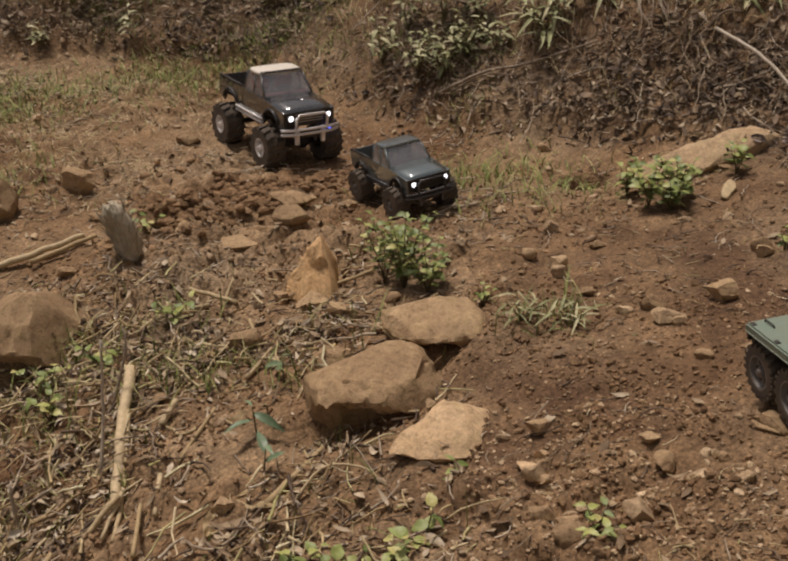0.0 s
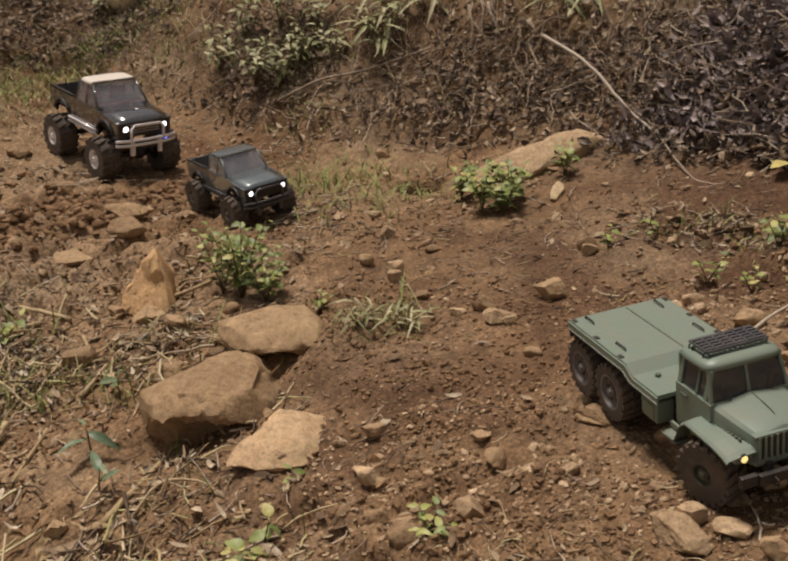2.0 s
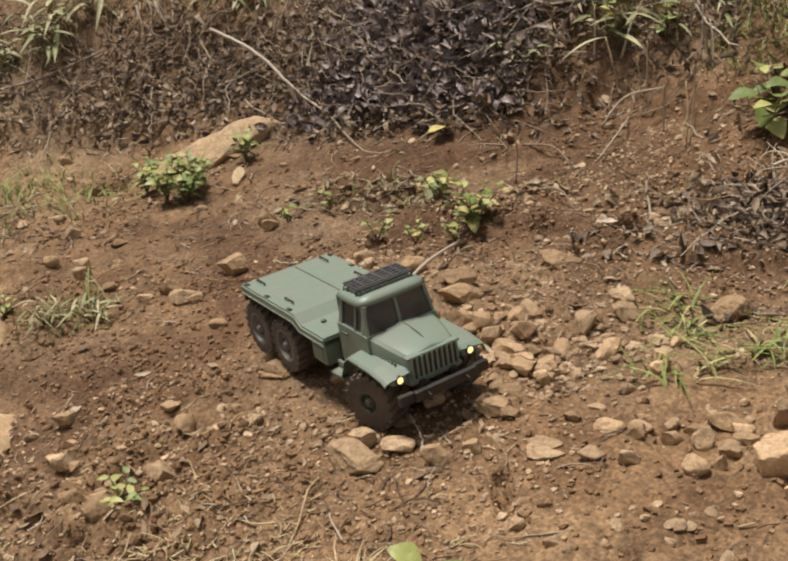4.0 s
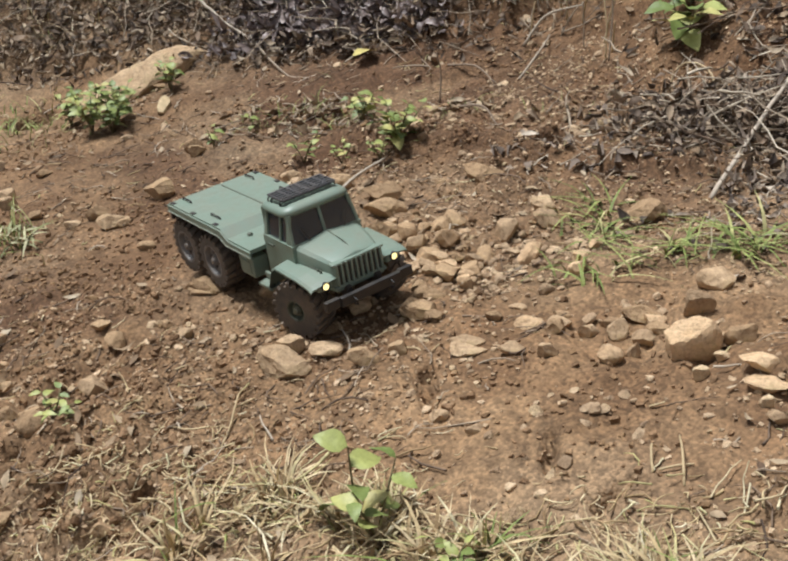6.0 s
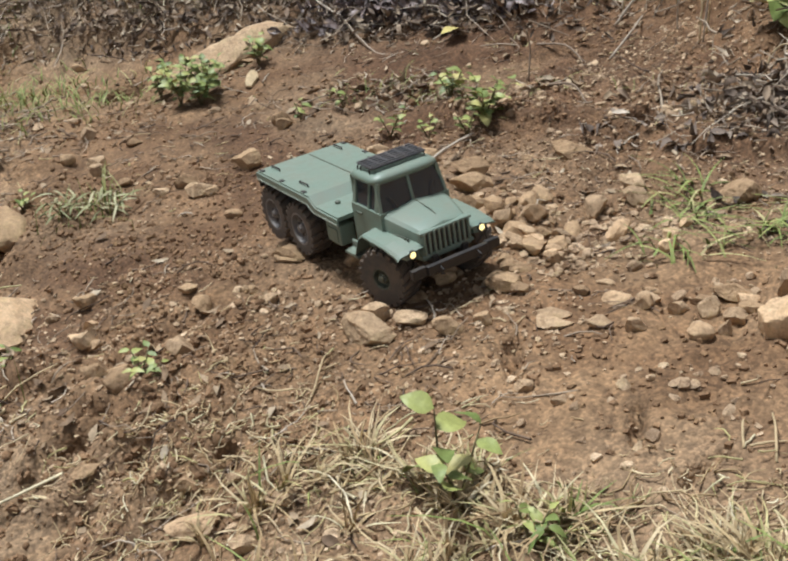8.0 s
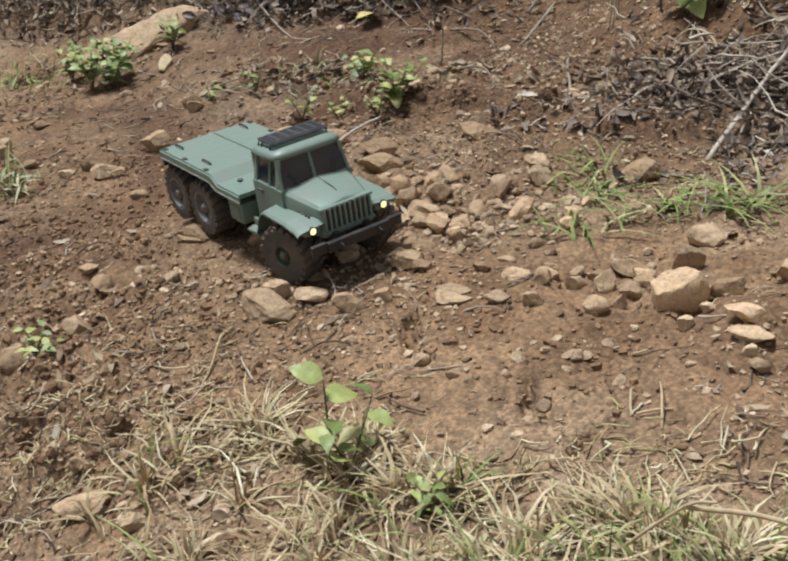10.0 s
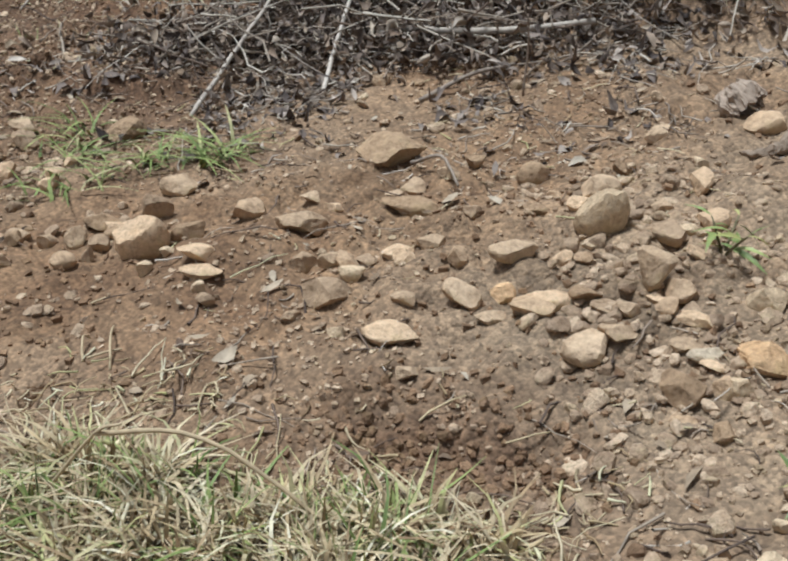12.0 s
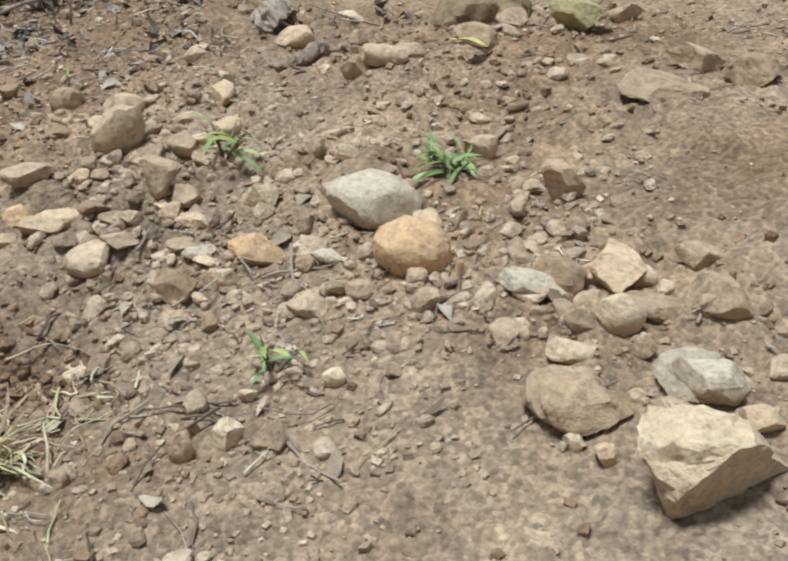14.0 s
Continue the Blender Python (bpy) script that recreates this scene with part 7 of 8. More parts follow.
def meadow(x, y):
    return np.clip((-x - 0.15) / 0.5, 0, 1) * np.clip((y - 2.6) / 0.5, 0, 1) * np.clip(-up_bank(x, y) / 0.2, 0, 1) * np.clip(0.35 + 1.2 * lumps(x, y, 0.4, 109), 0.03, 1)


leaves("leaf_litter", "dark brown dead leaves heaped along the foot of the bank", 8600, LITTER, 0.6, 2.3, 0.2, 3.2, bank_litter, (0.011, 0.036), (0.15, 0.5), 1.0, 0.05, 0.75)
leaves("leaf_heap", "dark purplish-brown curled leaves heaped on the bank", 4600, MOULD, 0.85, 1.9, 1.7, 3.0, heap_bed, (0.018, 0.05), (0.25, 0.55), 1.1, 0.05, 0.8)
leaves("leaf_heap", "grey-brown rotting leaves heaped under dry branches", 1500, GREYLEAF, 1.2, 1.95, 0.45, 1.35, bank_litter, (0.01, 0.03), (0.2, 0.55), 1.2, 0.05, 0.8)
twigs("heap_twigs", "pale thin twigs tangled in the leaf heap", 240, PALETWIG, 1.2, 1.95, 0.45, 1.35, bank_litter, (0.04, 0.2), (0.0008, 0.0026), 0.25, 0.07, 0.4)
leaves("heap_edge_leaves", "grey-brown dead leaves strewn round the leaf heap", 700, GREYLEAF, 1.05, 1.85, 0.05, 1.4, heap_edge, (0.008, 0.034), (0.2, 0.6), 0.9, 0.008, 0.45)
twigs("heap_edge_twigs", "thin broken twigs strewn round the leaf heap", 420, PALETWIG, 1.05, 1.85, 0.05, 1.4, heap_edge, (0.015, 0.11), (0.0007, 0.002), 0.2, 0.01, 0.25)
leaves("far_leaf_litter", "dead leaves and twigs covering the far bank", 4800, LITTER, -2.0, 1.9, 2.4, 5.1, far_litter, (0.012, 0.045), (0.15, 0.5), 0.7, 0.03, 0.5)
leaves("far_dry_leaves", "pale brown dead leaves lying on the far bank", 3200, DRYLEAF, -2.0, 1.9, 2.4, 5.1, far_litter, (0.012, 0.04), (0.15, 0.5), 0.6, 0.02, 0.4)
leaves("scattered_leaves", "brown dead leaves scattered on the slope", 1500, DRYLEAF, -1.2, 1.7, -0.5, 3.6, lambda x, y: open_slope(x, y) * (1 - 0.7 * track(x, y)), (0.008, 0.03), (0.25, 0.6), 0.3, 0.003, 0.2)
leaves("stalk_leaves", "pale dry leaves and husks among dead stalks", 1900, CHAFF, -1.3, 0.15, 1.0, 2.6, stalk_bed, (0.008, 0.034), (0.18, 0.5), 0.7, 0.02, 0.5)
twigs("bank_twigs", "thin dry twigs tangled on the bank", 2300, TWIG, -1.8, 2.3, 0.2, 4.9, lambda x, y: np.clip(bank_litter(x, y) + 0.5 * far_litter(x, y), 0, 1), (0.03, 0.22), (0.0007, 0.0024), 0.1, 0.06, 0.3)
twigs("pale_twigs", "long pale dry twigs lying over dead leaves", 260, PALETWIG, 0.9, 2.2, 0.2, 2.9, bank_litter, (0.08, 0.32), (0.0012, 0.0032), 0.12, 0.08, 0.3)
twigs("ground_twigs", "short dry twigs and roots on the soil", 3400, TWIG, -1.2, 1.8, -0.6, 3.2, lambda x, y: open_slope(x, y), (0.015, 0.09), (0.0006, 0.0018), 0.3, 0.004, 0.12)
twigs("stalk_bits", "brown broken bits of dead stalks", 2200, TWIG, -1.4, 0.1, 0.95, 2.6, stalk_bed, (0.015, 0.1), (0.001, 0.0035), 0.06, 0.015, 0.3)
leaves("stalk_crumbs", "small brown leaf crumbs among dead stalks", 2600, DRYLEAF, -1.4, 0.15, 0.95, 2.6, stalk_bed, (0.005, 0.018), (0.3, 0.7), 0.5, 0.008, 0.4)
twigs("dead_stalks", "pale broken straw stalks lying about", 1500, STRAW, -1.4, 0.1, 0.95, 2.6, stalk_bed, (0.02, 0.16), (0.001, 0.0036), 0.05, 0.02, 0.3)
twigs("straw_bits", "bits of pale straw on the soil", 1600, STRAW, -1.6, 1.7, -0.6, 4.3, lambda x, y: 0.5 * open_slope(x, y), (0.012, 0.07), (0.0006, 0.0016), 0.15, 0.003, 0.1)
blades("crest_grass", "dry straw-coloured grass on the crest beside the track", 1100, STRAW, 0.1, 0.9, -0.1, 1.0, crest, (0.012, 0.05), (0.0016, 0.0045), 1.2)
tufts("crest_tufts", "tufts of dry straw-coloured grass on the crest", 190, 16, STRAW, 0.1, 0.9, -0.1, 1.0, crest, (0.025, 0.075), (0.002, 0.0056), 0.85)
tufts("crest_green_tufts", "yellow-green grass tufts on the crest", 34, 12, GRASS, 0.1, 0.9, -0.1, 1.0, crest, (0.03, 0.08), (0.002, 0.005), 0.8)
twigs("crest_straw", "pale dry straw matted on the crest", 700, STRAW, 0.1, 0.85, -0.1, 1.0, crest, (0.02, 0.09), (0.001, 0.0024), 0.35, 0.02, 0.4)
blades("crest_green_grass", "a few green blades among dry grass", 200, GRASS, 0.15, 0.85, -0.1, 1.05, crest, (0.02, 0.08), (0.0014, 0.004), 0.8)
twigs("crest_thatch", "loose bits of straw on the soil before the crest", 1500, STRAW, 0.02, 0.95, -0.05, 1.1, thatch, (0.01, 0.06), (0.0007, 0.0018), 0.3, 0.008, 0.25)
stones("knoll_clods", "brown clods of turned earth beside the crest", 380, 0.004, 0.017, CLOD, 0.02, 0.42, 0.7, 1.2, lambda x, y: np.exp(-(((x - 0.2) / 0.15) ** 2 + ((y - 0.95) / 0.17) ** 2)), True, 0.8, 2.2)
blades("ledge_grass", "thin olive grass at the foot of the earth ledge", 190, GRASS, 0.65, 1.3, 1.35, 2.25, ledge_foot, (0.012, 0.045), (0.0012, 0.003), 1.0)
leaves("ledge_leaves", "small brown dead leaves along the earth ledge", 130, DRYLEAF, 0.6, 1.35, 1.3, 2.3, ledge_foot, (0.01, 0.036), (0.25, 0.6), 0.7, 0.01, 0.45)
twigs("ledge_twigs", "thin broken twigs along the earth ledge", 110, PALETWIG, 0.6, 1.35, 1.3, 2.3, ledge_foot, (0.02, 0.11), (0.0008, 0.0022), 0.2, 0.008, 0.2)
stones("ledge_clods", "reddish-brown clods fallen from the earth ledge", 420, 0.004, 0.02, CLOD, 0.6, 1.35, 1.3, 2.3, ledge_foot, True, 0.75, 2.2)
leaves("head_litter", "small brown dead leaves on the head of the track", 1800, DRYLEAF, -1.7, 0.3, 2.2, 4.3, lambda x, y: np.clip(0.4 + 1.1 * lumps(x, y, 0.35, 171), 0.05, 1), (0.006, 0.03), (0.25, 0.6), 0.5, 0.006, 0.35)
twigs("head_straw", "pale straw and twigs on the head of the track", 1500, PALETWIG, -1.7, 0.3, 2.2, 4.3, lambda x, y: np.clip(0.4 + 1.1 * lumps(x, y, 0.35, 173), 0.05, 1), (0.02, 0.12), (0.0008, 0.0025), 0.15, 0.006, 0.15)
blades("bank_grass", "olive grass and moss sprouting on the far bank", 2600, GRASS, -2.0, 1.3, 2.5, 5.0, lambda x, y: far_litter(x, y) * np.clip(-0.1 + 1.5 * lumps(x, y, 0.35, 175), 0, 1), (0.015, 0.06), (0.0018, 0.005), 0.9)
blades("brow_grass", "short olive grass on the brow of the bank", 2400, GRASS, 1.38, 2.0, 1.5, 2.25, lambda x, y: np.clip((up_bank(x, y) - 0.02) / 0.1, 0, 1) * np.clip(0.45 + 0.9 * lumps(x, y, 0.2, 177), 0.1, 1), (0.012, 0.05), (0.002, 0.005), 1.0)
blades("meadow_grass", "short yellowish grass at the head of the track", 5200, STRAW, -1.9, 0.3, 2.3, 4.5, meadow, (0.008, 0.028), (0.0015, 0.0035), 1.4)
blades("meadow_green_grass", "short green grass at the head of the track", 3200, GRASS, -1.9, 0.7, 2.3, 4.5, lambda x, y: np.clip(clumps([(-0.88, 4.12, 1.0), (-0.68, 4.18, 1.0), (-0.78, 4.05, 0.8), (-1.32, 3.8, 1.0), (-1.4, 3.55, 0.9), (-1.2, 3.65, 0.5), (-1.1, 3.9, 0.5), (0.23, 2.8, 0.5), (0.4, 2.6, 0.4), (-1.2, 2.9, 0.5)], 0.2)(x, y), 0, 1), (0.018, 0.065), (0.002, 0.005), 0.9)
blades("weed_grass", "tufts of green grass among dead stalks", 850, GRASS, -1.3, 0.35, 1.0, 2.6, lambda x, y: np.clip(0.15 * stalk_bed(x, y) + clumps([(-0.44, 1.81, 1), (-0.33, 1.78, 1), (-0.66, 1.77, 1), (-0.68, 1.97, 0.7), (-0.46, 2.04, 0.4), (0.28, 1.74, 0.9), (-0.2, 1.71, 0.6)], 0.06)(x, y), 0, 1), (0.02, 0.08), (0.0012, 0.004), 0.6)
blades("rubble_grass", "sprawling tufts of green grass between the stones", 150, GRASS, 0.6, 1.6, -0.3, 1.3, clumps([(1.07, 1.03, 0.8), (1.13, 0.79, 1), (0.95, 0.88, 0.6), (1.07, 0.84, 0.8), (1.02, 0.97, 0.5)], 0.032), (0.02, 0.07), (0.0025, 0.006), 1.7)
blades("bank_grass", "thin dry grass hanging on the bank", 3000, STRAW, -1.8, 2.3, 0.2, 4.9, lambda x, y: np.clip(up_bank(x, y) / 0.2, 0, 1) * np.clip(0.1 + lumps(x, y, 0.3, 111), 0, 1), (0.04, 0.16), (0.0012, 0.003), 0.9)


def roots():
    """Thin roots that hang down the bare upper bank."""
    n = 420
    x, y = spread(n, 0.2, 2.2, 1.2, 3.9, lambda x, y: ((up_bank(x, y) > 0.16) & (up_bank(x, y) < 0.6)).astype(float))
    shapes, faces = twig_shapes(n, rng.uniform(0.06, 0.32, n), rng.uniform(0.0008, 0.0022, n), 0.12)
    e = 0.02
    d = np.column_stack([lie(x + e, y) - lie(x - e, y), lie(x, y + e) - lie(x, y - e)]) / (2 * e)
    a = np.arctan2(d[:, 1], d[:, 0]) + rng.normal(0.5, 0.35, n)
    nn = np.column_stack([-d, np.ones(n)])
    nn /= np.linalg.norm(nn, axis=1)[:, None]
    u = np.column_stack([np.cos(a), np.sin(a), np.zeros(n)])
    u -= nn * (u * nn).sum(1)[:, None]
    u /= np.linalg.norm(u, axis=1)[:, None]
    return strew("hanging_roots", "thin brown roots hanging down the bare bank", "roots", TWIG, shapes, faces, np.column_stack([x, y, ground_z(x, y) + 0.012]), np.stack([u, np.cross(nn, u), nn], axis=2))


roots()

leaves("husk_leaves", "large pale dry husks among dead stalks", 60, CHAFF, -1.2, 0.0, 1.1, 2.4, stalk_bed, (0.04, 0.1), (0.14, 0.3), 0.5, 0.02, 0.3)


# ---- branches, canes and plants that can be told apart ----
def branch(name, label, points, r0, r1, material=None, sides=7, seed=0, category="branch"):
    """A wandering dry stem. points: (x, y, height over the soil)."""
    rnd = random.Random(seed + int(points[0][0] * 1000))
    pts = [Vector((x, y, at(x, y) + h)) for x, y, h in points]
    line = []
    ends = [2 * pts[0] - pts[1]] + pts + [2 * pts[-1] - pts[-2]]
    for before, a, b, after in zip(ends, ends[1:], ends[2:], ends[3:]):
        n = max(5, int((b - a).length / 0.025))
        for i in range(n):
            v, wob = i / n, min((b - a).length * 0.01, 0.35 * r1)
            p = 0.5 * (2 * a + (b - before) * v + (2 * before - 5 * a + 4 * b - after) * v**2 + (3 * a - before - 3 * b + after) * v**3)
            line.append(p + Vector([rnd.uniform(-wob, wob) for _ in range(3)]))
    line.append(pts[-1])
    bm = bmesh.new()
    tube(bm, line, [r0 + (r1 - r0) * i / (len(line) - 1) * rnd.uniform(0.85, 1.1) for i in range(len(line))], sides)
    me = bpy.data.meshes.new(name)
    bm.to_mesh(me)
    bm.free()
    me.polygons.foreach_set("use_smooth", [True] * len(me.polygons))
    me.materials.append(material or BARK)
    return tagged(new(name, me), label, category)


branch("dry_branch", "long thin brown branch lying across the far bank", [(0.14, 3.48, 0.01), (0.28, 3.41, 0.03), (0.42, 3.34, 0.03), (0.6, 3.2, 0.03)], 0.0055, 0.003)
branch("dry_branch", "thin brown root slanting out of the bank", [(0.84, 3.01, 0.0), (0.9, 3.01, 0.03), (0.95, 3.0, 0.0)], 0.005, 0.003)
PALE_B = "long thin pale dry branch leaning on the bank"
branch("dry_branch", PALE_B, [(1.21, 0.95, 0.0), (1.375, 1.03, 0.05), (1.53, 1.09, 0.07)], 0.0042, 0.003, PALEBARK)
branch("dry_branch", PALE_B, [(1.335, 0.8, 0.0), (1.47, 0.905, 0.05), (1.57, 0.965, 0.07)], 0.004, 0.003, PALEBARK)
branch("dry_branch", "thick pale branch lying along the bank foot", [(1.52, 0.87, 0.035), (1.585, 0.7, 0.04), (1.69, 0.57, 0.035)], 0.006, 0.0045, PALEBARK)
branch("dry_branch", "crooked brown branch on bare earth", [(1.40, 0.66, 0.004), (1.49, 0.645, 0.02), (1.58, 0.63, 0.01)], 0.0038, 0.0026)
branch("dry_branch", PALE_B, [(0.86, 2.92, 0.1), (0.92, 2.68, 0.1), (0.98, 2.46, 0.05), (1.05, 2.28, 0.012)], 0.005, 0.003, PALEBARK)
branch("dry_branch", "short split branch beside a long one", [(1.0, 2.42, 0.05), (1.02, 2.2, 0.004), (1.04, 2.1, 0.004)], 0.003, 0.002)


def gnarled_root():
    """A short knotty root with a thin spur."""
    bm = bmesh.new()
    for line, radii in (([(1.432, 0.178, 0.001), (1.424, 0.158, 0.005), (1.426, 0.142, 0.008), (1.444, 0.135, 0.01), (1.462, 0.137, 0.012), (1.478, 0.137, 0.014), (1.494, 0.141, 0.014), (1.508, 0.146, 0.012)], (0.0015, 0.005, 0.007, 0.0075, 0.0105, 0.009, 0.0105, 0.005)), ([(1.5, 0.142, 0.012), (1.503, 0.125, 0.012), (1.495, 0.108, 0.008), (1.486, 0.094, 0.002)], (0.004, 0.003, 0.0028, 0.0015))):
        fine = [(i + f) for i in range(len(line) - 1) for f in (0, 0.25, 0.5, 0.75)] + [len(line) - 1]
        pts = [Vector([float(np.interp(v, range(len(line)), [p[c] for p in line])) for c in range(3)]) for v in fine]
        pts = [Vector((p.x, p.y, at(p.x, p.y) + p.z)) for p in pts]
        tube(bm, pts, [float(np.interp(v, range(len(line)), radii)) for v in fine], 12)
    for v in bm.verts:
        v.co += 0.0035 * noise.noise_vector(v.co * 110) + 0.0018 * noise.noise_vector(v.co * 330)
    me = bpy.data.meshes.new("gnarled_root")
    bm.to_mesh(me)
    bm.free()
    me.materials.append(DARKROOT)
    return tagged(new("gnarled_root", me), "gnarled brown piece of root lying on the soil", "root")


gnarled_root()
branch("dry_stick", "straight pale stick lying on the rubble", [(0.71, 1.315, 0.012), (0.82, 1.40, 0.022), (0.935, 1.485, 0.012)], 0.0036, 0.0022, PALEBARK)
branch("curled_vine", "thin pale curled vine standing on the bank", [(1.444, 1.333, 0.0), (1.455, 1.337, 0.035), (1.462, 1.31, 0.052), (1.462, 1.26, 0.052), (1.45, 1.22, 0.03), (1.435, 1.2, 0.0)], 0.002, 0.0018, CANE)
branch("bent_twig", "arched pale twig over the soil", [(-0.16, 1.32, 0.0), (-0.11, 1.37, 0.03), (-0.05, 1.37, 0.02), (-0.01, 1.34, 0.0)], 0.0028, 0.0016, CANE)
branch("dry_cane", "split yellow dry cane among dead stalks", [(-0.51, 1.84, 0.02), (-0.49, 1.66, 0.02), (-0.46, 1.47, 0.01)], 0.012, 0.009, CANE)
branch("dry_cane", "thin yellow dry cane among dead stalks", [(-0.485, 1.7, 0.025), (-0.455, 1.5, 0.012), (-0.45, 1.4, 0.0)], 0.005, 0.004, CANE)
branch("dry_cane", "pale cane lying beside a rotten stump", [(-0.97, 2.38, 0.01), (-0.77, 2.50, 0.02)], 0.009, 0.007, CANE)
branch("dry_cane", "pale cane lying beside a rotten stump", [(-0.88, 2.40, 0.02), (-0.74, 2.5, 0.02)], 0.007, 0.005, CANE)
branch("dry_stick", "short pale stick on the soil", [(-0.66, 1.95, 0.006), (-0.58, 2.04, 0.02)], 0.004, 0.003, CANE)
branch("dry_stick", "short pale stick on the soil", [(-0.55, 2.01, 0.012), (-0.46, 1.92, 0.006)], 0.004, 0.003, CANE)
branch("standing_stalk", "thin dark dead stalk standing in the weeds", [(-0.505, 1.56, 0.0), (-0.50, 1.6, 0.1), (-0.495, 1.62, 0.22)], 0.0035, 0.0022)
branch("standing_stalk", "thin dark dead stalk standing in the weeds", [(-0.53, 1.75, 0.0), (-0.5, 1.78, 0.09), (-0.505, 1.8, 0.14)], 0.003, 0.002)
branch("standing_stalk", "dark green standing stalk", [(-0.64, 1.5, 0.0), (-0.645, 1.51, 0.08)], 0.004, 0.003)
branch("dry_stick", "bent straw stick on the crest", [(0.60, 0.27, 0.09), (0.65, 0.2, 0.075), (0.7, 0.1, 0.02)], 0.0022, 0.0016, CANE)
branch("dry_stick", "straw stick poking out of the crest grass", [(0.585, 0.32, 0.02), (0.6, 0.27, 0.09), (0.61, 0.25, 0.1)], 0.0016, 0.0012, CANE)
for pts in ([(0.717, 0.474, 0.0), (0.733, 0.498, 0.012), (0.745, 0.503, 0.004)], [(0.724, 0.437, 0.0), (0.745, 0.468, 0.016), (0.77, 0.499, 0.004)], [(0.72, 0.47, 0.004), (0.735, 0.462, 0.006), (0.748, 0.452, 0.002)], [(0.785, 0.564, 0.003), (0.798, 0.555, 0.004)], [(0.42, 0.883, 0.002), (0.447, 0.92, 0.014), (0.465, 0.949, 0.004)], [(0.42, 0.883, 0.004), (0.405, 0.868, 0.002)], [(0.44, 0.91, 0.008), (0.47, 0.925, 0.004)]):
    branch("dry_straw", "pale bent piece of straw on the soil", pts, 0.0016, 0.001, CANE, seed=3, category="straw")
for a, b in (((1.27, 1.85), (1.29, 1.69)), ((1.13, 1.56), (1.12, 1.41)), ((1.33, 1.66), (1.47, 1.76)), ((0.17, 3.46), (0.39, 3.34)), ((1.22, 0.51), (1.18, 0.40)), ((-0.16, 4.05), (-0.03, 4.13)), ((0.81, 3.25), (0.79, 3.09)), ((1.03, 2.71), (1.22, 2.68)), ((1.07, 2.62), (1.27, 2.59)), ((0.5, 3.2), (0.66, 3.05)), ((1.0, 2.8), (1.15, 2.86)), ((1.5, 0.75), (1.66, 0.62)), ((1.55, 1.0), (1.7, 0.8))):
    branch("dry_twig", "thin dry twig lying on the soil", [(*a, 0.01), ((a[0] + b[0]) / 2 + 0.01, (a[1] + b[1]) / 2, 0.025), (*b, 0.012)], 0.0028, 0.0016, seed=5, category="twig")
for x, y, h in ((1.16, 1.69, 0.1), (1.47, 1.55, 0.16), (1.12, 2.35, 0.1), (0.42, 3.3, 0.14), (0.8, 3.0, 0.13), (1.6, 1.75, 0.2), (1.5, 0.55, 0.12)):
    branch("standing_twig", "thin dead twig standing upright in the soil", [(x, y, 0.0), (x + 0.006, y + 0.01, h * 0.6), (x - 0.004, y + 0.012, h)], 0.002, 0.0012, seed=9, category="twig")


def leaf_blade(long, wide, droop, cup=0.18):
    """One leaf on the x axis: a folded, drooping blade with a pointed tip."""
    n, verts, faces = 6, [], []
    for i in range(n + 1):
        v = i / n
        g = wide * 0.5 * (math.sin(math.pi * min(1, v * 1.02) ** 0.8) ** 0.8 if 0 < v < 1 else 0.02)
        z = -droop * long * v * v
        for u in (-1, -0.5, 0, 0.5, 1):
            verts.append((long * v, g * u, z + cup * g * abs(u) + 0.04 * wide * math.sin(9 * v + 3 * u)))
    for i in range(n):
        for j in range(4):
            a = i * 5 + j
            faces.append((a, a + 1, a + 6, a + 5))
    me = mesh_of("leaf", verts, faces)
    me.materials.append(LEAF)
    return me


OVAL = [leaf_blade(0.03, 0.02, d) for d in (0.1, 0.35, 0.6)]
BROAD = [leaf_blade(0.05, 0.036, d) for d in (0.15, 0.4, 0.6)]
STRAP = [leaf_blade(0.11, 0.014, d, 0.5) for d in (0.3, 0.6, 0.9)]
SLIM = [leaf_blade(0.036, 0.0115, d) for d in (0.2, 0.5, 0.8)]
for me in STRAP + SLIM:
    me.materials[0] = PALELEAF
BLADE = [leaf_blade(0.075, 0.022, d, 0.3) for d in (0.1, 0.3, 0.5)]
for me in BLADE:
    me.materials[0] = BLUELEAF
SPRIG = [leaf_blade(0.034, 0.006, d, 0.4) for d in (0.1, 0.3, 0.6)]
FINE = [leaf_blade(0.018, 0.009, d) for d in (0.1, 0.4, 0.7)]


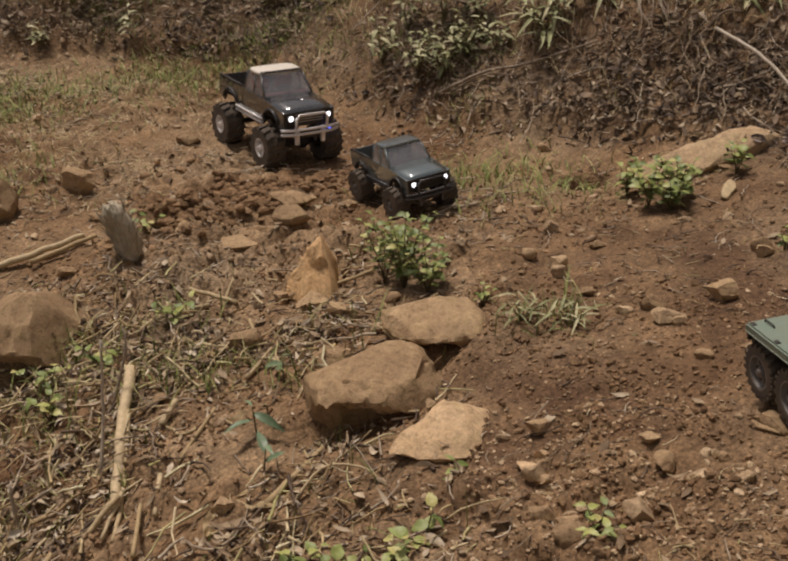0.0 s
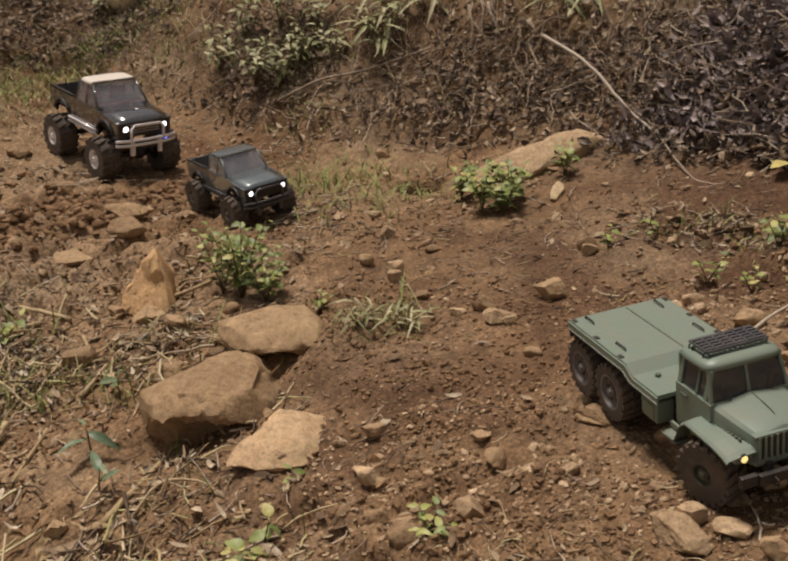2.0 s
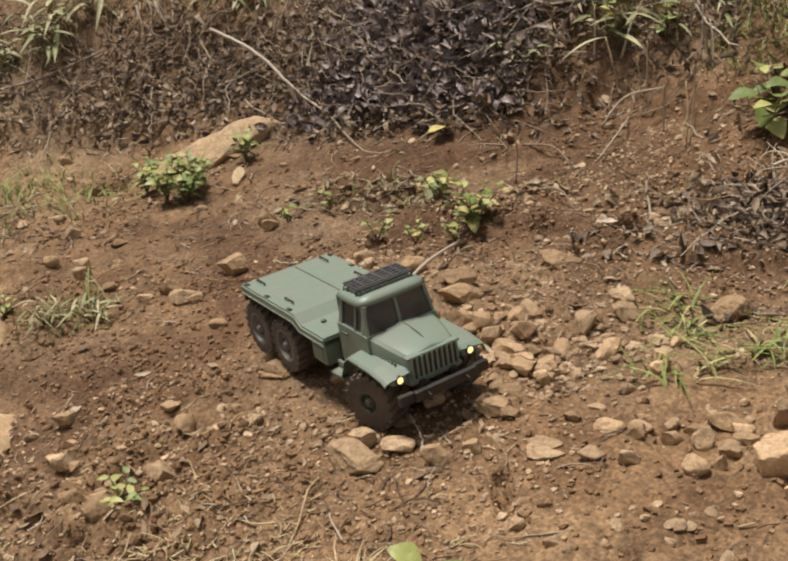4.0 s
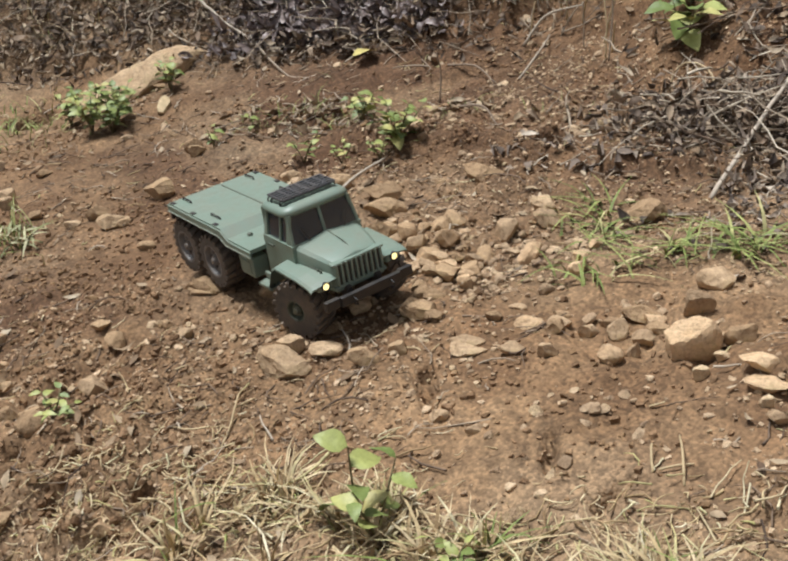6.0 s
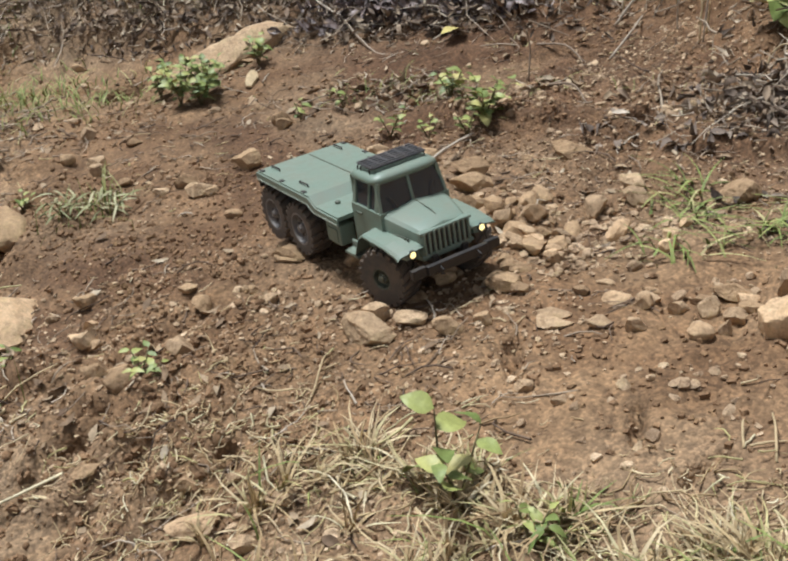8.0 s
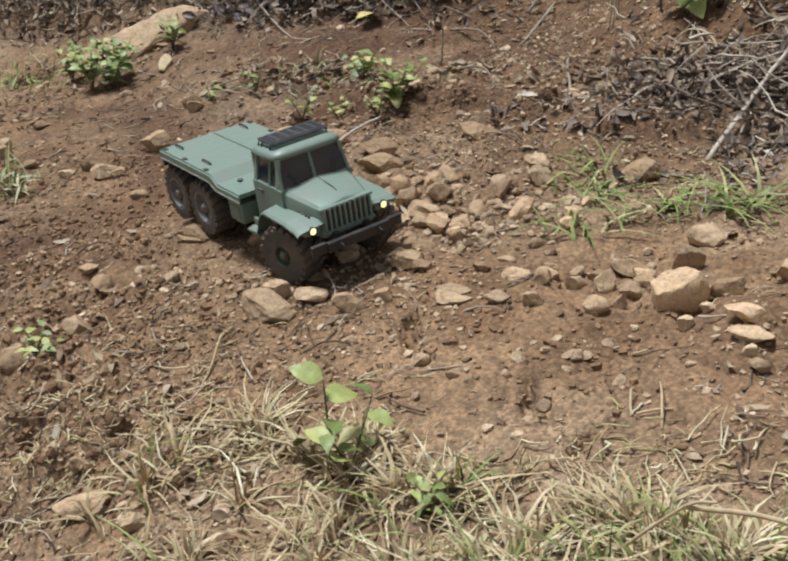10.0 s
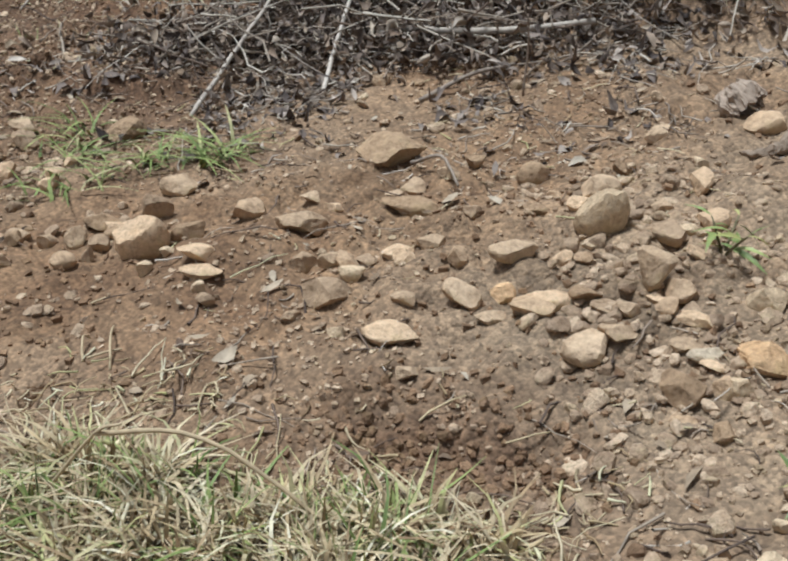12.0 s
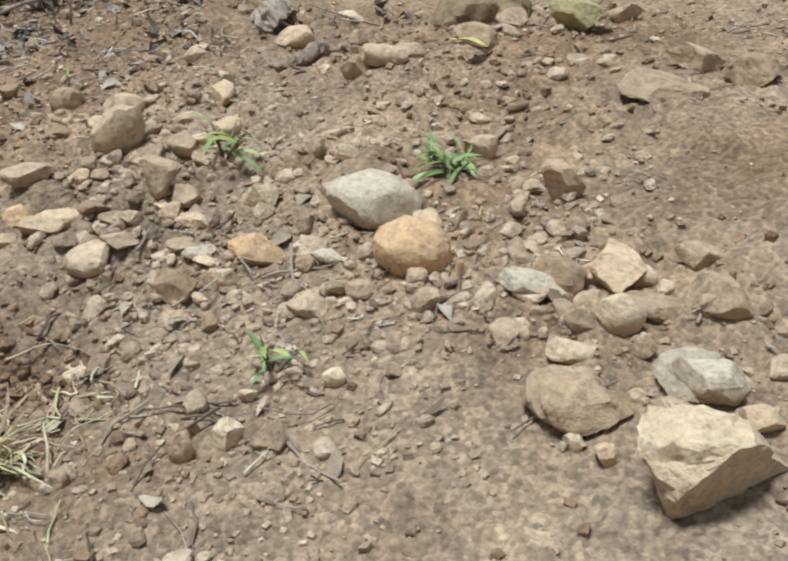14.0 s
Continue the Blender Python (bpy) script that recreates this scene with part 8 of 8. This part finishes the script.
def plant(x, y, tall, stems, count, kinds, size, label, spread_out=0.5, seed=0, category="plant"):
    """A weed: thin stems that fan out, leaves set along them in turn."""
    rnd = random.Random(seed + int(1000 * x + 77 * y))
    t = empty("weed", stand(x, y, 0.003, 0, 0, rnd.uniform(0, 360)))
    for s in range(stems):
        a = 2 * math.pi * (s + rnd.random() * 0.6) / stems
        out = spread_out * tall * rnd.uniform(0.4, 1.0) if stems > 1 else spread_out * tall * 0.3
        h = tall * rnd.uniform(0.65, 1.0)
        pts = [Vector((math.cos(a) * out * v**1.3, math.sin(a) * out * v**1.3, h * v)) for v in (0, 0.3, 0.6, 0.85, 1.0)]
        bm = bmesh.new()
        tube(bm, pts, [0.0018, 0.0016, 0.0013, 0.001, 0.0006], 5)
        stem = part("stem", bm, STALK, t, "", True)
        for i in range(count):
            v = 0.25 + 0.75 * (i + 1) / count
            p = Vector((math.cos(a) * out * v**1.3, math.sin(a) * out * v**1.3, h * v))
            leaf = new("leaf", kinds[rnd.randrange(len(kinds))])
            leaf.parent = stem
            k = size * rnd.uniform(0.7, 1.15) * (1.0 if v < 0.9 else 0.75)
            leaf.matrix_basis = Matrix.LocRotScale(p, Euler((rnd.uniform(-0.5, 0.5), -rnd.uniform(-0.1, 0.7), a + i * 2.4 + rnd.uniform(-0.5, 0.5))), (k, k, k))
    return tagged(t, label, category)


plant(0.02, 2.06, 0.19, 11, 11, OVAL, 0.85, "leafy green weed bush beside the track", 0.4, 1)
plant(-0.02, 2.1, 0.16, 6, 9, OVAL, 0.8, "low green weed at the edge of the track", 0.45, 2)
plant(0.07, 2.0, 0.12, 8, 8, OVAL, 0.8, "low green weed at the edge of the track", 0.6, 3)
for x, y, h, st, n, sz in ((0.56, 2.46, 0.09, 5, 7, 0.9), (0.585, 2.34, 0.13, 7, 9, 0.95), (0.65, 2.36, 0.12, 7, 9, 1.0), (0.625, 2.3, 0.09, 6, 7, 0.95), (0.81, 2.44, 0.08, 4, 6, 0.9)):
    plant(x, y, h, st, n, OVAL, sz, "small yellow-green weed growing by the long rock", 0.45, 4)
for x, y, h, st, n, sz in ((0.99, 1.70, 0.07, 4, 6, 0.9), (0.98, 1.53, 0.1, 6, 7, 1.05), (0.85, 1.93, 0.07, 2, 4, 0.8), (0.85, 1.67, 0.06, 3, 5, 0.7), (0.9, 1.6, 0.06, 3, 5, 0.6), (0.75, 1.92, 0.06, 2, 4, 0.7), (0.93, 1.5, 0.05, 3, 4, 0.6)):
    plant(x, y, h, st, n, OVAL, sz, "small green seedling at the edge of the rubble", 0.6, 5)
plant(1.55, 1.43, 0.12, 3, 5, BROAD, 1.1, "bright green broad-leaved plant on the bank", 0.45, 6)
plant(1.6, 1.48, 0.08, 2, 4, BROAD, 0.9, "bright green broad-leaved plant on the bank", 0.5, 7)
for x, y, h, st, n in ((0.08, 3.6, 0.18, 7, 8), (0.16, 3.56, 0.2, 7, 8), (0.24, 3.57, 0.17, 6, 8), (0.05, 3.83, 0.2, 6, 8), (0.17, 3.75, 0.22, 6, 8), (0.28, 3.68, 0.17, 5, 8), (-0.04, 3.75, 0.16, 5, 7), (0.33, 3.5, 0.1, 4, 6), (-1.05, 4.35, 0.14, 4, 6), (-0.5, 4.45, 0.12, 4, 6), (-1.4, 4.3, 0.13, 5, 6)):
    plant(x, y, h, st, n, SLIM, 1.2, "straggling yellow-green weeds on the bank", 0.5, 8)
for x, y, h in ((1.55, 1.93, 0.12), (1.72, 1.98, 0.16), (0.95, 2.98, 0.14), (0.44, 3.44, 0.15), (0.51, 3.41, 0.17), (0.48, 3.36, 0.1), (0.6, 3.36, 0.1), (1.4, 2.3, 0.12)):
    plant(x, y, h, 5, 4, STRAP, 1.0, "green weed with long drooping leaves on the bank", 0.6, 9)
for x, y, h in ((1.535, 1.95, 0.16), (1.6, 1.83, 0.15), (1.7, 1.8, 0.2), (1.68, 2.06, 0.18)):
    plant(x, y, h, 2, 5, BROAD, 0.75, "tall pale green weeds on top of the bank", 0.3, 21)
for x, y, h in ((1.6, 1.8, 0.16), (1.525, 2.0, 0.15), (1.66, 1.72, 0.15)):
    plant(x, y, h, 2, 4, STRAP, 0.6, "weed with long drooping pale green leaves", 0.4, 22)
plant(1.375, 2.12, 0.07, 5, 5, SLIM, 1.1, "grey-green weed at the edge of the leaf heap", 0.9, 25)
plant(1.41, 2.06, 0.06, 4, 4, SLIM, 1.0, "grey-green weed at the edge of the leaf heap", 0.9, 26)
rnd = random.Random(14)
for i in range(20):
    x, y = 1.47 + rnd.uniform(-0.02, 0.16), 1.56 + 0.022 * i
    h, a, b = rnd.uniform(0.06, 0.15), rnd.uniform(-0.03, 0.03), rnd.uniform(-0.04, 0.04)
    branch("standing_stalk", "thin pale dead stalk standing on the bank", [(x, y, 0.0), (x + 0.4 * a, y + 0.3 * b, 0.5 * h), (x + a, y + b, h)], rnd.uniform(0.0018, 0.003), 0.0013, rnd.choice((PALEBARK, CANE)), seed=i, category="stalk")
branch("dry_branch", "long bent brown twig over the leaf heap", [(1.33, 2.42, 0.05), (1.4, 2.24, 0.06), (1.47, 2.1, 0.05), (1.56, 2.02, 0.05)], 0.003, 0.002)
branch("dry_branch", "forked pale twig leaning on the bank", [(1.43, 1.8, 0.0), (1.47, 1.78, 0.05), (1.53, 1.73, 0.05)], 0.0035, 0.002, PALEBARK)
rnd = random.Random(12)
for i in range(26):
    x, y = rnd.uniform(-0.85, -0.12), rnd.uniform(1.2, 2.15)
    a, l = rnd.uniform(0, math.pi), rnd.uniform(0.05, 0.15)
    branch("cane_piece", "short broken piece of pale dry cane", [(x, y, 0.008), (x + l * math.cos(a), y + l * math.sin(a), rnd.uniform(0.004, 0.03))], rnd.uniform(0.003, 0.007), rnd.uniform(0.0025, 0.005), CANE, seed=i, category="cane")
plant(0.46, 0.60, 0.14, 1, 4, BROAD, 0.95, "young broad-leaved green seedling in dry grass", 0.3, 10)
plant(0.475, 0.59, 0.09, 2, 4, BROAD, 0.75, "young broad-leaved green seedling in dry grass", 0.5, 11)
plant(0.50, 0.49, 0.05, 3, 4, FINE, 1.2, "tiny green seedling in dry grass", 0.6, 12)
for x, y, st in ((1.185, -0.168, 9), (1.135, 0.045, 5)):
    plant(x, y, 0.04, st, 4, SPRIG, 1.0, "small bright green grass tuft among the stones", 0.8, 23)
plant(0.903, -0.159, 0.035, 3, 3, SPRIG, 0.8, "small green sprout on bare soil", 0.6, 24)
plant(0.25, 1.09, 0.035, 4, 4, FINE, 1.2, "tiny green seedling on bare soil", 0.9, 13)
plant(0.23, 1.75, 0.05, 5, 5, STRAP, 0.4, "tuft of narrow green leaves beside the flat rock", 1.0, 14)
plant(0.31, 1.72, 0.05, 5, 5, STRAP, 0.4, "tuft of narrow green leaves beside the flat rock", 1.0, 15)
plant(0.17, 1.86, 0.05, 3, 4, OVAL, 0.7, "small yellow-green weed by the flat rock", 0.6, 16)
for x, y, h, kinds, sz in ((0.04, 1.18, 0.06, BROAD, 0.55), (-0.06, 1.17, 0.05, BROAD, 0.5), (0.0, 1.16, 0.05, BROAD, 0.5), (-0.12, 1.19, 0.05, BROAD, 0.45), (0.09, 1.31, 0.03, FINE, 1.3)):
    plant(x, y, h, 2, 4, kinds, sz, "low broad-leaved yellow-green weed", 0.8, 17)
for x, y, h in ((-0.232, 1.555, 0.075), (-0.206, 1.43, 0.085), (-0.2, 1.72, 0.08)):
    plant(x, y, h, 1, 3, BLADE, 0.7, "blue-green seedling with strap-like leaves", 0.25, 18)
for x, y in ((-0.46, 2.04), (-0.61, 2.5), (-0.66, 1.78), (-0.68, 1.95), (-0.7, 1.86), (-0.58, 1.9)):
    plant(x, y, 0.06, 3, 4, OVAL, 0.9, "small light green weed among dead stalks", 0.7, 19)


# withered plant, long rock, wood chip, yellow leaf, dark husk
DEAD = [leaf_blade(0.06, w, d, 0.6) for w, d in ((0.005, 0.05), (0.009, 0.2), (0.004, -0.1), (0.007, 0.35))]
for me in DEAD:
    me.materials[0] = ROT


def withered_clump(x, y, count, tall):
    """A rotten stump that has split into upright fibres, with short dry strips clinging to it."""
    rnd = random.Random(31)
    t = empty("withered_plant", stand(x, y, 0.004))
    bm = bmesh.new()
    tube(bm, [(0.014, 0, -0.005), (0.012, 0, tall * 0.25), (0.0, 0.002, tall * 0.55), (-0.016, 0.004, tall * 0.85), (-0.024, 0.004, tall)], [0.027, 0.029, 0.03, 0.026, 0.012], 40)
    bmesh.ops.subdivide_edges(bm, edges=[e for e in bm.edges if abs(e.verts[0].co.z - e.verts[1].co.z) > 0.008], cuts=5)
    for v in bm.verts:
        turn = math.atan2(v.co.y, v.co.x)
        split = noise.noise(Vector((math.cos(turn) * 5, math.sin(turn) * 5, v.co.z * 6)))
        v.co.x, v.co.y = v.co.x * (1 + 0.28 * split), v.co.y * (1 + 0.28 * split)
        v.co.z += 0.03 * max(0.0, v.co.z / tall - 0.5) * split
        v.co += 0.003 * noise.noise_vector(v.co * 160)
    part("stub", bm, ROT, t, "", True)
    for i in range(count):
        leaf = new("dead_leaf", rnd.choice(DEAD))
        leaf.parent = t
        k, a, z = rnd.uniform(0.5, 1.1), i * 2.4, tall * rnd.uniform(0.0, 0.75)
        up = Euler((rnd.uniform(-0.8, 0.8), -1.45 + rnd.gauss(0.05, 0.3), a)).to_matrix()
        lean = Matrix.Rotation(-0.25 + rnd.gauss(0, 0.12), 3, "Y")
        leaf.matrix_basis = Matrix.LocRotScale((0.028 * math.cos(a) + 0.014 - 0.28 * z, 0.028 * math.sin(a), z), (lean @ up).to_quaternion(), (k, k, k))
    return tagged(t, "ragged grey rotten stump of a withered plant", "dead plant")


withered_clump(-0.64, 2.36, 70, 0.13)
hewn((0.585, 2.545, 0.0), (0.93, 2.53, 0.03), PLANK, [(0, 0.5, 0, 0), (0.08, 0.8, 0, 0), (0.3, 1.0, 0, 0), (0.8, 0.85, 0, 0), (0.94, 0.7, 0, 0), (1, 0.5, 0, 0)], 26, TAN, "long tan slab of rock at the foot of the bank", 0.12, 0.88, False)
chip = hewn((0.735, 2.27, 0.008), (0.772, 2.34, 0.016), PLANK, ROUNDED, 14, CANE, "pale split wood chip on the soil", 0.12, 0.24, False, 3, 16)
chip.name = "wood_chip"
tagged(chip, "pale split wood chip on the soil", "wood chip")
husk_bm = bmesh.new()
lathe(husk_bm, [(-0.026, 0.004), (-0.024, 0.014), (-0.016, 0.024), (-0.004, 0.029), (0.01, 0.029), (0.016, 0.027), (0.014, 0.023), (0.0, 0.0235), (-0.012, 0.019), (-0.02, 0.01), (-0.022, 0.003)], 40)
bmesh.ops.subdivide_edges(husk_bm, edges=husk_bm.edges, cuts=1)
for v in husk_bm.verts:
    turn = math.atan2(v.co.z, v.co.x)
    v.co += 0.007 * noise.noise_vector(v.co * 55) + Vector((0, 0.002 * math.sin(13 * turn), 0)) + 0.0035 * noise.noise_vector(v.co * 260)
bmesh.ops.recalc_face_normals(husk_bm, faces=husk_bm.faces)
husk_me = bpy.data.meshes.new("husk")
husk_bm.to_mesh(husk_me)
husk_bm.free()
husk_me.materials.append(HUSK)
husk = new("husk", husk_me)
husk.matrix_basis = pose(1.555, 0.247, at(1.555, 0.247) + 0.016, -30, 12, 172) @ Matrix.Scale(1.0, 4)
tagged(husk, "dark hollow fibrous husk lying on the soil", "husk")
FALLEN = leaf_blade(0.05, 0.03, 0.1, 0.25)
FALLEN.materials[0] = YELLOWLEAF
for x, y, s, rz in ((1.2, 2.07, 1.5, 200), (1.28, 2.18, 0.8, 40), (1.46, -0.09, 0.9, 100)):
    ob = new("fallen_leaf", FALLEN)
    ob.matrix_basis = stand(x, y, -0.014, 8, -6, rz) @ Matrix.Diagonal((s, s, s, 1))
    tagged(ob, "pale yellow fallen leaf on the soil", "leaf")


# roots that hang from the broken edge of the bank, and a crumpled pale leaf
for i in range(9):
    rnd = random.Random(60 + i)
    x, y = 0.77 + rnd.uniform(-0.07, 0.07), 3.17 + rnd.uniform(-0.05, 0.03)
    branch("hanging_root", "thin dark root hanging from the bank", [(x, y + 0.03, 0.05), (x, y - 0.01, 0.04), (x + rnd.uniform(-0.02, 0.02), y - 0.05, 0.012), (x + rnd.uniform(-0.03, 0.03), y - 0.09, 0.004)], rnd.uniform(0.002, 0.004), 0.0012, category="root", seed=i)
crumpled = bpy.data.meshes.new("crumpled_leaf")
cb = bmesh.new()
bmesh.ops.create_grid(cb, x_segments=22, y_segments=12, size=0.5)
for v in cb.verts:
    u, w = v.co.x, v.co.y
    narrow = max(0.05, 1 - (2 * abs(u)) ** 2.4)
    v.co = (u * 0.085, w * 0.05 * narrow, 0.012 * noise.noise(Vector((u * 5, w * 4, 3))) + 0.02 * abs(w) * narrow + 0.012 * u * u)
cb.to_mesh(crumpled)
cb.free()
crumpled.polygons.foreach_set("use_smooth", [True] * len(crumpled.polygons))
crumpled.materials.append(CANE)
for x, y, rz, k in ((-0.26, 1.61, 35, 1.0), (-0.2, 1.38, -20, 1.15), (-0.27, 1.36, 60, 0.8)):
    ob = new("crumpled_leaf", crumpled)
    ob.matrix_basis = stand(x, y, 0.012, 8, -12, rz) @ Matrix.Scale(k, 4)
    tagged(ob, "pale crumpled dry leaf on the soil", "dry leaf")
